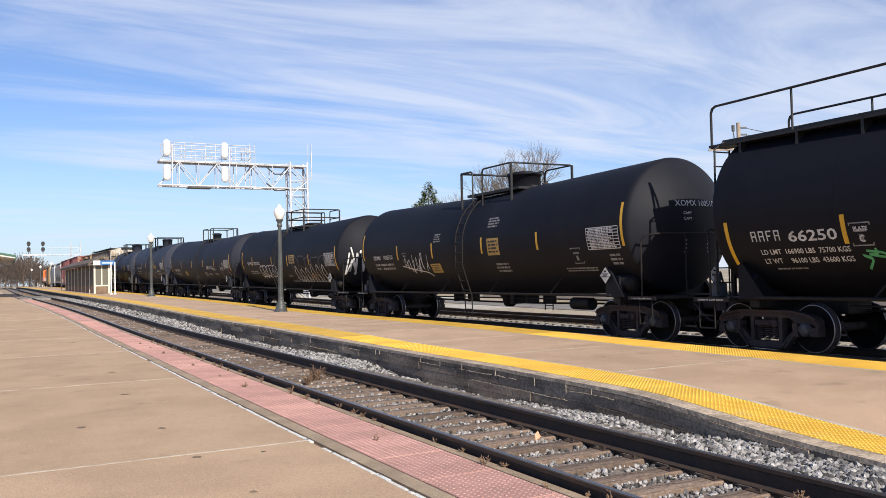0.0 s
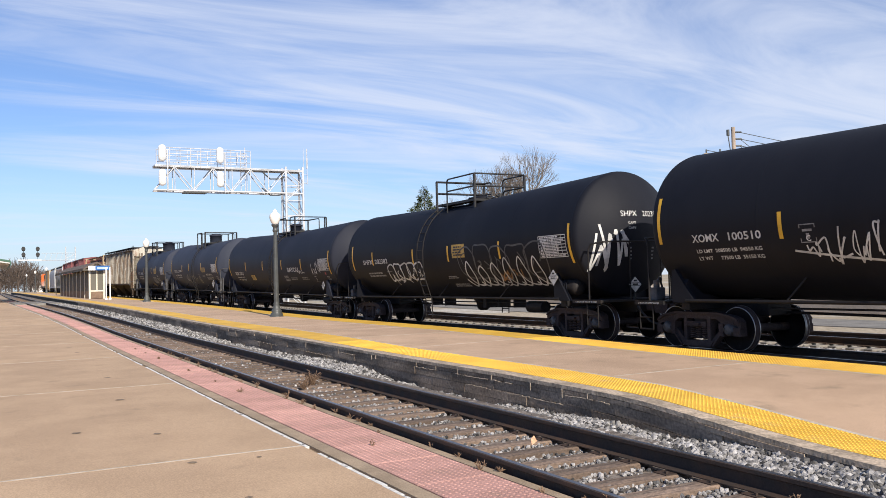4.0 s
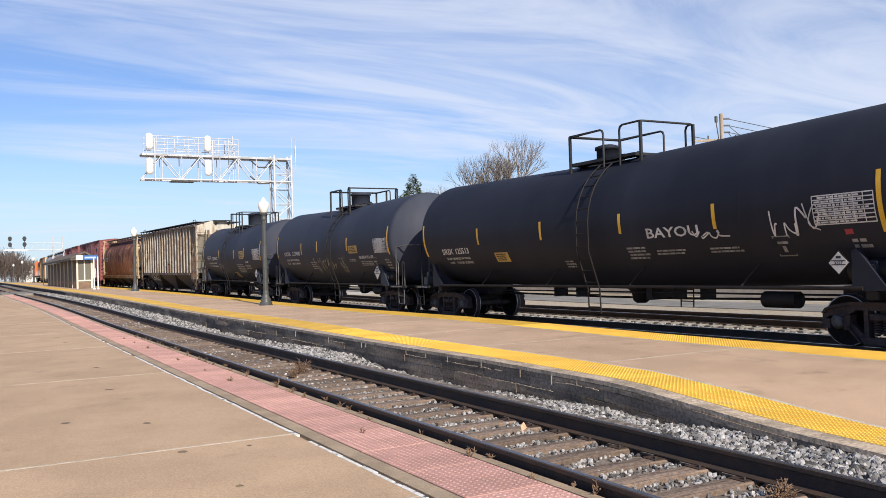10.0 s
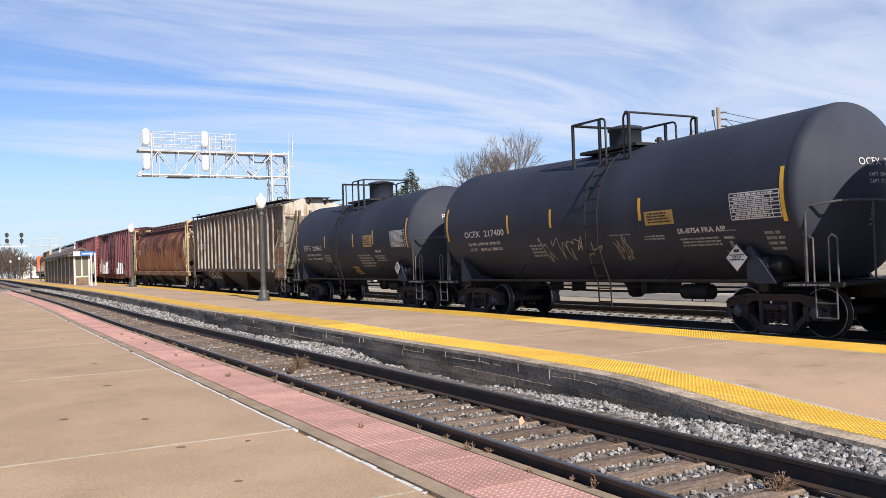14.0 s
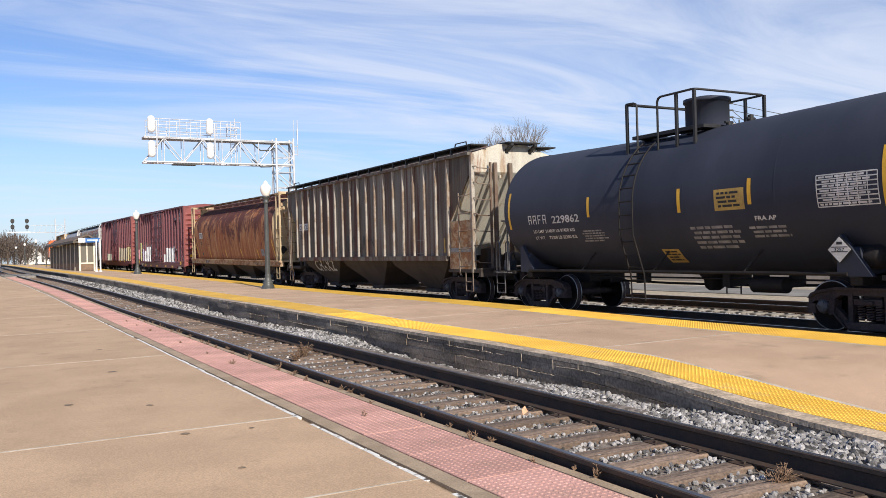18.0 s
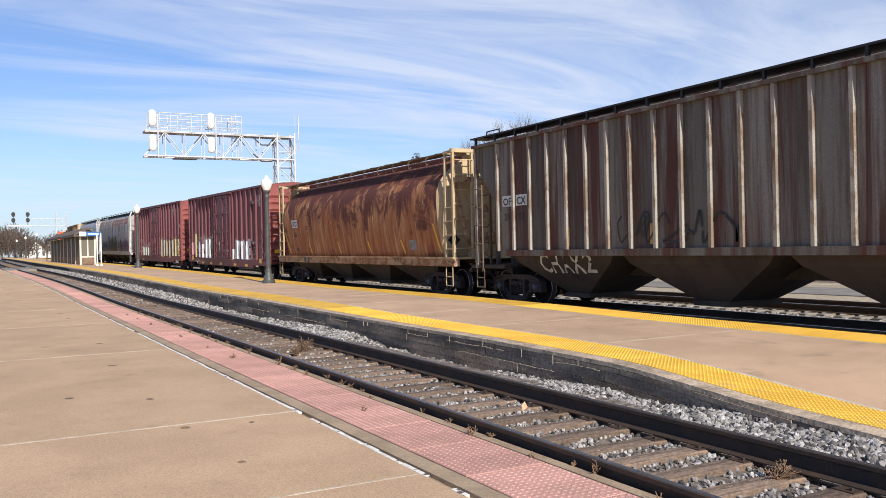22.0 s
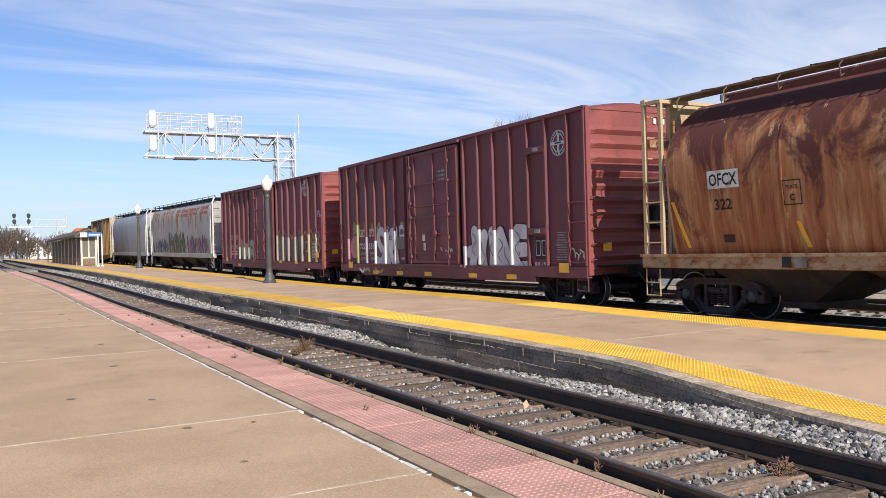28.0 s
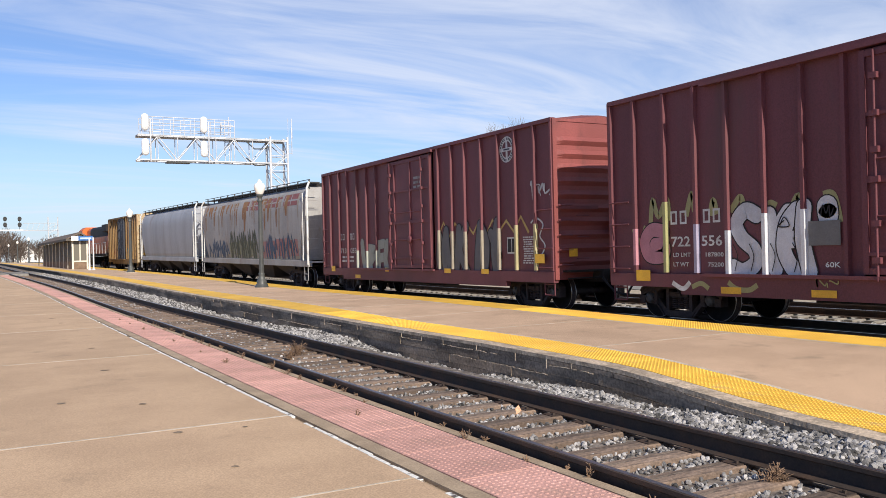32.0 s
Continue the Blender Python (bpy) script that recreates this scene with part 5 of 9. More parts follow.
    part("spray_tag", g, plain("orange_spray", (.30, .15, .06), .6), car, "small orange scrawl")
    diamond(car, -1.52, -6.54, 1.62, .21)
    end_diamond(car, -.35, -8.36, 1.40, .19)
    end_words(car, 7.42, "SHPX", ("202382", "CAPY", "CAPY"))
    g = G()
    endskin = end_skin(7.42)
    tag(g, endskin, -1.25, -.35, 1.7, 3.0, 31, .07, n=5)
    part("spray_tag", g, SPRAY_WHITE, car, "bold white scrawl on the tank's end")

    # D
    car, skin, tank = tank_car("tank_car", 59.5, "dark grey tank car with white scrawled letters", 7.53, 8.05, GREY_D, ladder_y=-.44, deck=(1.25, -1.25), dome_y=.68, dome=(.29, .44), cage=(.84, 1.17, -.16, -.76, -1.50, 4.92, (), (-.50, -1.25)))
    tank_marks(car, skin, tank, dict(reflectors=[(8.1, 2.5, 1.0, 0), (4.72, 2.5, .48, 0), (1.56, 2.5, .48, 0), (-1.54, 2.5, .46, 0), (-4.35, 2.48, .5, 0), (-7.88, 2.5, 1.02, 0)], 
        words=[("SRIX", 7.05, 2.03, .24, .70), ("125513", 6.24, 2.03, .24, .84), ("LD LMT 185400 LBS  84 100 KGS", 6.92, 1.86, .09, 1.45), ("LT WT     77600 LBS  35 200 KGS", 6.86, 1.73, .09, 1.45)], blocks=[(-7.2, 2.42, 1.16, .50)], panels=[(3.67, 1.87, .7, .27)], frames=[(-5.82, 1.83, .19)],
        prints=[(-1.6, 1.95, .7, .3, 4), (-2.5, 1.86, 1.0, .13, 2), (-4.0, 1.86, .9, .13, 2), (.9, 1.7, .5, .2, 3), (-7.2, 1.9, .4, .2, 2)]))
    g = G()
    write(g, skin, "BAYOU", -2.35, 2.13, .30, 1.55)
    ribbon(g, skin, curve_pts([(-3.72, 2.22), (-3.80, 2.10), (-3.92, 2.20)]), .03)
    tag(g, skin, -3.95, -4.65, 2.05, 2.2, 5, .028, n=3)
    part("spray_tag", g, SPRAY_WHITE, car, "white hand-sprayed word")
    g = G()
    tag(g, skin, -5.7, -6.7, 2.0, 2.6, 8, .035, n=4)
    part("spray_tag", g, SPRAY_WHITE, car, "looping white scrawl")
    diamond(car, -1.52, -7.03, 1.5, .19)
    end_diamond(car, -.35, -9.0, 1.38, .19)
    end_words(car, 8.05, "SRIX", ("125513", "CAPY  25799 GAL", "CAPY  97660 L"))
    g = G()
    quad(g, skin, -7.15, -7.3, 1.98, 2.07)
    part("red_tag", g, plain("red_sticker", (.38, .04, .06)), car)

    # E
    car, skin, tank = tank_car("tank_car", 76.58, "grey tank car with white capacity lettering on its end", 5.45, 6.22, GREY_E, r=1.66, zc=2.66, ladder_y=-1.0, deck=(.6, -1.5), dome_y=-.20, dome=(.40, .58), steps_end=True, cage=(1.08, .54, -.72, -1.37, -1.55, 4.97, (-.50,), (-.87, -1.37)))
    tank_marks(car, skin, tank, dict(reflectors=[(6.2, 2.75, 1.0, 0), (2.83, 2.6, .5, 0), (.86, 2.64, .46, 0), (-2.43, 2.64, .5, 0), (-6.18, 2.66, 1.0, 0)], 
        words=[("OCFX", 5.2, 2.32, .25, .88), ("217400", 4.1, 2.32, .25, 1.05), ("LD LMT 219900 LB  99700 KG", 5.1, 2.08, .11, 1.75), ("LT WT     66100 LB  30000 KG", 5.1, 1.92, .11, 1.75), ("SR-8754 FRA AIP", -3.45, 2.05, .15, 1.3)], blocks=[(-5.54, 2.5, 1.15, .5)], panels=[(-3.0, 2.42, .86, .30)], frames=[(-4.76, 1.85, .22)],
        prints=[(2.0, 2.0, .75, .35, 4), (-2.4, 2.05, .8, .12, 2), (-3.4, 1.95, 1.4, .2, 3), (-5.6, 2.0, .45, .4, 4), (-1.3, 2.12, .8, .04, 1)]))
    g = G()
    tag(g, skin, 1.55, -.9, 1.55, 2.15, 41, .03, n=8)
    tag(g, skin, -1.35, -1.9, 1.5, 2.1, 43, .03, n=4)
    part("spray_tag", g, SPRAY_TAN, car, "tan spray-paint scrawl")
    diamond(car, -1.50, -4.95, 1.52, .26)
    end_words(car, 6.22, "OCFX", ("217400", "CAPY  20440 US GAL", "CAPY  77 372  L"), 1.66, 2.66)

    # F
    car, skin, tank = tank_car("tank_car", 91.35, "short dark grey tank car with a tall manway", 4.87, 5.52, GREY_E, ladder_y=.42, deck=(1.25, -1.0), dome_y=-.32, dome=(.48, .70), steps_end=True, cage=(1.07, 1.14, .80, .13, -.99, 4.95, (-.46,), (.50, .45)))
    tank_marks(car, skin, tank, dict(reflectors=[(5.45, 2.68, 1.0, 0), (2.0, 2.6, .48, 0), (-1.0, 2.56, .5, 0), (-2.85, 2.62, .5, 0), (-5.6, 2.67, 1.0, 0)], marks=[(4.54, 2.28, .86)],
        words=[("229862", 3.5, 2.28, .26, 1.12), ("LD LMT 214800 LB 97450 KG", 4.42, 2.05, .11, 1.78), ("LT WT     71200 LB 32300 KG", 4.42, 1.88, .11, 1.78), ("FRA AP", -2.9, 2.06, .12, .5)], blocks=[(-4.9, 2.5, 1.15, .55)], panels=[(-2.35, 2.5, .75, .42), (-.35, 1.4, .5, .30)],
        prints=[(2.4, 2.05, 1.0, .3, 5), (-1.2, 2.0, 1.3, .5, 5), (-2.7, 1.95, 1.0, .25, 3)]))
    diamond(car, -1.52, -4.67, 1.48, .22)
    end_words(car, 5.52, "", ("229862", "CAPY  18540 US GAL", "CAPY  70 178  L"))


build_tanks()


# ---- covered hoppers and box cars ----
def rusty(name, base, rust, dark, amount=(.46, .62), stretch=(1, 1, .25), scale=1.1, rough=.8, vary=0, high=0, dk=(.54, .72)):
    """Old paint eaten by rust that runs down the side; amount sets where the rust begins and where it is full."""
    m = surf(name, base, tuple(x * .8 for x in base), .8, rough, .15, fine=35, stretch=stretch, spots=(rust, scale, *amount), speck=.14, vary=vary)
    nt = m.node_tree
    nd, ln = nt.nodes.new, nt.links.new
    p = nt.nodes["Principled BSDF"]
    src = p.inputs["Base Color"].links[0].from_socket
    mp = [n for n in nt.nodes if n.type == "MAPPING"][0]
    n, r, mix = nd("ShaderNodeTexNoise"), nd("ShaderNodeMapRange"), nd("ShaderNodeMix")
    n.inputs["Scale"].default_value, n.inputs["Detail"].default_value, n.inputs["Roughness"].default_value = scale * .55, 9, .7
    n.inputs["Distortion"].default_value = .6
    ln(mp.outputs[0], n.inputs["Vector"])
    r.interpolation_type = "SMOOTHSTEP"
    r.inputs["From Min"].default_value, r.inputs["From Max"].default_value = dk
    if high:                                   # old rust gathers on the upper curve
        tc, sp, ma = nd("ShaderNodeTexCoord"), nd("ShaderNodeSeparateXYZ"), nd("ShaderNodeMath")
        ma.operation = "MULTIPLY_ADD"
        ln(tc.outputs["Object"], sp.inputs[0]); ln(sp.outputs["Z"], ma.inputs[0])
        ma.inputs[1].default_value = high
        off = nd("ShaderNodeMath"); off.operation = "ADD"; off.inputs[1].default_value = -high * 2.9
        ln(n.outputs["Fac"], off.inputs[0]); ln(off.outputs[0], ma.inputs[2]); ln(ma.outputs[0], r.inputs["Value"])
    else:
        ln(n.outputs["Fac"], r.inputs["Value"])
    mix.data_type = "RGBA"
    mix.inputs["B"].default_value = (*dark, 1)
    ln(r.outputs[0], mix.inputs["Factor"]); ln(src, mix.inputs["A"]); ln(mix.outputs["Result"], p.inputs["Base Color"])
    return m


HOP_GREY = rusty("hopper_grey_rust", (.185, .172, .148), (.105, .082, .064), (.088, .034, .025), (.42, .58), (1, 2.2, .12), 1.7, vary=.45, dk=(.46, .60))
HOP_RIB = rusty("hopper_rib", (.38, .35, .30), (.22, .165, .12), (.12, .058, .036), (.45, .60), (1, 1, .5), 2.8)
HOP_END = rusty("hopper_end_cream", (.56, .53, .45), (.36, .27, .18), (.22, .09, .045), (.52, .66), (1.6, 1, .22), 2.2, dk=(.58, .72))
# grimy brown; on the hopper's end posts it also holds a neighbour car's shadow
GRIME_SHADE = rusty("grime_and_shade_brown", (.20, .155, .12), (.13, .085, .06), (.085, .045, .03), (.45, .60), (1, 1, .5), 2.8)
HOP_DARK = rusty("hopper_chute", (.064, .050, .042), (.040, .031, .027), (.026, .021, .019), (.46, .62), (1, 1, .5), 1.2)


def rust_side():
    """Paint nearly gone to rust: dark plum scale on the upper curve, orange runs below, peeled tan patches."""
    m = bpy.data.materials.new("rust_skin")
    m.use_nodes = True
    nt = m.node_tree
    nd, ln = nt.nodes.new, nt.links.new
    p = nt.nodes["Principled BSDF"]
    tc = nd("ShaderNodeTexCoord")

    def noise(stretch, scale, detail, rough, warp=0.0):
        mp, n = nd("ShaderNodeMapping"), nd("ShaderNodeTexNoise")
        mp.inputs["Scale"].default_value = stretch
        n.inputs["Scale"].default_value, n.inputs["Detail"].default_value, n.inputs["Roughness"].default_value, n.inputs["Distortion"].default_value = scale, detail, rough, warp
        ln(tc.outputs["Object"], mp.inputs["Vector"]); ln(mp.outputs[0], n.inputs["Vector"])
        return n.outputs["Fac"]

    def step(src, lo, hi):
        r = nd("ShaderNodeMapRange"); r.interpolation_type = "SMOOTHSTEP"
        r.inputs["From Min"].default_value, r.inputs["From Max"].default_value = lo, hi
        ln(src, r.inputs["Value"])
        return r.outputs[0]

    def over(a, colour, fac):
        mx = nd("ShaderNodeMix"); mx.data_type = "RGBA"
        mx.inputs["B"].default_value = (*colour, 1)
        ln(fac, mx.inputs["Factor"]); ln(a, mx.inputs["A"])
        return mx.outputs["Result"]
    ramp = nd("ShaderNodeValToRGB")
    el = ramp.color_ramp.elements
    el[0].position, el[0].color = .30, (.185, .058, .030, 1)
    el[1].position, el[1].color = .69, (.54, .36, .19, 1)
    e = el.new(.42); e.color = (.305, .108, .048, 1)
    e = el.new(.54); e.color = (.40, .185, .085, 1)
    ln(noise((1, 3.2, .30), 1.5, 9, .68, .3), ramp.inputs["Fac"])
    col = ramp.outputs[0]
    sp, ma = nd("ShaderNodeSeparateXYZ"), nd("ShaderNodeMath")
    ln(tc.outputs["Object"], sp.inputs[0])
    ma.operation = "MULTIPLY_ADD"
    ma.inputs[1].default_value = .085
    ln(sp.outputs["Z"], ma.inputs[0]); ln(noise((1, 1.1, .75), .75, 10, .72, .8), ma.inputs[2])
    col = over(col, (.115, .042, .034), step(ma.outputs[0], .70, .82))
    col = over(col, (.50, .33, .18), step(noise((1, 1.6, .8), 2.6, 11, .74, .5), .60, .66))
    col = over(col, (.20, .075, .045), step(noise((1, 9, .5), 2.2, 6, .6), .58, .74))
    ln(col, p.inputs["Base Color"])
    p.inputs["Roughness"].default_value, p.inputs["Specular IOR Level"].default_value = .8, .25
    bp = nd("ShaderNodeBump")
    bp.inputs["Strength"].default_value, bp.inputs["Distance"].default_value = .35, .02
    ln(noise((1, 1, 1), 14, 6, .7), bp.inputs["Height"]); ln(bp.outputs[0], p.inputs["Normal"])
    return m


RUST = rust_side()
RUST_SILL = rusty("rust_sill", (.44, .32, .20), (.27, .13, .06), (.10, .045, .03), (.44, .58), (1, 1.0, 1.4), 3.0, dk=(.55, .66))
CREAM = rusty("cream_frame", (.50, .39, .24), (.34, .20, .10), (.20, .09, .045), (.55, .72), (1, 1, .4), 2.2)
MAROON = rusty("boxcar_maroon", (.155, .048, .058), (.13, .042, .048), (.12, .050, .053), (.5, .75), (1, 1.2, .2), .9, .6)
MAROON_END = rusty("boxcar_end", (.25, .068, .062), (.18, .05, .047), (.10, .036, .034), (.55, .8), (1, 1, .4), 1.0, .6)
LIGHT_GREY = rusty("hopper_light_grey", (.36, .375, .41), (.30, .31, .335), (.26, .235, .22), (.55, .8), (1, 1.2, .15), 1.0, .6)
PALE = rusty("hopper_pale_stained", (.37, .365, .36), (.30, .28, .265), (.26, .18, .13), (.48, .70), (1, 1.1, .14), 1.3, .65)
OCHRE = rusty("boxcar_ochre", (.25, .15, .055), (.15, .085, .04), (.06, .042, .034), (.44, .62), (1, 1.5, .2), 1.3, .7)
SLATE = plain("dark_door", (.04, .045, .06), .6)
SILVER = surf("silver_spray", (.62, .63, .65), (.46, .47, .49), 1.5, .5, 0, speck=.08)
OUTLINE = plain("outline_black", (.014, .012, .013), .6)
LOCO_ORANGE = rusty("loco_orange", (.62, .135, .022), (.50, .11, .025), (.24, .07, .035), (.58, .8), (1, 1, .4), 1.0, .45)


def sills(car, a, end, mat, z0=.72, z1=1.04, w=.34):
    for s in (-1, 1):
        g = G()
        y0, y1 = sorted((s * (a - 1.6), s * end))
        g.box(-w, y0, z0, w, y1, z1, .02)
        g.box(-1.3, s * a - .14, .86, 1.3, s * a + .14, 1.02)
        part("stub_sill", g, mat, car, "heavy end sill")
        coupler(car, s * end, s)
        truck(car, s * a)


def rungs(car, mat, x0, x1, y0, y1, z0, z1, n, posts=True):
    g = G()
    for k in range(n):
        z = z0 + (z1 - z0) * (k + .5) / n
        g.tube([(x0, y0, z), (x1, y1, z)], .016, 6)
        if not posts:
            part("grab_iron", g, mat, car)
            g = G()
    if not posts:
        return
    if posts:
        for x, y in ((x0, y0), (x1, y1)):
            g.box(x - .03, y - .03, z0, x + .03, y + .03, z1)
    part("end_ladder", g, mat, car, "steel ladder with round rungs")


def steps_under(car, mat, x, y, s):
    g = G()
    for d in (0, .42):
        g.tube([(x, y - s * d, 1.0), (x, y - s * d, .42)], .018, 6)
    for z in (.42, .70):
        g.tube([(x, y, z), (x, y - s * .42, z)], .018, 6)
    part("sill_step", g, mat, car)


def flat_skin(w):
    return lambda y, z, off: (-w - off, y, z)


def ribbed_hopper():
    """Grey three-bay covered hopper with outside posts."""
    car = thing("covered_hopper", "weathered grey ribbed covered hopper streaked with rust", "hopper car", group="freight cars of the train")
    TRAIN["hop_g"] = (car, 107.55)
    W, bot, eave, e = 1.50, 1.50, 4.58, 8.52
    for s in (-1, 1):
        edge = [-e] + [-7.12 + 14.34 * k / 18 for k in range(19)] + [e]
        foot = lambda y: bot if abs(y) <= 7.13 else 2.58 + (abs(y) - 7.13) / (e - 7.13) * (4.05 - 2.58)
        for ya, yb in zip(edge, edge[1:]):
            cut = [(ya, foot(ya))]
            for q in (-7.13, 7.13):
                if ya < q < yb:
                    cut += [(q, 2.58), (q, bot)] if q < 0 else [(q, bot), (q, 2.58)]
            poly = cut + [(yb, foot(yb)), (yb, eave), (ya, eave)]
            g = G().prism(poly, "x", s * W, s * (W - .05))
            part("side_sheet", g, HOP_GREY, car, "grey steel side sheet streaked with rust")
        for k in range(19):
            y = -7.12 + 14.34 * k / 18
            z0 = bot - .02
            p = G()
            p.prism([(s * W, y - .052), (s * (W + .078), y - .040), (s * (W + .078), y + .040), (s * W, y + .052)], "z", z0, eave - .03)
            part("side_post", p, HOP_RIB, car, "pale worn outside post")
        t = G()
        t.box(min(s * (W - .06), s * (W + .11)), -e, eave - .06, max(s * (W - .06), s * (W + .11)), e, eave + .03)
        t.box(min(s * (W - .1), s * (W + .09)), -7.0, bot - .16, max(s * (W - .1), s * (W + .09)), 7.0, bot + .0)
        part("side_rim", t, HOP_GREY, car)
    roof = G()
    roof.prism([(-W, eave), (-.5, eave + .30), (.5, eave + .30), (W, eave), (W, eave - .05), (-W, eave - .05)], "y", -8.41, 8.41)
    part("roof", roof, HOP_GREY, car, "shallow steel roof")
    wk = G()
    for x0, x1 in ((-1.55, -.95), (.95, 1.55)):
        wk.box(x0, -e - .15, eave + .22, x1, e + .15, eave + .26)
        for k in range(17):
            y = -e + .1 + (2 * e - .2) * k / 16
            wk.box(x0 + .02, y - .03, eave, x0 + .08, y + .03, eave + .23)
    for s in (-1, 1):
        wk.box(-.36, min(s * 8.30, s * 8.88), eave + .31, .80, max(s * 8.30, s * 8.88), eave + .345)
        wk.box(.82, min(s * 8.30, s * 8.70), eave + .22, 1.50, max(s * 8.30, s * 8.70), eave + .25)
        wk.tube([(-1.35, s * (e - 1.2), eave + .26), (-1.35, s * (e - 1.15), eave + .40), (-1.35, s * (e - .5), eave + .40), (-1.35, s * (e - .45), eave + .26)], .018, 6)
    part("roof_walk", wk, BLACK, car, "black grating roof walk on brackets")
    ht = G()
    ht.box(-.42, -7.4, eave + .29, .42, 7.4, eave + .38, .03)
    part("hatch", ht, HOP_GREY, car, "long roof hatch")
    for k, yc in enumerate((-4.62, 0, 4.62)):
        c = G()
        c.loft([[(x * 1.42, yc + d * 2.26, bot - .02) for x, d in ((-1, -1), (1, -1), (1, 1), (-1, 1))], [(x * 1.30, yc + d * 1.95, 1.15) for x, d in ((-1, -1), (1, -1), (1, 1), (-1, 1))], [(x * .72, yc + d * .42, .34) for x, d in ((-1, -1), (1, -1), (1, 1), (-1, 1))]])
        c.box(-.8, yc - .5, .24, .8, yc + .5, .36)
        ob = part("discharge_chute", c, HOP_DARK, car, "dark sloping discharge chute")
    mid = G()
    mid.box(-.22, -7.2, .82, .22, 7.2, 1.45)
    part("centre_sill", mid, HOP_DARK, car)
    for s in (-1, 1):
        g = G()
        g.prism([(s * 6.12, 1.46), (s * 8.50, 4.02), (s * 8.50, eave), (s * 8.42, eave), (s * 8.42, 4.06), (s * 6.0, 1.46)], "x", -W + .05, W - .05)
        g.prism([(-W + .05, eave), (-.5, eave + .30), (.5, eave + .30), (W - .05, eave)], "y", min(s * 8.42, s * 8.50), max(s * 8.42, s * 8.50))
        part("slope_sheet", g, HOP_END, car, "cream end sheet, sloping, with rust runs")
        for x in (-1.46, 1.46):
            part("corner_post", G().box(x - .055, s * 8.50 - .055, .98, x + .055, s * 8.50 + .055, eave - .02), HOP_RIB, car, "rusty corner post")
        fl = G()
        fl.box(-1.5, min(s * 7.0, s * 8.95), .98, 1.5, max(s * 7.0, s * 8.95), 1.08)
        fl.box(-1.5, min(s * 8.84, s * 8.95), .86, 1.5, max(s * 8.84, s * 8.95), 1.12)
        part("end_floor", fl, HOP_DARK, car, "end floor and sill")
        # end posts coloured dark throughout, for the shadow of the car ahead
        for x in (-.69, -.14, .62):
            part("end_post", G().box(x - .055, s * 8.60 - .05, 1.08, x + .055, s * 8.60 + .05, 4.30), GRIME_SHADE, car, "upright end post")
        for x in (-.45, .55):
            rb = G().prism([(s * 6.3, 1.60), (s * 8.46, 3.93), (s * 8.52, 3.93), (s * 8.52, 3.85), (s * 6.42, 1.58)], "x", x - .03, x + .03)
            part("slope_rib", rb, HOP_END, car)
        if s < 0:
            pn = G().box(-1.495, -8.45, 1.08, -1.44, -7.10, 2.57)
            part("end_panel", pn, RUST_SILL, car, "rust-brown lower side panel")
            lb = G()
            quad(lb, flat_skin(1.496), -7.14, -8.40, 1.60, 1.74, nz=1)
            part("label_strip", lb, LETTER_DIM, car)
            sg = G()
            sg.add([(.98, -8.506, 4.26), (1.44, -8.506, 4.26), (1.44, -8.506, 4.52), (.98, -8.506, 4.52)], [(0, 1, 2, 3)])
            board = part("stencil_ground", sg, LETTER, car, "pale patch for the stencil")
            v, f = glyphs("OFCX", .17)
            part("stencil", G().add([(1.0 + p[0] * .95, -8.510, 4.33 + p[1]) for p in v], f), DARK_PAINT, board)
        # ladder on the end and ladder on the side, with bowed rungs
        stile = part("end_ladder", G().box(-.93, s * 8.66 - .03, 1.10, -.87, s * 8.66 + .03, 4.30), GRIME_SHADE, car, "steel ladder with bowed rungs")
        for k in range(7):
            z = 1.28 + 2.84 * k / 6
            rg = G().tube([(-1.46, s * 8.56, z + .05), (-1.42, s * 8.68, z + .05), (-1.38, s * 8.70, z), (-.98, s * 8.72, z - .02), (-.94, s * 8.70, z + .05), (-.90, s * 8.66, z + .05)], .016, 6)
            part("rung", rg, GRIME_SHADE, stile)
        ys = s * (7.83 if s < 0 else 8.05)
        stile = part("side_ladder", G().tube([(-1.56, ys, 3.42), (-1.56, ys, .98), (-1.56, ys + s * .05, .90)], .024, 6), GRIME_SHADE, car, "steel side ladder")
        for k in range(5):
            z = 1.18 + 2.14 * k / 4
            part("rung", G().tube([(-1.56, ys, z), (-1.60, ys + s * .04, z - .02), (-1.60, s * 8.44, z), (-1.52, s * 8.48, z + .04)], .016, 6), GRIME_SHADE, stile)
        steps_under(car, GRIME_SHADE, -1.5, s * 8.50, s)
        for x in (-.20, .66):
            part("walk_bracket", G().prism([(s * 8.50, 4.62), (s * 8.50, 4.72), (s * 8.86, eave + .31), (s * 8.86, eave + .23)], "x", x - .05, x + .05), BLACK, car, "angled bracket under the roof walk")
        b = G()
        if s < 0:
            b.turn([(-8.98, .27), (-8.96, .30), (-8.93, .27)], "y", (.20, 0, 2.30), 20)
            b.box(-.02, -8.93, 1.95, .42, -8.66, 2.60)
            b.tube([(.2, -8.8, 2.0), (.2, -8.8, 1.1)], .03, 6)
        b.cyl((.9, s * 7.9, 1.35), (.1, s * 7.9, 1.35), .22, 12)
        b.box(-.6, s * 7.7 - .2, 1.08, -.1, s * 7.7 + .2, 1.7)
        part("brake_gear", b, HOP_DARK, car, "brake wheel and air cylinder")
    sills(car, 7.04, 9.0, STEEL_DARK)
    skin = flat_skin(W + .006)
    g = G()
    quad(g, skin, 7.02, 6.52, 2.72, 3.02, nz=1)
    quad(g, skin, 6.34, 5.80, 2.72, 3.02, nz=1)
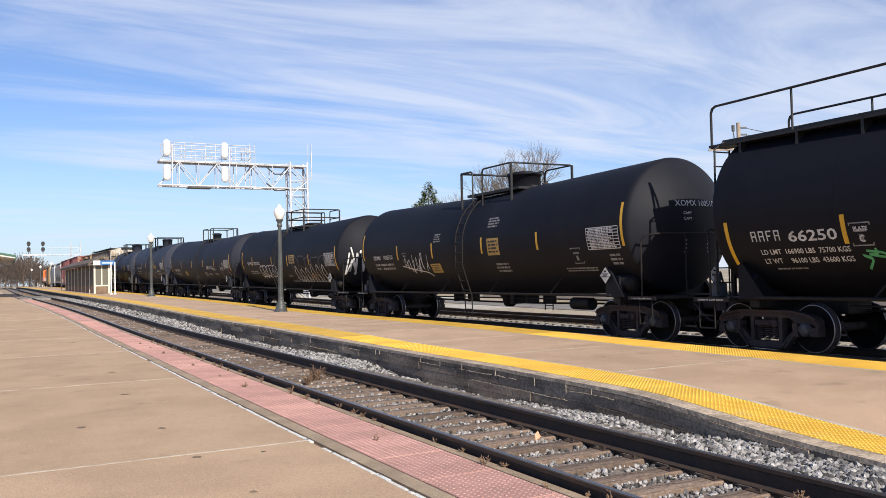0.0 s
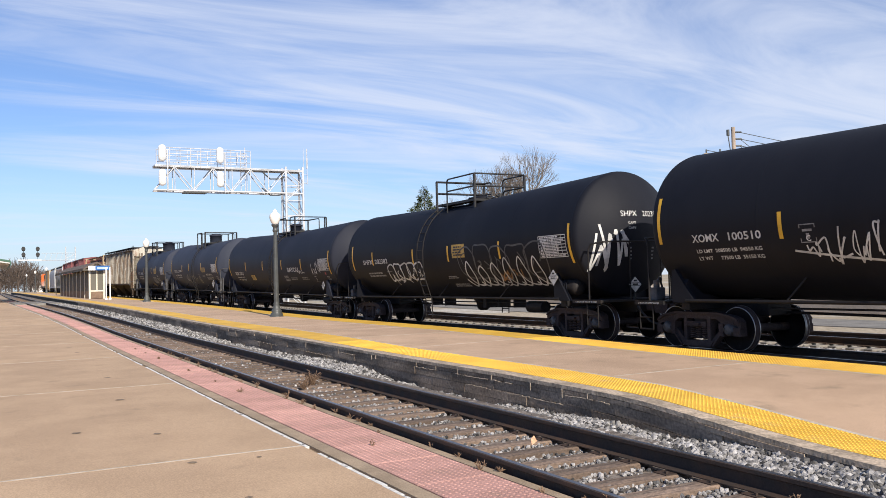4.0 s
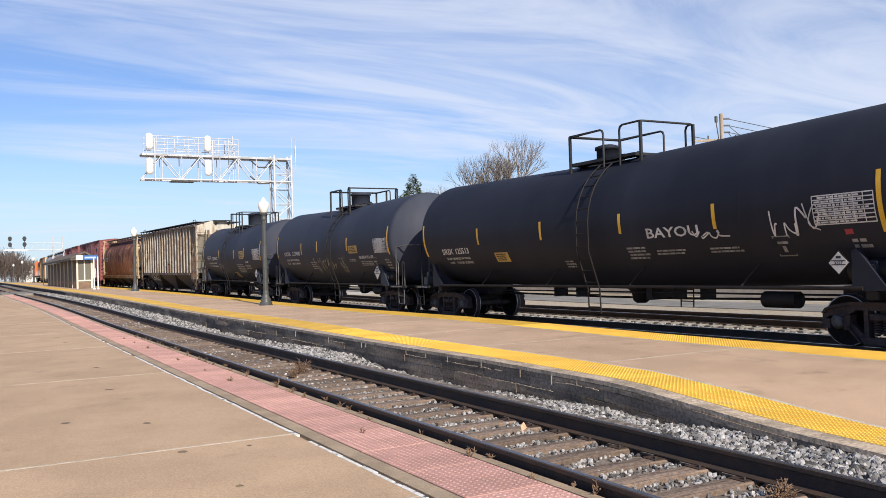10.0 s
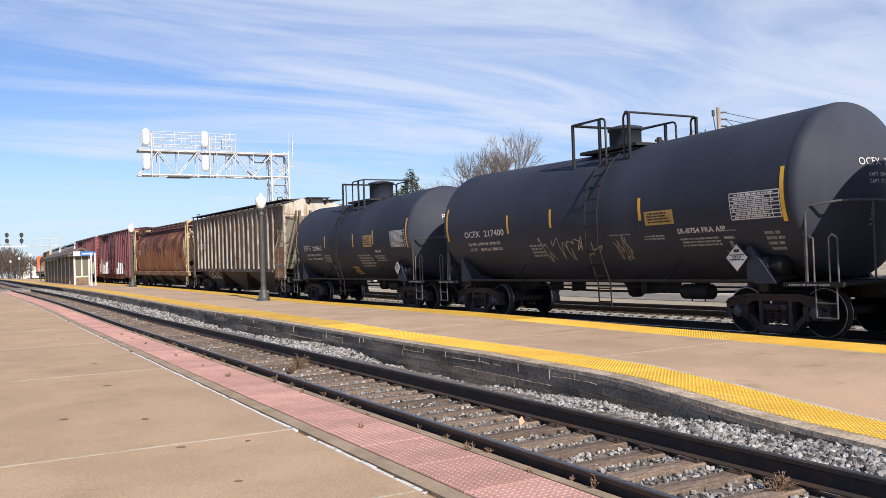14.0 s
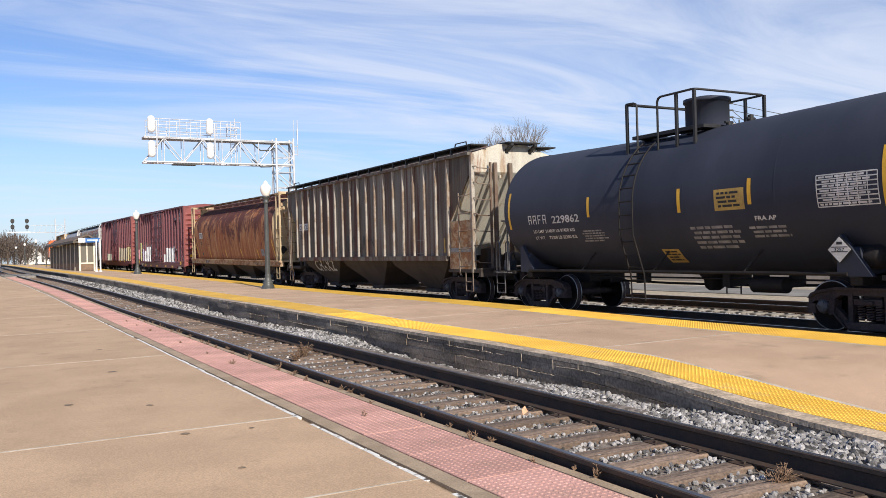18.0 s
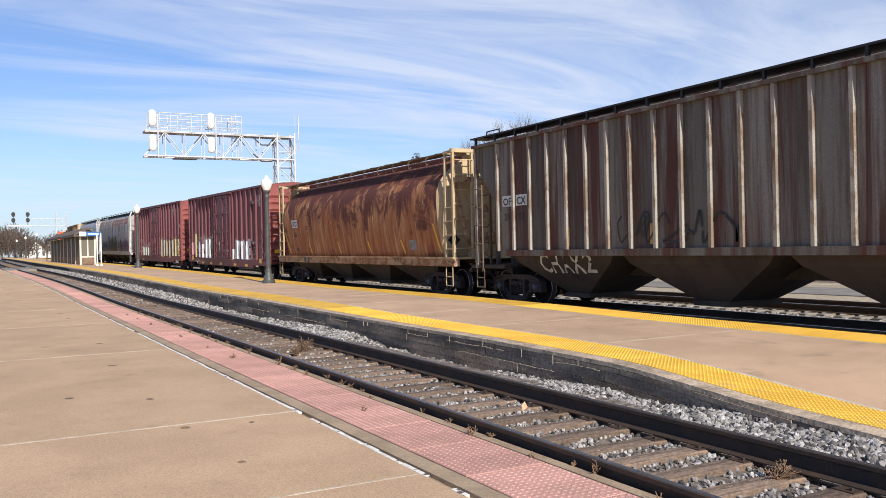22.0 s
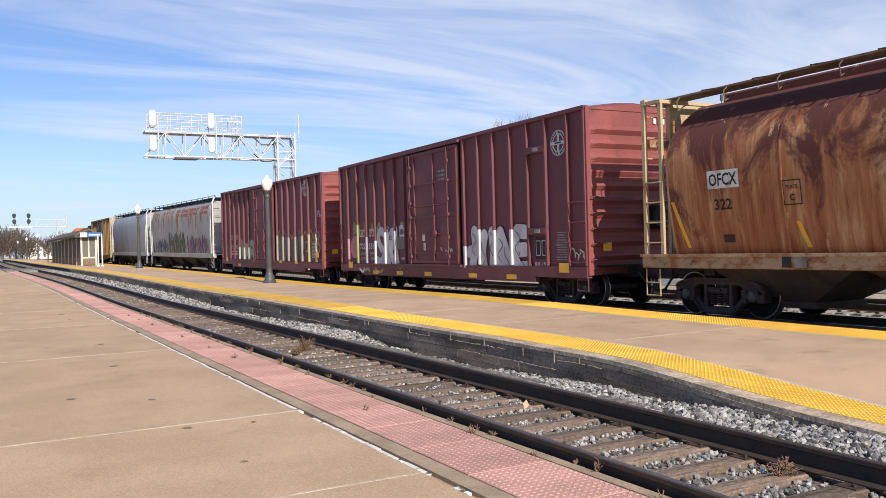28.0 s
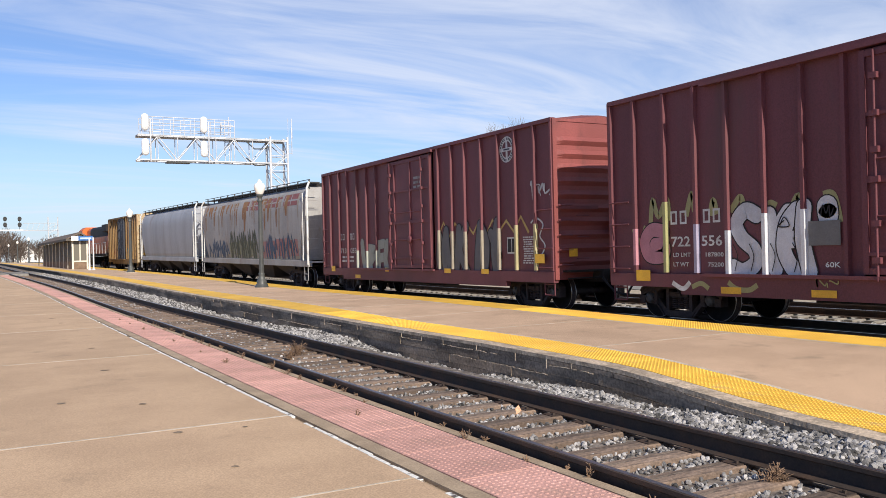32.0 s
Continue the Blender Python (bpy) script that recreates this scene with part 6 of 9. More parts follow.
    ob = part("stencil_ground", g, LETTER, car, "pale patch for the stencil")
    g = G()
    write(g, flat_skin(W + .012), "OF", 6.98, 2.76, .28, .42)
    write(g, flat_skin(W + .012), "CX", 6.30, 2.76, .28, .44)
    write(g, flat_skin(W + .012), "21", 6.92, 2.34, .26, None)
    write(g, flat_skin(W + .012), "22", 6.22, 2.34, .26, None)
    part("stencil", g, DARK_PAINT, car, "dark stencilled figures")
    g = G()
    chute = lambda y, z, o: (-1.30 - (z - 1.15) * .34 - o if z > 1.15 else -.72 - (z - .34) * .716 - o, y, z)
    l = G()
    fat_word(g, l, chute, "CHAM2", 5.6, 3.3, .86, 1.42, 61, .035, 0, tilt=.15, body=.012)
    part("spray_fill", g, SPRAY_WHITE, car, "white graffiti letters on the chute")
    part("spray_outline", l, OUTLINE, car, "black graffiti outlines")
    g = G()
    tag(g, skin, 2.2, -1.6, 1.6, 2.3, 63, .05, n=7)
    part("spray_tag", g, DARK_PAINT, car, "dark looping scrawl")
    g = G()
    for d0, d1, e0, e1 in ((-.26, .26, 0, .02), (-.26, .26, .44, .46), (-.26, -.24, 0, .46), (.24, .26, 0, .46), (-.01, .01, 0, .46)):
        quad(g, skin, -5.11 + d1, -5.11 + d0, 1.58 + e0, 1.58 + e1, nz=1)
    quad(g, skin, -4.90, -5.33, 1.42, 1.5, nz=1)
    part("stencil_box", g, LETTER_DIM, car)
    for y in (4.0, 1.0, -6.8):
        g = G()
        quad(g, skin, y + .05, y - .05, 1.6, 2.05, nz=1)
        part("reflector", g, PANEL_YELLOW, car, "dull yellow reflective strip")


def round_hopper():
    """Rust-covered hopper with bulging sides on a straight sill."""
    car = thing("covered_hopper", "round-sided covered hopper almost wholly rusted orange-brown", "hopper car", group="freight cars of the train")
    TRAIN["hop_h"] = (car, 126.1)
    half, far, z0, z1 = 7.60, 7.90, 1.28, 4.50

    def ring(k=1.0, n=13):
        pts = []
        for i in range(n):
            t = i / (n - 1)
            z = z0 + (z1 - z0) * t
            x = 1.30 + .25 * math.sin(min(1, t / .62) * math.pi / 2) if t < .62 else 1.55 - .98 * ((t - .62) / .38) ** 2.1
            pts.append((x * k, z))
        return pts
    rp = ring()

    def skin(y, z, off):
        for (xa, za), (xb, zb) in zip(rp, rp[1:]):
            if za <= z <= zb:
                return (-(xa + (xb - xa) * (z - za) / (zb - za)) - off, y, z)
        return (-rp[0][0] - off, y, z)
    g = G()
    loops = [[(-x, y, z) for x, z in rp] + [(x, y, z) for x, z in rp[::-1]] for y in [-half + (half + far) * k / 12 for k in range(13)]]
    g.loft(loops, True, False)
    shell = part("shell", g, RUST, car, "bulging rusted steel shell")
    for s in (-1, 1):
        e = G()
        tip = half if s < 0 else far
        lp = [(-x, s * tip, z) for x, z in rp] + [(x, s * tip, z) for x, z in rp[::-1]]
        loops = [lp]
        for k, d in ((.985, .06), (.95, .14), (.86, .22), (.70, .27), (.4, .30)):
            zm = (z0 + z1) / 2 - .1
            loops.append([(-x * k, s * (tip + d), zm + (z - zm) * k) for x, z in rp] + [(x * k, s * (tip + d), zm + (z - zm) * k) for x, z in rp[::-1]])
        e.loft(loops, True)
        part("end_wall", e, CREAM, car, "cream end wall with peeling paint")
    for k in (-.66, -.33, 0, .33, .66):
        y = half * k
        w = G()
        w.loft([[(-x - o, y + d, z) for x, z in rp] for d, o in ((-.035, .001), (-.012, .010), (.012, .010), (.035, .001))], True, False, closed=False)
        part("weld_seam", w, RUST, shell)
    for s in (-1, 1):
        sl = G()
        x0, x1 = sorted((s * 1.56, s * 1.36))
        sl.box(x0, -8.75, 1.02, x1, 8.75, 1.30, .015)
        sl.box(min(s * 1.62, s * 1.5), -8.75, 1.26, max(s * 1.62, s * 1.5), 8.75, 1.32)
        part("side_sill", sl, RUST_SILL, car, "rusty channel side sill")
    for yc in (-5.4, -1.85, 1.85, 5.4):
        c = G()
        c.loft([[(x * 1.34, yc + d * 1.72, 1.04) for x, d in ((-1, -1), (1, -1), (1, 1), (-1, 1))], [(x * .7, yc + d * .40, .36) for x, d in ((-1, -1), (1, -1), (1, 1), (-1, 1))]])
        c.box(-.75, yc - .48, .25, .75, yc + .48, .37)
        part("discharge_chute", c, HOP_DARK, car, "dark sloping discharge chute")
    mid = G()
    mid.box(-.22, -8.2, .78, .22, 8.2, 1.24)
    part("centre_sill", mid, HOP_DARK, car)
    wk = G()
    for x in (-.98, .98):
        wk.box(x - .26, -8.5, z1 + .16, x + .26, 8.5, z1 + .20)
    for k in range(13):
        y = -7.8 + 15.6 * k / 12
        for s in (-1, 1):
            wk.tube([(s * 1.22, y, z1 + .17), (s * 1.33, y, z1 + .08), (s * 1.30, y, z1 - .12), (s * 1.05, y, z1 + .02)], .012, 6)
            wk.tube([(s * 1.22, y, z1 + .18), (s * 1.36, y + .55, z1 + .18), (s * 1.22, y + .6, z1 + .18)], .010, 5)
    part("roof_walk", wk, GRIME_SHADE, car, "rusty roof walk on hooped brackets")
    ht = G()
    ht.box(-.4, -7.4, z1 - .02, .4, 7.4, z1 + .22, .04)
    part("hatch", ht, RUST, car, "continuous roof hatch")
    for s in (-1, 1):
        p = G()
        p.box(-1.55, s * 8.62 - .07, z1 + .10, 1.55, s * 8.62 + .07, z1 + .22)
        p.box(-1.55, s * 8.13 - .05, z1 + .08, 1.55, s * 8.13 + .05, z1 + .16)
        for x in (-1.5, 1.5):
            p.box(x - .045, min(s * 8.185, s * 8.545), z1 + .09, x + .045, max(s * 8.185, s * 8.545), z1 + .17)
        p.box(-1.55, min(s * 7.6, s * 8.70), 1.24, 1.55, max(s * 7.6, s * 8.70), 1.31)
        frame_ob = part("end_frame", p, CREAM, car, "cream-painted end frame")
        for x, y, w in ((-1.5, 8.64, .04), (1.5, 8.64, .04), (-1.5, 8.13, .032), (1.5, 8.13, .032), (-.80, 8.62, .032), (.80, 8.62, .032)):
            part("post", G().box(x - w, s * y - .045, 1.312, x + w, s * y + .045, z1 + (.098 if y > 8.3 else .078)), CREAM, frame_ob)
        part("cross_beam", G().box(-1.46, s * 8.60 - .05, 3.68, 1.46, s * 8.60 + .05, 3.84), RUST_SILL, frame_ob, "rusty cross beam")
        part("top_sheet", G().box(-1.0, s * 8.38 - .02, 3.76, 1.0, s * 8.38 + .02, z1 + .06), CREAM, frame_ob, "cream upper end sheet")
        for x0, x1, y0, y1, zt in ((-1.20, -.78, 8.02, 8.46, 4.2), (1.20, .78, 8.02, 8.46, 4.2), (-.10, -.34, 8.10, 8.52, 3.0), (.10, .34, 8.10, 8.52, 3.0)):
            w = .07 if zt > 4 else .13
            br = G().loft([[(x0 - w * .6, s * y0, zt), (x0 + w * .6, s * y0, zt), (x0 + w * .6, s * (y0 + .06), zt), (x0 - w * .6, s * (y0 + .06), zt)], [(x1 - w, s * y1, 1.3), (x1 + w, s * y1, 1.3), (x1 + w, s * (y1 + .06), 1.3), (x1 - w, s * (y1 + .06), 1.3)]])
            part("brace", br, RUST_SILL, frame_ob, "rusty diagonal brace")
        rungs(car, CREAM, -1.5, -.80, s * 8.69, s * 8.69, 1.35, z1 + .1, 7, False)
        rungs(car, CREAM, -1.53, -1.53, s * 8.64, s * 8.13, 1.35, 3.1, 4, False)
        steps_under(car, CREAM, -1.55, s * 8.62, s)
        # thin dark oval, coloured as the shaded inside of an opening
        ov = G().add([(-.30 + .16 * math.cos(6.2832 * k / 20), s * 8.02, 1.95 + .42 * math.sin(6.2832 * k / 20)) for k in range(20)] + [(-.30 + .16 * math.cos(6.2832 * k / 20), s * 8.05, 1.95 + .42 * math.sin(6.2832 * k / 20)) for k in range(20)], [tuple(range(20)), tuple(range(39, 19, -1))] + [(k, (k + 1) % 20, 20 + (k + 1) % 20, 20 + k) for k in range(20)])
        part("dark_opening", ov, HOP_DARK, car, "dark oval sheet standing in for an opening")
        d = G()
        d.cyl((.6, s * 8.35, 1.9), (-.1, s * 8.35, 1.9), .20, 12)
        part("brake_gear", d, RUST_SILL, car)
        b = G()
        b.prism([(-1.36, 1.86), (-1.13, 2.09), (-.90, 1.86), (-1.13, 1.63)], "y", s * 7.99, s * 8.005)
        part("placard_holder", b, OUTLINE, car, "black diamond placard board")
    sills(car, 7.03, 8.9, STEEL_DARK)
    g = G()
    quad(g, skin, 6.80, 6.00, 2.62, 2.98)
    patch = part("stencil_ground", g, LETTER, car, "pale paint patch")
    g = G()
    write(g, skin, "OFCX", 6.76, 2.68, .34, .72, off=.010)
    write(g, skin, "322", 6.68, 2.20, .30, .46, off=.008)
    write(g, skin, "PLATE", 4.93, 2.50, .09, .26, off=.008)
    write(g, skin, "C", 4.86, 2.28, .17, None, off=.008)
    part("stencil", g, OUTLINE, car, "dark stencilled figures")
    g = G()
    for d0, d1, e0, e1 in ((-.2, .2, 0, .02), (-.2, .2, .44, .46), (-.2, -.18, 0, .46), (.18, .2, 0, .46)):
        quad(g, skin, 4.80 + d1, 4.80 + d0, 2.2 + e0, 2.2 + e1, off=.008, nz=1)
    part("stencil_box", g, OUTLINE, car)
    for y, z, h, dy in ((7.66, 1.93, .98, -.32), (4.65, 1.66, .48, -.18), (1.2, 1.66, .48, -.18), (-1.9, 1.66, .48, -.18), (-4.8, 1.66, .48, -.18), (-7.40, 1.93, .95, -.3)):
        g = G()
        v = []
        for j in range(6):
            t = j / 5
            yy, zz = y - dy * (t - .5), z - h / 2 + h * t
            v += [skin(yy + .05, zz, .008), skin(yy - .05, zz, .008)]
        g.add(v, [(2 * j, 2 * j + 1, 2 * j + 3, 2 * j + 2) for j in range(5)])
        part("reflector", g, REFLECT, car, "yellow reflective strip")
    for y, z, w, h, mt in ((6.4, 1.62, .28, .16, DARK_PAINT), (-5.6, 1.72, .5, .34, LETTER_DIM), (4.9, 1.16, .2, .2, DARK_PAINT), (4.6, 1.16, .26, .2, LETTER_DIM)):
        g = G()
        f = skin if z > 1.3 else flat_skin(1.57)
        quad(g, f, y + w / 2, y - w / 2, z - h / 2, z + h / 2, off=.007, nz=1)
        part("small_plate", g, mt, car)


def box_car(key, place, label, half, a, mat, end_mat, posts, door=(1.75, -1.85), eave=4.92, roof_mat=None, door_mat=None):
    car = thing("box_car", label, "box car", group="freight cars of the train")
    TRAIN[key] = (car, place)
    W, z0 = 1.50, .86
    for s in (-1, 1):
        for ya, yb in ((-half, door[1]), (door[0], half)):
            x0, x1 = sorted((s * W, s * (W - .05)))
            part("side_wall", G().box(x0, ya, z0, x1, yb, eave), mat, car, "painted steel side sheets")
        for y in list(posts) + [-half + .05, half - .05]:
            p = G()
            p.prism([(s * W, y - .050), (s * (W + .09), y - .036), (s * (W + .09), y + .036), (s * W, y + .050)], "z", z0 + .18, eave - .06)
            part("side_post", p, mat, car, "hat-section side post")
        x0, x1 = sorted((s * (W - .06), s * (W + .09)))
        part("top_rail", G().box(x0, -half, eave - .07, x1, half, eave + .03), mat, car)
        part("side_sill", G().box(x0, -half, z0 - .12, x1, half, z0 + .16), mat, car)
        part("sill_skirt", G().box(x0, -half + 2.2, z0 - .26, x1, half - 2.2, z0 - .12), mat, car)
        dm = door_mat or mat
        d = G()
        x0, x1 = sorted((s * (W + .02), s * (W + .085)))
        d.box(x0, door[1] + .05, z0 + .2, x1, door[0] - .05, eave - .16)
        dob = part("door", d, dm, car, "sliding plug door with lock rods")
        fr = G()
        x2, x3 = sorted((s * (W + .085), s * (W + .125)))
        for z, w in ((eave - .24, .05), (3.69, .03), (2.62, .055), (1.40, .03), (z0 + .26, .05)):
            fr.box(x2, door[1] + .07, z - w, x3, door[0] - .07, z + w)
        for y, w in ((door[0] - .12, .05), (door[0] - .60, .025), ((door[0] + door[1]) / 2 - .15, .03), (door[1] + .12, .05)):
            fr.box(min(x2, x3 - .045 if s > 0 else x2 - .005), y - w, z0 + .22, x3 if s < 0 else x3 + .005, y + w, eave - .18)
        part("door_frame", fr, dm, dob)
        rod = G()
        xr = s * (W + .155)
        for y in (door[0] - .34, door[1] + .62):
            rod.tube([(xr, y, z0 + .1), (xr, y, eave - .2)], .022, 6)
            for z in (1.3, 1.9, 2.62, 3.1, 3.69, 4.3):
                rod.box(xr - .035, y - .07, z - .05, xr + .035, y + .07, z + .05)
        rod.tube([(xr, door[1] + 1.5, 1.5), (xr, door[1] + 1.5, 2.62)], .022, 6)
        rod.turn([(xr - .03, .02), (xr - .03, .13), (xr + .02, .13), (xr + .02, .02)], "x", (0, door[1] + 1.5, 2.02), 14)
        for z in (2.02, 2.95):
            rod.tube([(xr, door[1] + .62, z), (xr, door[0] - .34, z)], .014, 5)
        part("lock_rod", rod, dm, dob)
        x4, x5 = sorted((s * (W + .02), s * (W + .17)))
        for za, zb in ((z0 + .12, z0 + .18), (eave - .13, eave - .05)):
            part("door_track", G().box(x4, door[1] - .1, za, x5, door[0] + 3.4, zb), mat, car)
    rf = G()
    rf.prism([(-W - .05, eave), (-.6, eave + .13), (0, eave + .16), (.6, eave + .13), (W + .05, eave), (W, eave - .05), (-W, eave - .05)], "y", -half, half)
    for k in range(15):
        y = -half + .3 + (2 * half - .6) * k / 14
        rf.prism([(-W, eave + .01), (0, eave + .185), (W, eave + .01)], "y", y - .06, y + .06)
    part("roof", rf, roof_mat or mat, car, "shallow ribbed steel roof")
    for s in (-1, 1):
        e = G()
        n, loops = 0, []
        zz, top = z0 - .05, eave + .02
        cor = 12
        for k in range(cor * 6 + 1):
            t = k / (cor * 6)
            z = zz + (top - zz) * t
            ph = (t * cor) % 1
            d = .085 * max(0, math.sin(ph * math.pi * 2 - .5)) if .03 < t < .9 else 0
            loops.append([(-W + .05, s * (half + .01 + d * .2), z), (-W + .28, s * (half + .01 + d), z), (W - .28, s * (half + .01 + d), z), (W - .05, s * (half + .01 + d * .2), z)])
        v = [p for lp in loops for p in lp]
        e.add(v, [(i * 4 + j, i * 4 + j + 1, i * 4 + j + 5, i * 4 + j + 4) for i in range(len(loops) - 1) for j in range(3)])
        for x in (-W, W):
            e.box(x - .06, min(s * (half - .05), s * (half + .05)), z0 - .05, x + .06, max(s * (half - .05), s * (half + .05)), eave)
        e.prism([(-W, eave - .06), (0, eave + .14), (W, eave - .06)], "y", s * half, s * (half + .03))
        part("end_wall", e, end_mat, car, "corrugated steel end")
        rungs(car, mat, -1.50, -1.05, s * (half + .13), s * (half + .13), 1.0, 2.9, 5, False)
        rungs(car, mat, -1.60, -1.60, s * half, s * (half - .66), .88, 2.86, 4, False)
        steps_under(car, mat, -1.52, s * (half - .05), s)
        fl = G()
        fl.box(-1.3, min(s * half, s * (half + .3)), 1.0, 1.3, max(s * half, s * (half + .3)), 1.05)
        fl.tube([(-1.4, s * (half + .35), .85), (1.4, s * (half + .35), .85)], .02, 6)
        part("end_floor", fl, STEEL_DARK, car)
        gt = G()
        for z in (1.35, 1.9, 2.45):
            gt.tube([(-.55, s * (half + .16), z), (-.95, s * (half + .16), z)], .014, 5)
        gt.box(-1.40, min(s * (half + .10), s * (half + .13)), 2.62, -.2, max(s * (half + .10), s * (half + .13)), 2.70)
        part("end_grab", gt, mat, car)
        if s < 0:
            ep = G()
            for k, x in enumerate((.62, .76, .90, 1.08, 1.20, 1.32)):
                ep.box(x, -half - .045, 4.58, x + .085, -half - .04, 4.74)
            part("end_print", ep, LETTER, car, "row of white letter-sized marks")
            yq = G().box(-1.18, -half - .14, 1.40, -.92, -half - .13, 1.60)
            part("reflector", yq, REFLECT, car, "yellow reflective patch")
            b = G()
            b.turn([(-half - .32, .26), (-half - .30, .29), (-half - .27, .26)], "y", (.55, 0, 2.2), 20)
            b.box(.35, -half - .28, 1.9, .75, -half - .08, 2.5)
            part("brake_wheel", b, STEEL_DARK, car)
    un = G()
    un.box(-.25, -half + 1, .72, .25, half - 1, .98)
    un.cyl((-.9, -1.2, .66), (-.9, -.2, .66), .18, 12)
    un.tube([(.5, -a + 1, .62), (.5, a - 1, .62)], .03, 6)
    un.tube([(-1.2, -2.6, .55), (-1.2, 2.9, .55)], .02, 6)
    part("underframe", un, STEEL_DARK, car, "underframe with brake cylinder")
    sills(car, a, half + .42, STEEL_DARK)
    return car, flat_skin(W + .004)


def emblem(car, skin, y, z, r):
    """Round white railway emblem: ring and cross, no lettering."""
    g, d = G(), G()
    n = 32
    v = [skin(y + q * math.cos(6.2832 * k / n), z + q * math.sin(6.2832 * k / n), .006) for k in range(n) for q in (r * .64, r)]
    g.add(v, [(2 * k, 2 * k + 1, (2 * k + 3) % (2 * n), (2 * k + 2) % (2 * n)) for k in range(n)])
    for hy, hz in ((.13, .64), (.64, .13)):
        quad(g, skin, y + r * hy, y - r * hy, z - r * hz, z + r * hz, off=.007 if hy < .2 else .0085, nz=1)
    for k in range(26):
        if k % 13 in (0, 6):
            continue
        t = 6.2832 * k / 26
        c, s = math.cos(t), math.sin(t)
        d.add([skin(y + q * c - w * s, z + q * s + w * c, .011) for q, w in ((r * .73, -.024), (r * .92, -.024), (r * .92, .024), (r * .73, .024))], [(0, 1, 2, 3)])
    quad(d, skin, y + r * .42, y - r * .42, z - r * .05, z + r * .06, off=.011, nz=1)
    part("emblem_print", d, SLATE, car)
    part("emblem", g, LETTER, car, "round white railway emblem")


def yellow_squares(car, skin, rows):
    for y, z, w, h in rows:
        g = G()
        quad(g, skin, y + w / 2, y - w / 2, z - h / 2, z + h / 2, off=.098, nz=1)
        part("reflector", g, REFLECT, car, "yellow reflective patch")


PINK_SPRAY = plain("pink_spray", (.48, .22, .26), .6)
OLIVE = plain("olive_spray", (.34, .33, .15), .6)


def sprayed_posts(car, posts, zones):
    """Spray paint that runs on over the side posts inside each zone (y0, y1, foot, top, paint)."""
    for y0, y1, foot, top, paint in zones:
        for y in posts:
            if y1 < y < y0:
                g = G().prism([(-1.503, y - .054), (-1.593, y - .039), (-1.593, y + .039), (-1.503, y + .054)], "z", foot, top - .12 * abs(math.sin(y * 3)))
                part("sprayed_post", g, paint, car)


def fat_letters(car, skin, letters, place, w, edge, paint, rim, label):
    """Sprayed letters of swollen strokes; place turns drawn points (u, v) into (y, z) on the side."""
    for k, strokes in enumerate(letters):
        f, l = G(), G()
        for j, path in enumerate(strokes):
            P = curve_pts([place(*p) for p in path], 7)
            for g, ww, o in ((l, w + 2 * edge, .005 + .004 * k + .0003 * j), (f, w, .0075 + .004 * k + .0003 * j)):
                ribbon(g, skin, P, ww, off=o)
                for q in (P[0], P[-1]):
                    g.add([skin(q[0] + ww / 2 * math.cos(6.2832 * i / 14), q[1] + ww / 2 * math.sin(6.2832 * i / 14), o + .0001) for i in range(14)], [tuple(range(14))])
        ob = part("spray_letter", f, paint, car, label)
        part("spray_outline", l, rim, ob, "dark sprayed outline")


I_POSTS = (7.21, 6.28, 5.41, 4.59, 3.71, 2.86, 2.02, -2.10, -2.94, -3.78, -4.67, -5.52, -6.36, -7.29)
J_POSTS = (7.25, 6.30, 5.45, 4.49, 3.60, 2.73, -2.01, -2.86, -3.65, -4.59, -5.50, -6.36, -7.26)


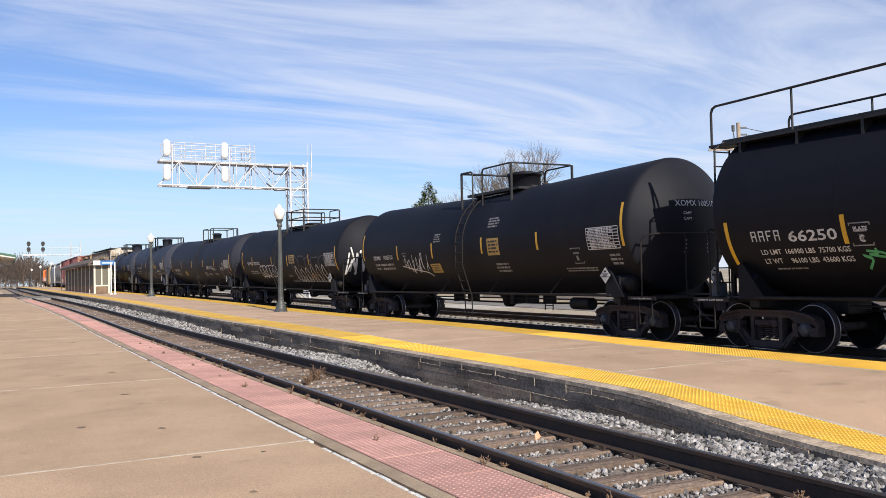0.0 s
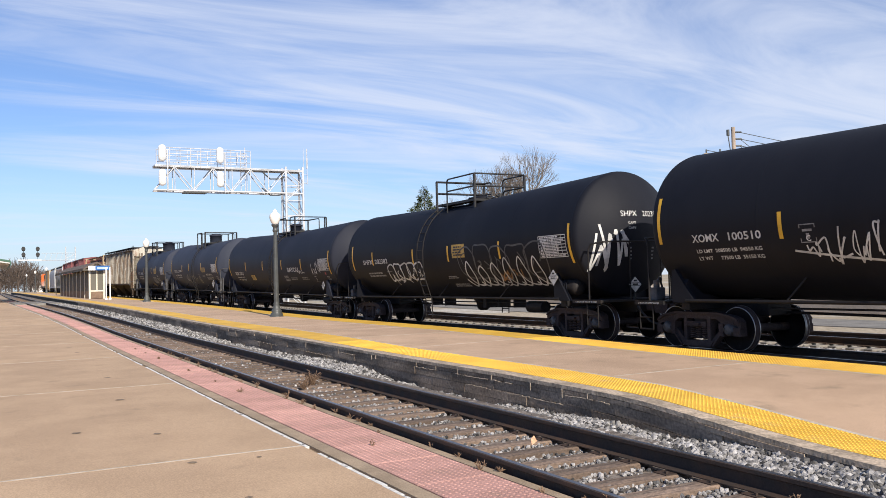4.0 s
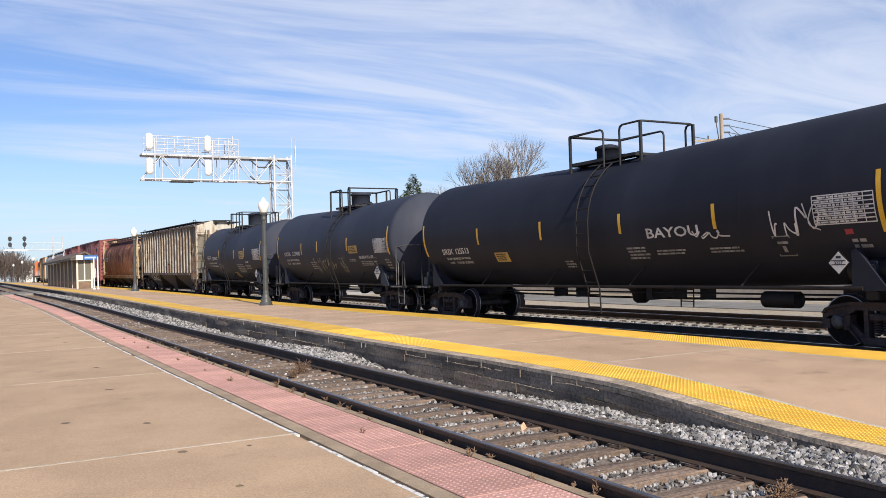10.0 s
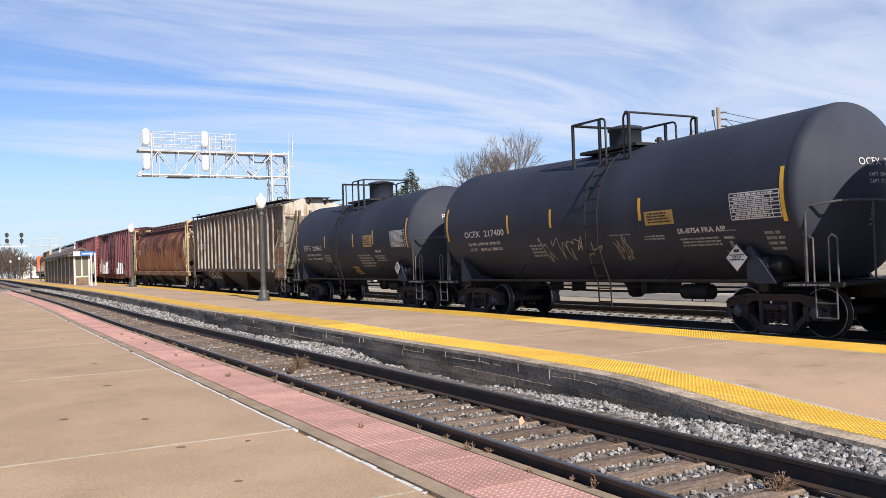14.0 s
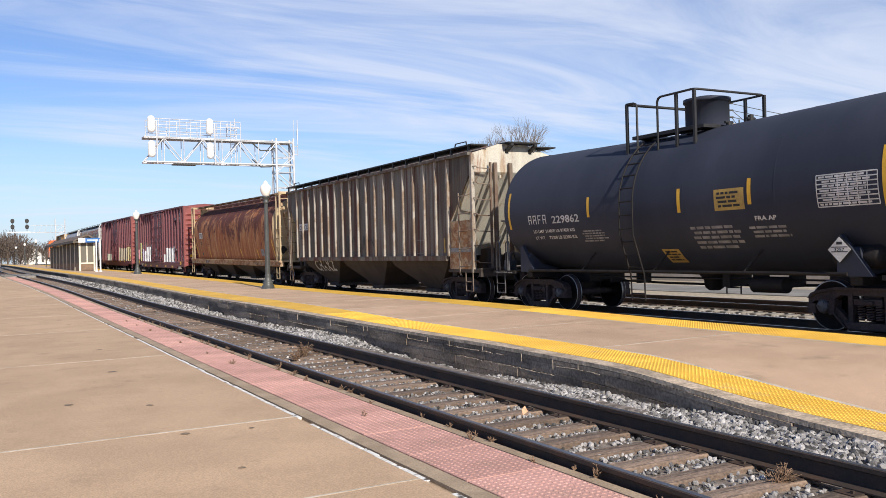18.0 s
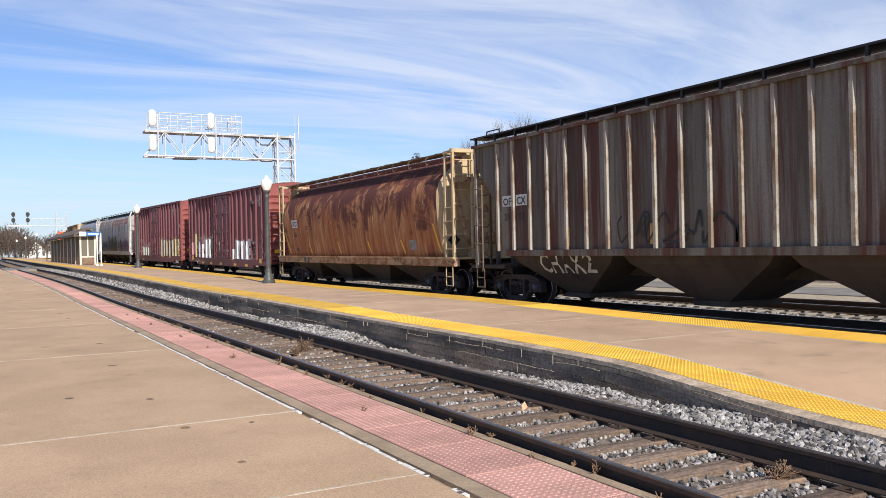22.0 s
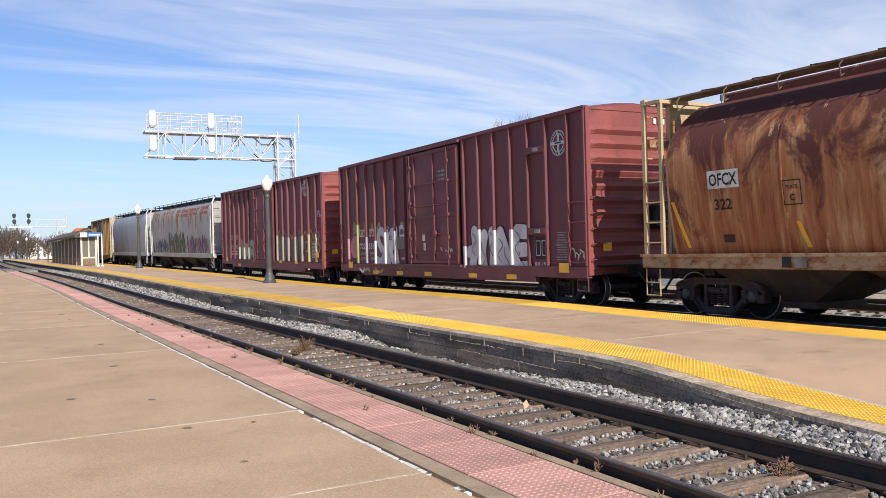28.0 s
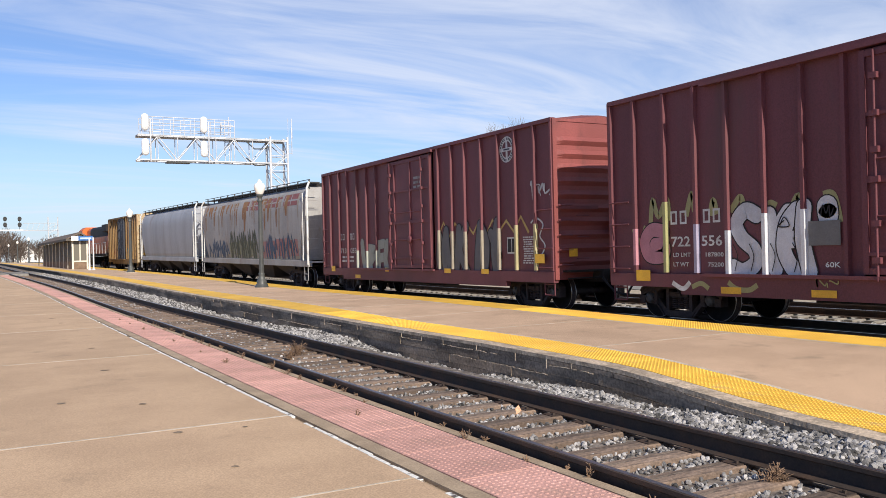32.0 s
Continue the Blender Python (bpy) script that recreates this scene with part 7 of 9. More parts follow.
def build_box_cars():
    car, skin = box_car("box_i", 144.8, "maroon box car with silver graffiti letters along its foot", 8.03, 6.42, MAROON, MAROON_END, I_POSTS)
    emblem(car, skin, -6.89, 4.17, .33)
    at = lambda u, v: (4.69 - (u - 390) * .00746, .92 + (720 - v) * .00584)
    fat_letters(car, skin, [
        [[(492, 508), (458, 492), (428, 532), (446, 582), (484, 622), (486, 664), (448, 690), (414, 676)]],
        [[(532, 510), (536, 590), (548, 682)], [(588, 505), (556, 560), (548, 610)]],
        [[(612, 500), (582, 545), (574, 620), (600, 682), (622, 680)], [(584, 592), (622, 588)]],
        [[(634, 492), (628, 590), (646, 690)]],
    ], at, .31, .028, SILVER, OUTLINE, "silver bubble letter with a black edge")
    fat_letters(car, skin, [[[(695, 496), (697, 520)]]], at, .40, .022, SILVER, OUTLINE, "silver sprayed balloon")
    g = G()
    ribbon(g, skin, curve_pts([at(680, 520), at(686, 490), at(694, 515), at(702, 492), at(704, 525), at(714, 500)]), .022, off=.03)
    ribbon(g, skin, curve_pts([at(565, 545), at(578, 520), at(592, 548), at(560, 548), at(578, 530)]), .022, off=.03)
    for u in (418, 470, 535, 600):
        ribbon(g, skin, curve_pts([at(u, 600), at(u + 14, 640), at(u + 4, 690)]), .018, off=.03)
    part("inner_lines", g, OUTLINE, car, "thin black lines on the letters")
    g = G()
    quad(g, skin, 2.78, 2.15, 1.56, 1.99, off=.034, nz=1)
    part("paint_patch", g, plain("grey_patch", (.17, .17, .165), .7), car, "flat grey patch of paint")
    # the block beside the door
    side = lambda u, v: (-2.13 - (u - 370) * .01481, .80 + (570 - v) * .0088)
    fat_letters(car, skin, [
        [[(402, 432), (404, 480), (392, 545)], [(384, 500), (418, 496)]],
        [[(440, 446), (432, 500), (438, 555)]],
        [[(470, 438), (474, 500), (470, 558)]],
        [[(500, 440), (496, 500), (502, 556)], [(500, 440), (518, 500), (530, 552)]],
        [[(560, 436), (548, 490), (556, 552)], [(560, 436), (586, 440)], [(552, 496), (584, 494)], [(556, 552), (592, 552)]],
    ], side, .40, .026, SILVER, OUTLINE, "silver swollen letter")
    g = G()
    for u, v, d in ((402, 470, 8), (438, 500, -6), (470, 470, 7), (500, 490, 9), (522, 520, -7), (560, 470, 8), (574, 530, -9)):
        ribbon(g, skin, curve_pts([side(u - 6, v - 34), side(u + d, v - 10), side(u - d, v + 18), side(u + d * .5, v + 44)]), .02, off=.032)
    part("inner_lines", g, OUTLINE, car, "thin black lines on the letters")
    pink = lambda u, v: (7.20 - (u - 115) * .0103, 1.31 + (660 - v) * .0069)
    fat_letters(car, skin, [[[(196, 572), (160, 566), (138, 600), (150, 645), (192, 646), (196, 616), (168, 612)]]], pink, .30, .025, PINK_SPRAY, OUTLINE, "faded pink sprayed letter")
    for k, path in enumerate(([(7.32, 2.02), (7.12, 1.70), (6.92, 2.05)], [(6.77, 2.12), (6.69, 2.62), (6.53, 2.25), (6.27, 2.62), (6.21, 2.15)], [(5.72, 2.22), (5.55, 2.68), (5.49, 2.30)], [(5.07, 2.20), (4.98, 2.51), (4.89, 2.22)], [(4.55, 2.25), (4.43, 2.40), (4.29, 2.52), (4.21, 2.28)], [(3.69, 2.22), (3.61, 2.36), (3.47, 2.30)], [(3.13, 2.26), (3.00, 2.46), (2.97, 2.20)], [(2.49, 2.44), (2.29, 2.42), (2.17, 1.95)])):
        f = G()
        ribbon(f, skin, curve_pts(path, 6), .13, off=.0035)
        part("spray_flame", f, OLIVE, car, "yellow-green sprayed spike")
    for path, paint in (([(6.07, .84), (5.77, .72), (5.57, .86)], SPRAY_WHITE), ([(5.52, .76), (5.27, .84), (5.07, .74)], OLIVE), ([(4.57, .88), (4.37, .76), (4.07, .74), (3.87, .84)], OLIVE)):
        f = G()
        ribbon(f, flat_skin(1.59), curve_pts(path, 6), .10, off=.004)
        part("spray_edge", f, paint, car)
    g = G()
    tag(g, flat_skin(1.59), 2.75, 2.2, .82, 1.0, 87, .025, n=3)
    part("spray_tag", g, OLIVE, car)
    sprayed_posts(car, I_POSTS, ((4.8, 4.4, 1.0, 2.0, SILVER), (3.95, 2.75, 1.0, 2.3, SILVER), (7.4, 7.0, 1.2, 2.05, PINK_SPRAY), (6.5, 6.1, 1.05, 2.55, OLIVE), (5.6, 5.2, 1.05, 2.1, plain("lilac_spray", (.34, .31, .42), .6)), (-2.0, -2.4, .95, 1.6, SILVER), (-2.6, -5.4, 1.05, 2.15, SILVER)))
    g = G()
    for a in (6.17, 5.90, 5.26, 5.00):          # owner's initials, as letter-like shapes
        for d0, d1, e0, e1 in ((0, .045, 0, .28), (.045, .19, .235, .28), (.045, .19, 0, .045), (.145, .19, .045, .235)):
            quad(g, skin, a - d0, a - d1, 2.06 + e0, 2.06 + e1, nz=1)
    write(g, skin, "722", 6.17, 1.60, .29, .55)
    write(g, skin, "556", 5.32, 1.60, .29, .55)
    write(g, skin, "LD LMT", 6.12, 1.38, .12, .5)
    write(g, skin, "187800", 5.24, 1.38, .12, .5)
    write(g, skin, "LT WT", 6.12, 1.18, .12, .45)
    write(g, skin, "75200", 5.16, 1.18, .12, .42)
    write(g, skin, "60K", 2.48, 1.18, .13, .3)
    write(g, skin, "BX-196", -5.72, 1.02, .15, .6)
    part("lettering", g, LETTER, car, "white stencilled figures")
    g = G()
    bars(g, skin, -6.70, 1.90, .55, .75, 12, 5)
    part("small_print", g, LETTER_DIM, car, "rows of small worn print")
    g = G()
    bars(g, flat_skin(1.60), -.55, 4.05, .55, .4, 3, 9)
    part("door_print", g, LETTER_DIM, car)
    g = G()
    quad(g, skin, -5.75, -6.3, 1.2, 1.8, nz=1)
    ob = part("routing_board", g, OUTLINE, car, "black label board with white frames")
    g = G()
    for d in (0, .27):
        for e0, e1, f0, f1 in ((-.02, -.23, 1.3, 1.32), (-.02, -.23, 1.68, 1.70), (-.02, -.04, 1.3, 1.7), (-.21, -.23, 1.3, 1.7)):
            quad(g, skin, -5.77 - d + e0, -5.77 - d + e1, f0, f1, off=.009, nz=1)
    part("label_frame", g, LETTER, ob)
    g = G()
    for z in (1.95, 4.1):
        g.box(-1.60, -6.35, z - .09, -1.50, -5.55, z + .09)
        g.box(-1.605, -6.1, z - .05, -1.60, -5.85, z + .05, m=1)
    part("tack_board", g, [MAROON, LETTER_DIM], car, "bolted tack boards")
    yellow_squares(car, skin, [(-7.12, .99, .42, .24), (6.94, .98, .44, .24), (4.5, .72, .5, .13), (2.45, .72, .5, .13), (.3, .72, .5, .13), (-2.6, .72, .5, .13), (-4.7, .72, .5, .13)])
    g = G()
    for y, z, w, h in ((.55, 1.93, .2, .24), (.5, 1.62, .16, .26)):
        quad(g, flat_skin(1.59), y + w / 2, y - w / 2, z - h / 2, z + h / 2, nz=1)
    part("sticker", g, LETTER, car)
    g = G()
    tag(g, flat_skin(1.60), -.6, -1.4, 1.35, 1.6, 84, .03, n=4)
    tag(g, skin, -7.3, -7.9, 1.1, 1.5, 85, .04, n=3)
    part("spray_tag", g, SPRAY_WHITE, car)

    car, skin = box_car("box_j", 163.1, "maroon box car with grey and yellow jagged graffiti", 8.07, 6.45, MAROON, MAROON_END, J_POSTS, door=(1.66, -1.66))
    emblem(car, skin, -5.93, 4.38, .36)
    at = lambda u, v: (-1.67 - (u - 395) * .01824, .84 + (610 - v) * .00883)
    fat_letters(car, skin, [
        [[(412, 470), (408, 560), (420, 600)], [(412, 470), (424, 520)]],
        [[(436, 452), (440, 530), (452, 602)], [(436, 452), (426, 520), (432, 600)]],
        [[(480, 448), (474, 530), (470, 600)], [(504, 440), (482, 520), (508, 602)]],
        [[(548, 440), (540, 520), (536, 600)], [(548, 440), (566, 500), (560, 600)]],
        [[(598, 436), (588, 520), (594, 604)], [(580, 470), (600, 540)]],
    ], at, .30, .04, plain("grey_spray", (.135, .135, .14), .6), OUTLINE, "grey jagged letter with a black edge")
    at = lambda u, v: (4.46 - (u - 140) * .02786, .78 + (615 - v) * .0105)
    fat_letters(car, skin, [
        [[(152, 500), (156, 560), (164, 606)]],
        [[(176, 520), (180, 600)], [(176, 520), (196, 530), (184, 560)]],
        [[(204, 510), (206, 600)], [(204, 510), (222, 505)], [(206, 556), (220, 552)]],
        [[(232, 505), (226, 560), (234, 604)]],
    ], at, .34, .012, plain("sage_grey_spray", (.34, .36, .31), .7), plain("thin_dark_edge", (.10, .07, .07), .7), "faded grey-green sprayed letter")
    g = G()
    ribbon(g, skin, [(-1.9 - 5.0 * t / 14, 2.12 + (.34 if t % 2 else -.02) + .05 * math.sin(t * 2.1)) for t in range(15)], .09, off=.0045)
    ribbon(g, skin, [(-1.85, 1.2), (-1.95, 1.7), (-2.0, 2.2)], .08, off=.0045)
    part("spray_tag", g, plain("ochre_spray", (.50, .36, .12), .6), car, "ochre spray edging")
    g = G()
    ribbon(g, skin, curve_pts([(-7.0, 2.30), (-7.25, 2.42), (-7.55, 2.25), (-7.40, 1.95), (-7.62, 1.70), (-7.45, 1.45), (-7.25, 1.30), (-7.15, .80)], 6), .05)
    tag(g, skin, -7.0, -7.9, 2.9, 3.4, 98, .045, n=4)
    part("spray_tag", g, SPRAY_WHITE, car)
    g = G()
    for a in (6.3, 6.05, 5.3, 5.05):
        for d0, d1, e0, e1 in ((0, .04, 0, .24), (.04, .17, .20, .24), (.04, .17, 0, .04), (.13, .17, .04, .20)):
            quad(g, skin, a - d0, a - d1, 2.14 + e0, 2.14 + e1, nz=1)
    write(g, skin, "713", 6.3, 1.62, .27, .6)
    write(g, skin, "053", 5.3, 1.62, .27, .6)
    bars(g, skin, 6.2, 1.5, 1.3, .3, 2, 6)
    bars(g, skin, -6.62, 1.95, .55, .75, 12, 8)
    part("lettering", g, LETTER, car, "white stencilled figures")
    g = G()
    bars(g, flat_skin(1.60), -.4, 4.1, .6, .45, 3, 10)
    part("door_print", g, LETTER_DIM, car)
    g = G()
    quad(g, skin, -5.85, -6.3, 1.5, 1.95, nz=1)
    ob = part("routing_board", g, LETTER, car)
    g = G()
    for d in (0, .21):
        quad(g, skin, -5.88 - d, -6.06 - d, 1.54, 1.91, off=.009, nz=1)
    part("label_frame", g, OUTLINE, ob)
    yellow_squares(car, skin, [(-7.5, 1.36, .42, .24), (6.9, 1.0, .4, .22), (4.4, .72, .5, .13), (1.8, 1.0, .3, .14), (-2.6, 1.0, .4, .14), (-4.8, 1.0, .4, .14)])

    sprayed_posts(car, J_POSTS, ((-1.9, -5.7, 1.05, 2.30, plain("ash_spray", (.33, .29, .22), .6)), (-6.2, -7.4, 1.05, 2.30, plain("straw_spray", (.42, .37, .20), .6)), (4.6, 2.6, 1.05, 1.8, plain("pale_sage_spray", (.38, .40, .34), .7))))

    car, skin = box_car("box_m", 216.94, "ochre box car with a dark blue door", 6.55, 5.0, OCHRE, CREAM, (5.7, 4.9, 4.1, 3.3, 2.4, -2.0, -2.9, -3.8, -4.7, -5.6), door=(1.4, -1.2), eave=4.75, door_mat=SLATE)
    g = G()
    tag(g, skin, 6.2, 2.4, 1.0, 2.0, 111, .12, n=6)
    part("spray_tag", g, plain("red_spray", (.42, .10, .07), .6), car, "red and pale spray letters")
    g = G()
    tag(g, skin, -1.8, -4.6, 1.0, 2.2, 113, .12, n=6)
    part("spray_tag", g, plain("teal_spray", (.10, .34, .38), .6), car, "pale blue spray letters")


def curved_hopper(key, place, label, half, a, mat, graffiti):
    """Long covered hopper with smooth curved sides."""
    car = thing("covered_hopper", label, "hopper car", group="freight cars of the train")
    TRAIN[key] = (car, place)
    z0, z1 = 1.30, 4.62
    rp = [(1.40 + .14 * math.sin(min(1, t * 1.7) * math.pi / 2) - .34 * max(0, (t - .72) / .28) ** 2, z0 + (z1 - z0) * t) for t in [k / 12 for k in range(13)]]

    def skin(y, z, off):
        t = (z - z0) / (z1 - z0) * 12
        i = int(max(0, min(11, math.floor(t))))
        return (-(rp[i][0] + (rp[i + 1][0] - rp[i][0]) * (t - i)) - off, y, z)
    g = G()
    ys = [-half + 2 * half * k / 10 for k in range(11)]

    def trim(y, z):                            # the ends slope inward towards the sill
        q = (1 - (z - z0) / (z1 - z0))
        return math.copysign(min(abs(y), half - 1.15 * max(0, q - .35)), y)
    g.loft([[(-x, trim(y, z), z) for x, z in rp] + [(x, trim(y, z), z) for x, z in rp[::-1]] for y in ys], True, True)
    part("shell", g, mat, car, "smooth curved steel sides")
    for s in (-1, 1):
        sl = G()
        x0, x1 = sorted((s * 1.50, s * 1.32))
        sl.box(x0, -half - .5, 1.02, x1, half + .5, 1.30, .01)
        part("side_sill", sl, mat, car)
        p = G()
        for x in (-1.5, 1.5):
            p.tube([(x, s * (half + .45), 1.1), (x, s * (half + .45), z1 - .1), (x * .9, s * (half + .35), z1 + .18)], .05, 6)
            p.tube([(x, s * (half - .1), 1.3), (x, s * (half - .1), z1 - .3)], .03, 6)
        p.box(-1.5, min(s * half, s * (half + .5)), 1.2, 1.5, max(s * half, s * (half + .5)), 1.26)
        part("end_frame", p, LETTER, car, "white end posts")
        rungs(car, mat, -1.5, -1.0, s * (half + .45), s * (half + .45), 1.2, z1, 8, False)
        steps_under(car, mat, -1.5, s * (half + .45), s)
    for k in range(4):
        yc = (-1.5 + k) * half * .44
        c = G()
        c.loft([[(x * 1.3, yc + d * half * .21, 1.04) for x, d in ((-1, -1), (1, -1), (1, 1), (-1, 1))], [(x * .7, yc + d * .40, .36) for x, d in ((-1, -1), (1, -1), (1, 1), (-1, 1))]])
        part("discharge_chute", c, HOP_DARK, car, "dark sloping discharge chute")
    wk = G()
    for x in (-1.05, 1.05):
        wk.box(x - .25, -half - .3, z1 + .16, x + .25, half + .3, z1 + .20)
        wk.tube([(x * 1.22, -half - .3, z1 + .30), (x * 1.22, half + .3, z1 + .30)], .018, 5)
    for k in range(13):
        y = -half + 2 * half * k / 12
        for x in (-1.2, 1.2):
            wk.box(x - .03, y - .03, z1 - .1, x + .03, y + .03, z1 + .30)
    part("roof_walk", wk, LAMP_IRON, car, "dark grating roof walk")
    rf = G()
    rf.box(-.7, -half + .4, z1 - .02, .7, half - .4, z1 + .2, .03)
    part("hatch", rf, STEEL_DARK, car, "dark roof hatch covers")
    sills(car, a, half + .75, STEEL_DARK)
    for col, lab, y0, y1, za, zb, seed, n, kind in graffiti:
        l, f = G(), G()
        if kind == "b":
            bubble(f, l, skin, y0, y1, za, zb, n, seed, .07)
            part("spray_fill", f, col, car, lab)
            part("spray_outline", l, OUTLINE, car)
        else:
            if kind == "r":
                runs(l, skin, y0, y1, zb, za, n, seed, .42)
            elif kind == "z":
                rng = random.Random(seed)
                for q in range(n):             # upright jagged letter strokes
                    a0 = y0 + (y1 - y0) * (q + rng.random() * .7) / n
                    st = (y1 - y0) / n
                    ribbon(l, skin, [(a0, za), (a0 + st * rng.uniform(-.3, .5), za + (zb - za) * rng.uniform(.4, .6)), (a0 + st * rng.uniform(.1, .7), za + (zb - za) * rng.uniform(.8, 1.1)), (a0 + st * rng.uniform(.5, 1.2), za + (zb - za) * rng.uniform(.1, .5))], .20 * rng.uniform(.6, 1.3), off=.011 + .0008 * q)
            elif kind == "p":
                rng = random.Random(seed)
                for q in range(n):             # broad blocks of colour
                    a0, st = y0 + (y1 - y0) * q / n, (y1 - y0) / n
                    quad(l, skin, a0, a0 + st * rng.uniform(.7, .98), za + rng.uniform(0, .2) * (zb - za), zb - rng.uniform(0, .15) * (zb - za), off=.005, nz=3)
            else:
                tag(l, skin, y0, y1, za, zb, seed, .16, n=n)
            part("spray_tag", l, col, car, lab)


def locomotive():
    car = thing("locomotive", "orange and black diesel locomotive with a long hood", "locomotive")
    TRAIN["loco"] = (car, 137.94 + 98.5)
    fr = G()
    fr.box(-1.5, -10.8, 1.25, 1.5, 10.8, 1.55, .03)
    part("frame", fr, STEEL_DARK, car, "black walkway frame")
    hd = G()
    hd.prism([(-1.0, 1.55), (-1.0, 4.1), (-.8, 4.35), (.8, 4.35), (1.0, 4.1), (1.0, 1.55)], "y", -10.2, 5.2)
    part("long_hood", hd, LOCO_ORANGE, car, "orange long hood")
    bk = G()
    bk.prism([(-1.02, 3.3), (-1.02, 4.12), (-.8, 4.38), (.8, 4.38), (1.02, 4.12), (1.02, 3.3)], "y", -9.2, 2.5)
    bk.box(-1.3, -10.0, 3.7, 1.3, -7.4, 4.45, .05)
    part("hood_top", bk, STEEL_DARK, car, "black hood top and radiator")
    cb = G()
    cb.prism([(-1.5, 1.55), (-1.5, 4.2), (-1.1, 4.55), (1.1, 4.55), (1.5, 4.2), (1.5, 1.55)], "y", 5.2, 8.2)
    cb.prism([(-.9, 1.55), (-.9, 2.9), (.9, 2.9), (.9, 1.55)], "y", 8.2, 10.2)
    part("cab", cb, LOCO_ORANGE, car, "orange cab")
    wn = G()
    for s in (-1, 1):
        wn.box(min(s * 1.5, s * 1.51), 5.6, 3.1, max(s * 1.5, s * 1.51), 6.6, 3.9)
        wn.box(min(s * 1.5, s * 1.51), 6.8, 3.1, max(s * 1.5, s * 1.51), 7.8, 3.9)
    part("cab_window", wn, glass_dark("cab_glass", (.02, .025, .03)), car)
    tk = G()
    tk.prism([(-1.4, .45), (-1.5, 1.2), (1.5, 1.2), (1.4, .45)], "y", -2.6, 2.6)
    part("fuel_tank", tk, STEEL_DARK, car, "black fuel tank")
    hr = G()
    for s in (-1.45, 1.45):
        hr.tube([(s, -10.6, 2.6), (s, 5.0, 2.6)], .025, 5)
        for k in range(9):
            y = -10.4 + k * 1.9
            hr.tube([(s, y, 1.55), (s, y, 2.6)], .022, 5)
    part("handrail", hr, LETTER, car)
    truck(car, -6.6)
    truck(car, 6.6)
    coupler(car, -10.8, -1)


ribbed_hopper()
round_hopper()
build_box_cars()
NAVY = plain("navy_spray", (.05, .09, .16), .6)
curved_hopper("hop_k", 182.34, "pale covered hopper stained brown and covered in graffiti", 8.55, 6.7, PALE, [
    (plain("rust_stain", (.30, .165, .085), .85), "rust-brown runs below the roof", 8.2, -6.5, 2.7, 4.35, 129, 20, "r"),
    (plain("brick_spray", (.27, .105, .105), .7), "faded red graffiti band under the roof", .2, -8.0, 3.78, 4.38, 121, 8, "p"),
    (plain("rose_spray", (.40, .20, .19), .7), "faded pink graffiti ground", -2.4, -7.9, 1.32, 2.35, 120, 9, "p"),
    (plain("sage_spray", (.26, .27, .19), .7), "faded green graffiti ground", 3.1, -1.8, 1.32, 2.3, 119, 8, "p"),
    (NAVY, "dark blue jagged graffiti letters", -2.6, -7.6, 1.34, 2.4, 123, 11, "z"),
    (plain("moss_spray", (.075, .085, .055), .6), "dark green jagged graffiti letters", 3.0, -1.8, 1.34, 2.75, 125, 12, "z"),
    (NAVY, "dark blue jagged graffiti letters", 7.4, 3.4, 1.34, 2.3, 127, 9, "z"),
    (plain("drab_stain", (.34, .30, .26), .85), "pale dirt runs on the steel", 8.0, -8.0, 2.2, 4.4, 131, 14, "r")])
curved_hopper("hop_l", 201.0, "light grey covered hopper with smooth sides", 7.75, 6.0, LIGHT_GREY, [])
locomotive()


# ---- things on the platforms ----
def lamp_mesh_parts():
    base = G()
    base.turn([(0, .30), (.05, .30), (.06, .27), (.16, .26), (.20, .20), (.27, .23), (.33, .19), (.42, .145), (.55, .125), (.60, .135), (.64, .115)], "z", n=20)
    pole = G()
    n, loops = 24, []
    for z, r in ((.60, .112), (1.6, .104), (2.8, .092), (3.72, .080)):
        loops.append([((r - .007 * (i % 2)) * math.cos(6.2832 * i / n), (r - .007 * (i % 2)) * math.sin(6.2832 * i / n), z) for i in range(n)])
    pole.loft(loops)
    neck = G()
    neck.turn([(3.70, .085), (3.74, .115), (3.80, .115), (3.84, .09), (3.92, .10), (3.98, .155), (4.03, .16), (4.05, .13)], "z", n=20)
    globe = G()
    globe.turn([(4.04, .125), (4.10, .165), (4.22, .215), (4.34, .242), (4.44, .232), (4.51, .185), (4.55, .115), (4.57, .095), (4.63, .090), (4.65, .055), (4.70, .035), (4.71, .005)], "z", n=24)
    return base, pole, neck, globe


def build_lamps():
    base, pole, neck, globe = lamp_mesh_parts()
    lamp = thing("street_lamp", "dark fluted iron lamp post with a white acorn globe", "lamp", (10.83, 35.7, .205), group="platform lamps")
    part("base", base, LAMP_IRON, lamp, "flared cast base")
    part("pole", pole, LAMP_IRON, lamp, "fluted tapering pole")
    part("neck", neck, LAMP_IRON, lamp)
    part("globe", globe, GLOBE, lamp, "white acorn globe")
    foot = G()
    foot.box(-.42, -.42, -.03, .42, .42, .012)
    part("footing", foot, SEAL, lamp, "pale square footing")
    for x, y in ((9.95, 65.0), (8.55, 170), (7.9, 200), (7.5, 241)):
        copy_thing(lamp, pose(x, y, rise(y) + .20))


build_lamps()

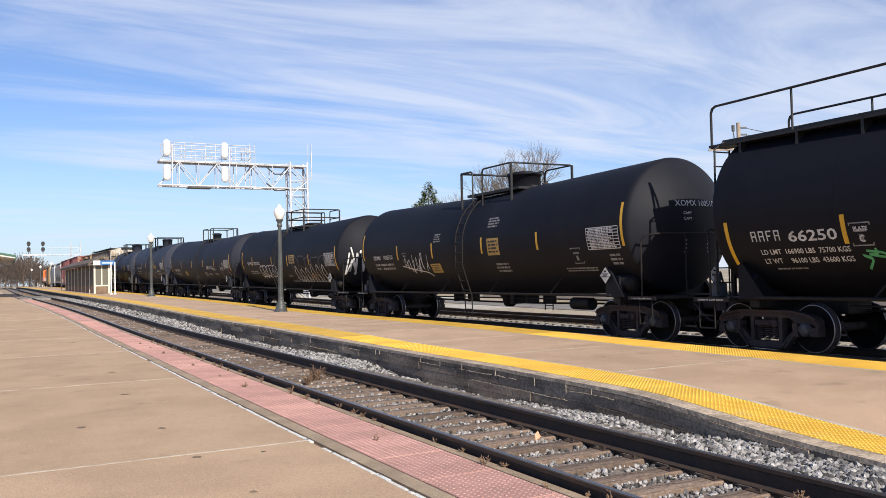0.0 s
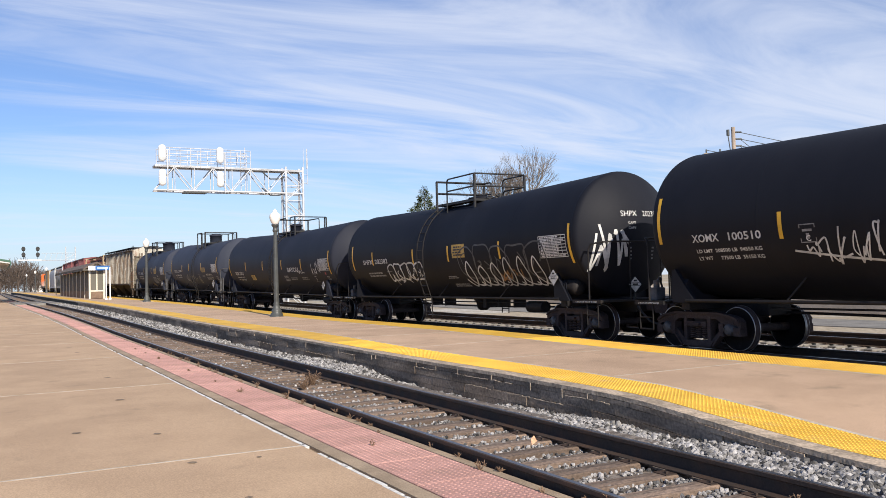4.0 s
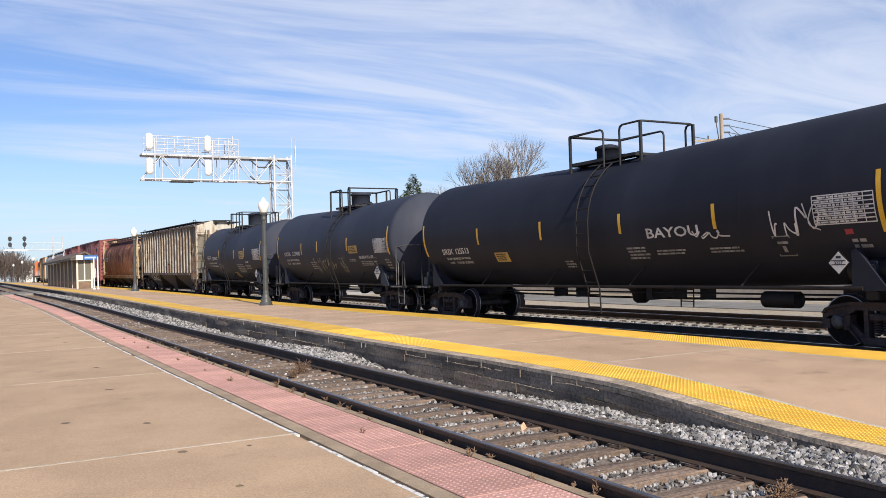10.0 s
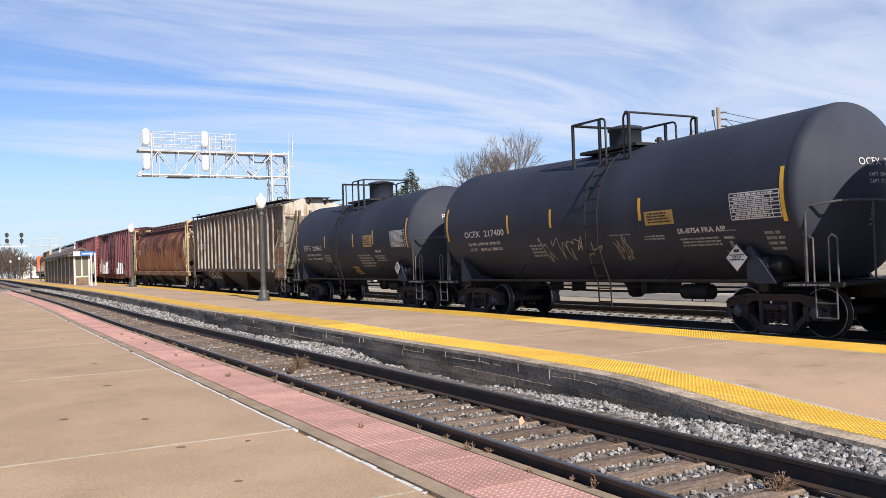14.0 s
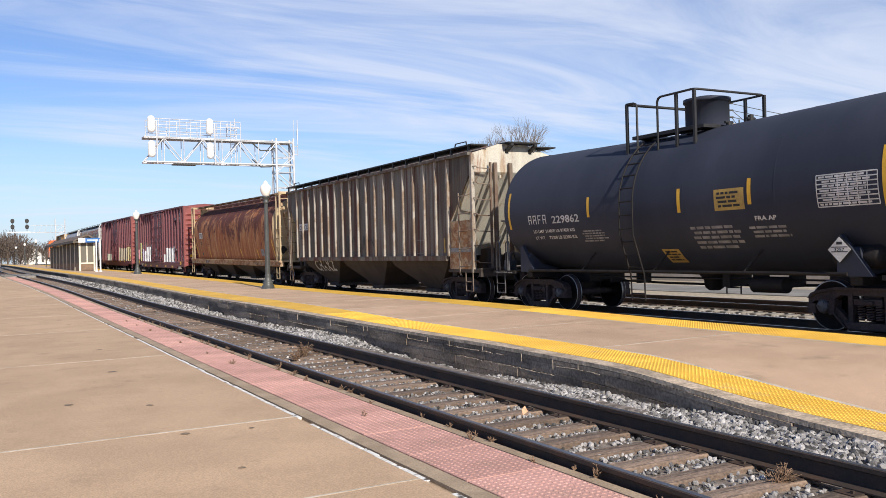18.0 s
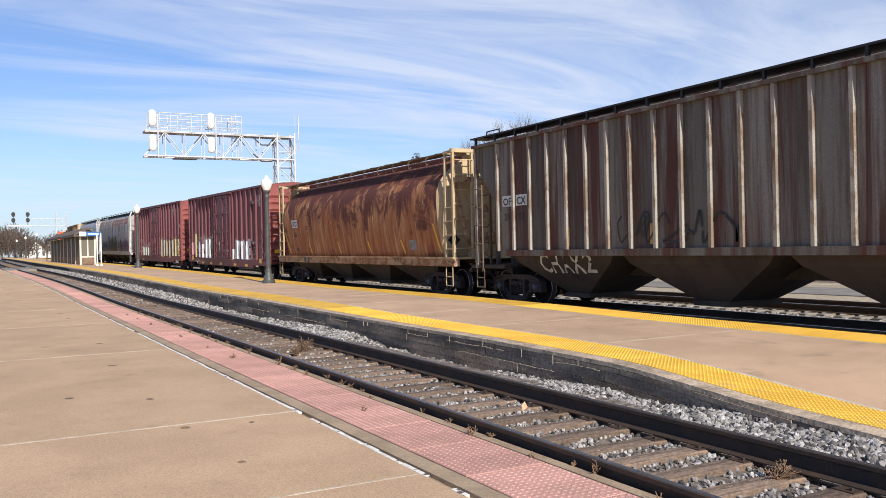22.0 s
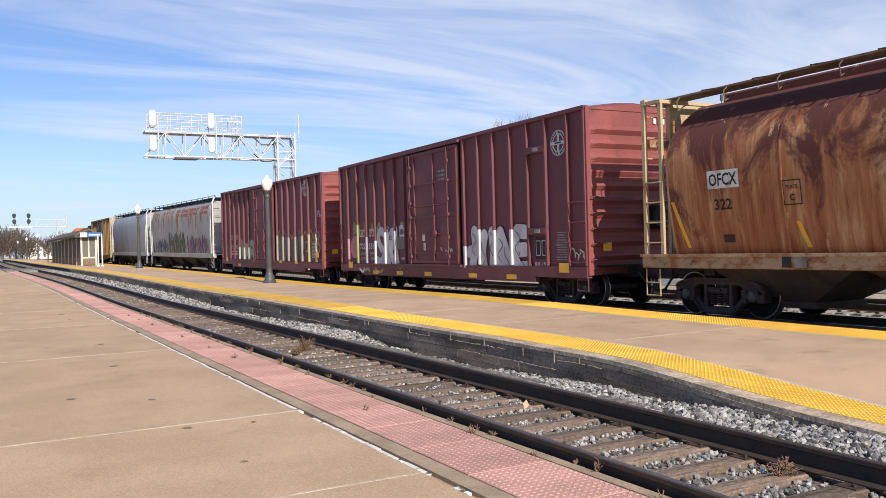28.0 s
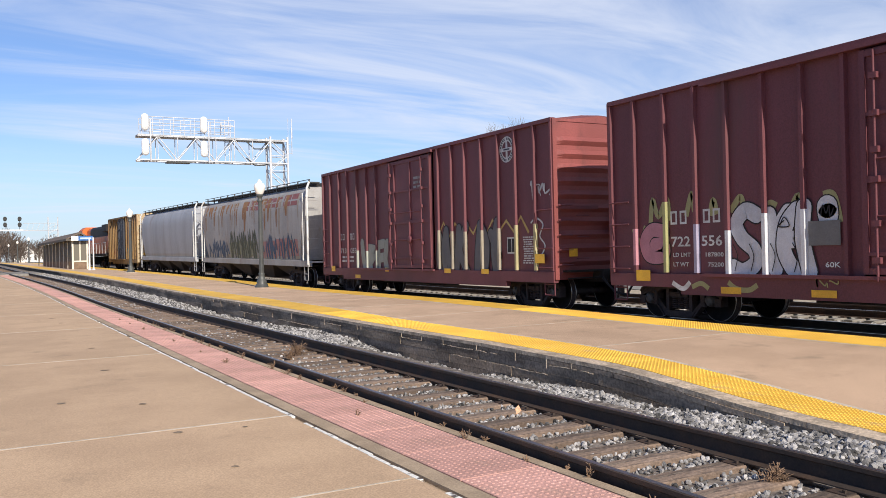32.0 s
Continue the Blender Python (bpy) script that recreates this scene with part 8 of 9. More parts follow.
TRIM = plain("cream_trim", (.72, .66, .54), .6)
SIDING = surf("dark_siding", (.115, .10, .082), (.085, .074, .06), 3, .8, .2, stretch=(1, 6, .3), speck=.15)
SHINGLE = surf("brown_shingle", (.16, .125, .10), (.10, .078, .062), 6, .9, .5, fine=20, speck=.3)
DADO = surf("brown_dado", (.22, .15, .10), (.16, .11, .075), 3, .85, .2, speck=.2)
PANE = glass_dark("shelter_pane", (.16, .15, .125))
BLUE = plain("sign_blue", (.035, .14, .40), .45)
SIGN_WHITE = plain("sign_white", (.82, .82, .82), .45)


def build_shelter():
    """Long narrow waiting shelter on the island, standing along the track."""
    y0, y1 = 81.0, 106.5
    x0, z = 7.55, rise(81) + .20
    turn = math.degrees(math.atan2(bend(y1) - bend(y0), y1 - y0))
    root = thing("shelter", "long narrow platform shelter with cream posts and brown roof", "shelter", (x0, y0, z), -turn)
    L, W, H = y1 - y0, 1.2, 2.55
    sl = (rise(y1) - rise(y0)) / L
    fl = G().box(-.1, -.05, -.25, W + .1, L, .01)
    part("floor_slab", fl, KERB, root)
    n = 8
    for i in range(n + 1):
        y = L * i / n
        for x in (0, W):
            p = G().box(x - .075, y - .075, 0, x + .075, y + .075, H + .05, .01)
            part("post", p, TRIM, root, "cream timber post")
    for i in range(n):
        ya, yb = L * i / n + .08, L * (i + 1) / n - .08
        d = G().box(-.03, ya, .05, .03, yb, .72)
        part("dado_panel", d, DADO, root, "brown lower panel")
        s = G().box(-.02, ya, .72, .02, yb, H)
        part("wall_panel", s, SIDING, root, "dark vertical boarding")
    e = G().box(.08, -.03, .05, W - .08, .03, .66)
    part("dado_panel", e, DADO, root)
    t = G().box(-.02, -.06, .66, W + .02, .06, .78)
    part("sill", t, TRIM, root, "cream sill")
    for a, b in ((.08, W / 2 - .05), (W / 2 + .05, W - .08)):
        w = G().box(a, -.015, .78, b, .015, H)
        part("pane", w, PANE, root, "dim grey pane")
    m = G().box(W / 2 - .05, -.05, .78, W / 2 + .05, .05, H)
    part("mullion", m, TRIM, root)
    bw = G().box(W - .02, 0.1, .05, W + .02, L, H)
    part("back_wall", bw, SIDING, root)
    r = G()
    r.prism([(-.55, H + .08), (-.55, H + .2), (W / 2, H + .78), (W + .35, H + .2), (W + .35, H + .08), (W / 2, H + .60)], "y", -.4, L + .4)
    roof = part("roof", r, SHINGLE, root, "brown shingled gable roof")
    g = G().prism([(-.1, H + .08), (W / 2, H + .60), (W + .1, H + .08)], "y", -.05, .02)
    part("gable", g, TRIM, root)
    f = G().box(-.58, -.45, H - .02, -.52, L + .4, H + .12)
    f.box(-.55, -.46, H - .02, W + .38, -.40, H + .14)
    part("fascia", f, SIDING, root, "dark fascia board")
    gt = G().tube([(-.5, L + .2, H + .05), (-.5, L + .2, .3)], .05, 6)
    part("downpipe", gt, SIDING, root)
    sg = tagged(new("station_sign"), "blue and white name board on the shelter gable", "sign")
    sg.matrix_world = Matrix.Translation((x0, y0, z)) @ pose(0, 0, 0, 0, 0, -turn)
    a = G().box(-.15, -.56, H + .0, .42, -.49, H + .40)
    part("logo_plate", a, SIGN_WHITE, sg, "white plate")
    b = G().box(.42, -.56, H + .0, 1.62, -.49, H + .40)
    bd = part("name_plate", b, BLUE, sg, "blue plate with a pale bar")
    c = G().box(.56, -.57, H + .12, 1.48, -.56, H + .27)
    part("name_bar", c, plain("sign_pale", (.45, .58, .78)), bd)
    for x, y, zz in ((8.38, 76.0, 2.75), (8.72, 76.3, 2.75)):
        p = G()
        p.cyl((0, 0, 0), (0, 0, zz), .055, 10)
        p.cyl((0, 0, 0), (0, 0, .12), .13, 10)
        q = tagged(part("marker_post", p, SIGN_WHITE), "slim white steel post on the platform", "post", "white posts")
        q.matrix_world = pose(x, y, rise(y) + .205)


build_shelter()


def build_gantry():
    """Cantilever signal bridge of galvanised lattice, its mast beyond the far track."""
    Y = 68.0
    k = Y / 55.0
    root = thing("signal_gantry", "galvanised lattice signal gantry with four white signal heads", "signal gantry", (0, Y, 0))
    up = lambda z: 1.632 + (z - 1.632) * k
    xl, xm0, xm1 = 8.93 * k, 17.36 * k, 18.55 * k
    zb, zt = up(7.72), up(9.22)
    dep = 1.05

    def lattice(g, p, q, n, r):
        p, q = Vector(p), Vector(q)
        g.cyl(p, q, r, 6)
    for y in (-dep / 2, dep / 2):
        for z in (zb, zt):
            part("chord", G().cyl((xl, y, z), (xm1, y, z), .075, 8), GALV, root, "galvanised tube chord")
    web = G()
    n = 7
    for i in range(n):
        xa, xb = xl + (xm0 - xl) * i / n, xl + (xm0 - xl) * (i + 1) / n
        for y in (-dep / 2, dep / 2):
            a, b = ((xa, y, zb), (xb, y, zt)) if i % 2 == 0 else ((xa, y, zt), (xb, y, zb))
            web.cyl(a, b, .042, 6)
            web.cyl((xb, y, zb), (xb, y, zt), .035, 6)
        for z in (zb, zt):
            web.cyl((xa, -dep / 2, z), (xb, dep / 2, z), .032, 6)
        web.cyl((xa, -dep / 2, zb), (xa, dep / 2, zb), .032, 6)
    part("web", web, GALV, root, "lattice of diagonals")
    mast = G()
    for x in (xm0, xm1):
        for y in (-dep / 2, dep / 2):
            mast.cyl((x, y, -.2), (x, y, zt + .35), .10, 8)
    part("mast", mast, GALV, root, "four-legged mast")
    mw = G()
    h = -.2
    i = 0
    while h < zt - 1.0:
        a, b = (xm0, xm1) if i % 2 else (xm1, xm0)
        for y in (-dep / 2, dep / 2):
            mw.cyl((a, y, h), (b, y, h + 1.25), .04, 6)
            mw.cyl((xm0, y, h), (xm1, y, h), .035, 6)
        for x in (xm0, xm1):
            mw.cyl((x, -dep / 2, h), (x, dep / 2, h + 1.25), .035, 6)
        h += 1.25
        i += 1
    part("mast_lattice", mw, GALV, root)
    rail = G()
    x1 = up(0) * 0 + 14.95 * k
    for z in (zt + .5, zt + 1.0, zt + 1.48):
        rail.cyl((xl + .3, -dep / 2 - .1, z), (x1, -dep / 2 - .1, z), .03, 6)
        rail.cyl((xl + .3, dep / 2 + .1, z), (x1, dep / 2 + .1, z), .03, 6)
    for j in range(10):
        x = xl + .3 + (x1 - xl - .3) * j / 9
        for y in (-dep / 2 - .1, dep / 2 + .1):
            rail.cyl((x, y, zt), (x, y, zt + 1.48), .03, 6)
    part("walkway_rail", rail, GALV, root, "walkway railing")
    wk = G().box(xl, -dep / 2 - .1, zt + .05, xm1, dep / 2 + .1, zt + .10)
    part("walkway", wk, GALV, root)
    cab = G()
    for s in (0, 1):
        z0 = zt - .25 - s * 1.35
        cab.tube([(xm0 - 2.0, -.4, z0 + .15), (xm0 - 1.3, -.4, z0 - .45), (xm0 - .5, -.4, z0 - .42), (xm0, -.4, z0 - .2)], .05, 6)
    part("cable", cab, LAMP_IRON, root, "sagging dark cables")
    for x in (9.34 * k, 12.93 * k):
        for z in (up(10.02), up(8.48)):
            hd = G()
            m = 20
            hz, hx = .66, .29
            loop = [(x + hx * math.cos(6.2832 * j / m), z + (hz - hx) * (1 if math.sin(6.2832 * j / m) > 0 else -1) + hx * math.sin(6.2832 * j / m)) for j in range(m)]
            hd.loft([[(x + (u - x) * f, -dep / 2 - q, z + (w - z) * f) for u, w in loop] for f, q in ((1, .28), (1, .33), (.86, .42), (.55, .48), (.2, .5))])
            head = part("signal_head", hd, SIGNAL_WHITE, root, "white oval signal back plate")
            bx = G().box(x - .2, -dep / 2 - .28, z - .5, x + .2, -dep / 2 + .1, z + .5, .03)
            part("lamp_case", bx, SIGNAL_WHITE, head)
        pp = G().cyl((x + .42, -dep / 2 - .16, zb - .1), (x + .42, -dep / 2 - .16, zt + 1.25), .06, 8)
        part("head_pole", pp, GALV, root)
    ant = G()
    ant.cyl((19.0 * k, 0, zt - 1), (19.0 * k, 0, up(10.85)), .035, 6)
    ant.cyl((18.75 * k, 0, zt - 4), (18.75 * k, 0, up(10.85)), .02, 6)
    ant.cyl((19.0 * k, 0, up(9.5)), (19.0 * k, 0, up(10.2)), .07, 6)
    for z in (zt - .2, zt - .9):
        ant.cyl((xm1, 0, z), (19.0 * k, 0, z), .03, 6)
    part("antenna", ant, GALV, root)
    aux = G()                                  # slim mast with stubs on the walkway's end
    for x in (17.9, 18.25):
        aux.cyl((x, .2, 9.2), (x, .2, 12.5 if x < 18 else 12.9), .035, 6)
    for q in range(9):
        aux.cyl((17.9, .2, 9.3 + q * .38), (18.25, .2, 9.3 + q * .38 + .19 * (q % 2)), .022, 5)
    aux.cyl((17.6, .2, 12.2), (18.6, .2, 12.2), .03, 6)
    aux.cyl((17.65, .2, 11.7), (17.65, .2, 12.5), .03, 6)
    part("antenna_mast", aux, GALV, root, "slim lattice antenna mast")
    lb = G().box(xl + 2.2, -dep / 2, zb - .16, xl + 4.0, dep / 2, zb - .08)
    part("ladder_tray", lb, LAMP_IRON, root)


build_gantry()


def far_signals():
    root = thing("signal_gantry", "distant signal bridge with two dark double-lamp heads", "signal gantry", (0, 210, rise(210)))
    z = 8.4
    for x in (5.95, 8.85):
        for d in (0, 1.3):
            h = G()
            h.turn([(-.1, .42), (.15, .42)], "y", (x, 0, z + .3 + d), 14)
            h.box(x - .3, 0, z - .2 + d, x + .3, .3, z + .75 + d, .05)
            part("signal_head", h, BLACK, root, "dark signal head")
        part("head_pole", G().cyl((x, .3, z - .8), (x, .3, z + 2.1), .06, 6), BLACK, root)
    b = G()
    b.box(4.8, -.3, z - 1.1, 9.6, .3, z - .8)
    for k in range(12):
        x = 9.6 + k * .55
        b.cyl((x, 0, z - 1.0), (x + .55, 0, z + .6 if k % 2 else z - 1.0), .04, 5)
    b.cyl((9.6, 0, z + .6), (16.4, 0, z + .6), .06, 5)
    b.cyl((9.6, 0, z - 1.0), (16.4, 0, z - 1.0), .08, 5)
    part("beam", b, GALV, root)
    m = G()
    for x in (14.6, 16.6):
        for y in (-.6, .6):
            m.cyl((x, y, -.4), (x, y, z + 2.0), .08, 6)
    for k in range(8):
        m.cyl((14.6, 0, k * 1.1), (16.6, 0, k * 1.1 + 1.1), .05, 5)
    part("mast", m, GALV, root)


far_signals()


def canopy():
    """The end of a station canopy over the near platform."""
    root = thing("platform_canopy", "green-edged station canopy on white brackets over the near platform", "canopy", (.35, 86, rise(86) + .45))
    r = G().prism([(-6, 3.25), (-6, 3.7), (-2.6, 4.0), (1.0, 3.32), (1.0, 3.1), (-2.6, 3.7)], "y", 0, 22)
    part("roof", r, plain("canopy_white", (.62, .62, .58)), root)
    f = G().box(.98, -.05, 3.0, 1.06, 22, 3.36)
    f.prism([(-6, 3.62), (-6, 3.8), (-2.6, 4.1), (1.0, 3.4), (1.0, 3.22), (-2.6, 3.92)], "y", -.06, 0)
    part("fascia", f, plain("canopy_green", (.05, .13, .085)), root, "dark green fascia")
    for y in (1.5, 8.5, 15.5):
        p = G().cyl((-2.6, y, 0), (-2.6, y, 3.75), .11, 10)
        p.tube([(-2.6, y, 2.2), (-1.6, y, 2.9), (.2, y, 3.3)], .06, 6)
        part("post", p, TRIM, root, "white post with a bracket")


canopy()


# ---- behind the tracks ----
BARK = surf("grey_bark", (.24, .205, .18), (.15, .13, .115), 4, .95, .4, fine=15, stretch=(3, 3, .5), speck=.25)
NEEDLE = surf("fir_needle", (.05, .07, .03), (.10, .115, .05), 3, .9, 0, fine=20, speck=.4)


def bare_tree(name, at, height, spread, seed, label, group="", levels=5, thin=.52, mat=None):
    rng = random.Random(seed)
    trunk, limbs = G(), G()

    def grow(p, d, length, r, lv):
        mid = p + d * length * .5 + Vector((rng.uniform(-.06, .06), rng.uniform(-.06, .06), 0)) * length
        q = p + d * length
        (trunk if lv <= 1 else limbs).tube([p, mid, q], r, 5 if lv < 3 else 3)
        if lv >= levels:
            return
        kids = rng.randint(4, 5) if lv < 2 else rng.randint(3, 4)
        for k in range(kids):
            a = 6.283 * (k + rng.uniform(0, .8)) / kids
            tilt = rng.uniform(.25, .62) * spread
            u = d.orthogonal().normalized()
            w = d.cross(u)
            nd = (d * math.cos(tilt) + (u * math.cos(a) + w * math.sin(a)) * math.sin(tilt))
            nd.z += .22
            nd.normalize()
            s = p + d * length * rng.uniform(.55, 1.0)
            grow(s, nd, length * rng.uniform(.58, .80), r * thin, lv + 1)
    grow(Vector((0, 0, 0)), Vector((0, 0, 1)), height * .30, height * .018, 0)
    tall = max(q[2] for q in limbs.v)
    for m in (trunk, limbs):
        m.v = [(q[0] * height / tall, q[1] * height / tall, q[2] * height / tall) for q in m.v]
    root = thing(name, label, "tree", at, 0, group)
    part("trunk", trunk, mat or BARK, root)
    part("crown", limbs, mat or BARK, root, "bare twiggy winter crown")
    return root


def conifer(at, height, radius, seed):
    rng = random.Random(seed)
    root = thing("fir_tree", "dark green conifer with drooping layered branches", "tree", at)
    part("trunk", G().cyl((0, 0, 0), (0, 0, height * .97), .16, 8, .02), BARK, root)
    V, F = [], []
    for k in range(4200):
        t = 1 - rng.random() ** .62 * .95      # more boughs towards the foot
        z = height * (.10 + .88 * t)
        rad = (radius * (1 - t) ** .82 + .08) * (.82 + .18 * math.sin(z * 7.0 + 1.5 * math.sin(z * 2.3)))
        a, f = rng.uniform(0, 6.283), rng.uniform(.25, 1.0) ** .6
        c = Vector((math.cos(a) * rad * f, math.sin(a) * rad * f, z - .16 * rad * f))
        out = Vector((math.cos(a), math.sin(a), rng.uniform(-.35, .25)))
        for _ in range(7):
            s = rng.uniform(.16, .38) * (.55 + .6 * (1 - t))
            d = (out + Vector((rng.uniform(-1, 1), rng.uniform(-1, 1), rng.uniform(-.6, .5))) * .9).normalized() * s
            e = Vector((rng.uniform(-1, 1), rng.uniform(-1, 1), rng.uniform(-.4, .4))).normalized() * s * .30
            q = c + Vector((rng.uniform(-.15, .15), rng.uniform(-.15, .15), rng.uniform(-.1, .1)))
            o = len(V)
            V += [tuple(q - e), tuple(q + e), tuple(q + d)]
            F.append((o, o + 1, o + 2))
    g = G().add(V, F)
    part("crown", g, NEEDLE, root, "layered needle-covered branches")


def utility_pole():
    root = thing("utility_pole", "weathered wooden utility pole with cross arms and wires", "utility pole", (38.1, 35, -.5))
    wood = surf("pole_wood", (.42, .34, .27), (.30, .24, .19), 3, .9, .3, stretch=(4, 4, .3))
    part("pole", G().cyl((0, 0, 0), (0, 0, 10.6), .15, 10, .115), wood, root, "grey-brown round pole")
    d = Vector((.86, -.5, 0))
    arms = G()
    for z in (9.05,):
        a, b = Vector((0, 0, z)) - d * 1.75, Vector((0, 0, z)) + d * 1.75
        n = Vector((.5, .86, 0)) * .06
        arms.add([a - n + Vector((0, 0, -.06)), b - n + Vector((0, 0, -.06)), b + n + Vector((0, 0, -.06)), a + n + Vector((0, 0, -.06)), a - n + Vector((0, 0, .07)), b - n + Vector((0, 0, .07)), b + n + Vector((0, 0, .07)), a + n + Vector((0, 0, .07))], [(0, 3, 2, 1), (4, 5, 6, 7), (0, 1, 5, 4), (2, 3, 7, 6), (0, 4, 7, 3), (1, 2, 6, 5)])
        for s in (-1, 1):
            arms.tube([Vector((0, 0, z - .6)), Vector((0, 0, z)) + d * s * .8], .025, 5)
    part("cross_arm", arms, wood, root)
    for s in (-1.6, -.8, .8, 1.6):
        p = Vector((0, 0, 9.12)) + d * s
        ins = G().cyl(p, p + Vector((0, 0, .22)), .05, 6)
        part("insulator", ins, LAMP_IRON, root)
    for z in (10.3, 9.9, 9.5):
        part("insulator", G().cyl((.1, -.06, z), (.42, -.22, z), .05, 6), LAMP_IRON, root)
    tr = G()
    tr.cyl((-.30, .12, 10.1), (-.30, .12, 10.45), .09, 10)
    tr.tube([(-.30, .12, 10.1), (-.28, 0, 9.2), (-.2, 0, 8.2)], .03, 5)
    part("cut_out", tr, LAMP_IRON, root, "dark cut-out and cable head")
    w = G()
    for k, (z, s) in enumerate(((10.3, .3), (9.9, .35), (9.5, .35), (9.3, 1.6), (9.3, -1.6))):
        p = Vector((0, 0, z)) + d * s
        q = p + Vector((45, 0, -.6))
        pts = [p + (q - p) * t + Vector((0, 0, -1.9 * 4 * t * (1 - t) * .5)) for t in [i / 14 for i in range(15)]]
        w.tube(pts, .022, 4)
    w.tube([(.3, -.2, 9.9), (1.2, -.7, 9.0), (1.0, -.6, 8.6)], .02, 4)
    w.tube([(.3, -.2, 9.5), (.8, -.4, 8.7), (1.6, -.9, 9.1)], .02, 4)
    part("wires", w, LAMP_IRON, root, "slack overhead wires")


bare_tree("bare_tree", (47.3, 75, -.1), 15.9, 1.02, 5, "broad leafless tree with a fine twiggy crown", levels=6, thin=.56)
bare_tree("bare_tree", (44.0, 76.5, -.1), 10.4, 1.1, 15, "lower leafless tree beside a broader one", levels=6)
bare_tree("bare_tree", (49.4, 77, -.1), 12.0, 1.0, 25, "leafless tree at the edge of a clump", levels=6)
conifer((38.1, 75, -.1), 11.4, 5.0, 9)
utility_pole()
def far_tree(at, height, seed):
    """A distant bare tree: a forked trunk in a rounded haze of fine twigs."""
    rng = random.Random(seed)
    root = thing("bare_tree", "distant leafless tree in a winter tree line", "tree", at, 0, "far tree line")
    tr, cr = G(), G()
    tr.tube([(0, 0, 0), (.1, 0, height * .3), (.3, 0, height * .6)], height * .022, 5)
    for k in range(7):
        a = 6.283 * k / 7
        tr.tube([(0, 0, height * .22), (math.cos(a) * height * .16, math.sin(a) * height * .16, height * .5), (math.cos(a) * height * .3, math.sin(a) * height * .3, height * .78)], height * .009, 4)
    part("trunk", tr, FAR_BARK, root)
    for k in range(900):
        a, u, f = rng.uniform(0, 6.283), rng.uniform(-.95, 1), rng.random() ** .45
        e = f * (.86 + .14 * math.sin(3 * a + seed) * math.cos(4 * u))
        c = Vector((math.cos(a) * math.sqrt(1 - u * u) * height * .42 * e, math.sin(a) * math.sqrt(1 - u * u) * height * .42 * e, height * (.43 + .47 * u * e)))
        d = Vector((c.x * .5, c.y * .5, abs(c.z - height * .3) * .6 + .5)).normalized() + Vector((rng.uniform(-.5, .5), rng.uniform(-.5, .5), rng.uniform(-.3, .3)))
        cr.tube([c, c + d * height * rng.uniform(.04, .11)], rng.uniform(.03, .065), 3)
    part("crown", cr, FAR_BARK, root, "rounded haze of bare twigs")


FAR_BARK = surf("far_bark", (.17, .13, .105), (.11, .085, .07), 2, .95, 0, speck=.15)
for i, (b, y, h) in enumerate(((-.012, 330, 12), (-.002, 300, 12), (.006, 280, 12), (.011, 320, 13), (.017, 300, 13), (.023, 280, 13), (.029, 310, 14), (.035, 290, 12), (.042, 310, 10), (.05, 330, 10), (.060, 360, 11), (.072, 330, 12), (.082, 340, 12), (.095, 360, 11), (.115, 380, 11), (.34, 190, 14), (.37, 200, 13), (.40, 210, 12))):
    far_tree((b * y, y, rise(y) - .5), h * .92, 40 + i)


def small_house(x, y, w, h, turn, label):
    root = thing("house", label, "house", (x, y, rise(y) - .5), turn)
    wl = G().box(-w / 2, -3.5, 0, w / 2, 3.5, h)
    wl.prism([(-w / 2, h), (0, h + w * .42), (w / 2, h)], "y", -3.5, 3.5)
    part("wall", wl, plain("house_white", (.74, .72, .68)), root, "white boarded walls")
    for s in (-1, 1):
        r = G()
        r.prism([(s * (w / 2 + .3), h - .2), (0, h + w * .42 + .05), (0, h + w * .42 + .25), (s * (w / 2 + .4), h - .02)], "y", -3.8, 3.8)
        part("roof", r, SHINGLE, root, "grey-brown roof")
    for dx in (-w * .25, w * .25):
        f = G().box(dx - .5, -3.56, 1.0, dx + .5, -3.5, 2.4)
        wn = part("window", f, SIGN_WHITE, root)
        part("pane", G().box(dx - .4, -3.58, 1.1, dx + .4, -3.555, 2.3), PANE, wn)
    return root


small_house(14.2, 330, 6.5, 4.2, 12, "small white gabled house beyond the platform end")
small_house(24, 380, 9, 3.4, -8, "low white house beside the line")


def parked_car(x, y, turn, paint, label):
    root = thing("parked_car", label, "car", (x, y, -.50 + rise(y)), turn)
    b = G()
    prof = [(-2.3, .45), (-2.3, .95), (-1.9, 1.05), (-1.5, 1.62), (1.1, 1.68), (1.45, 1.1), (2.2, .98), (2.35, .75), (2.35, .42)]
    b.loft([[(sx, y2, z2) for y2, z2 in prof] for sx in (-.88, .88)])
    body = part("body", b, paint, root, "painted car body")
    for s in (-1, 1):
        w = G().prism([(-1.55, 1.1), (-1.30, 1.52), (.95, 1.56), (1.2, 1.12)], "x", s * .885, s * .892)
        part("side_window", w, glass_dark("car_glass_%d" % (s + 1), (.02, .022, .025)), root)
    for y2 in (-1.4, 1.4):
        for s in (-1, 1):
            q = G().cyl((s * .72, y2, .34), (s * .92, y2, .34), .34, 16)
            wh = part("wheel", q, BLACK, root)
            part("rim", G().cyl((s * .92, y2, .34), (s * .93, y2, .34), .2, 12), GALV, wh)
    for s in (-1, 1):
        part("headlight", G().box(s * .7 - .15, 2.33, .7, s * .7 + .15, 2.37, .85), SIGN_WHITE, root)
    return root


parked_car(30.5, 71, 70, plain("car_white", (.78, .78, .78), .3), "white car parked on the ground beyond the tracks")
parked_car(42, 60, 80, plain("car_silver", (.40, .41, .43), .3, .3), "silver car parked beyond the tracks")

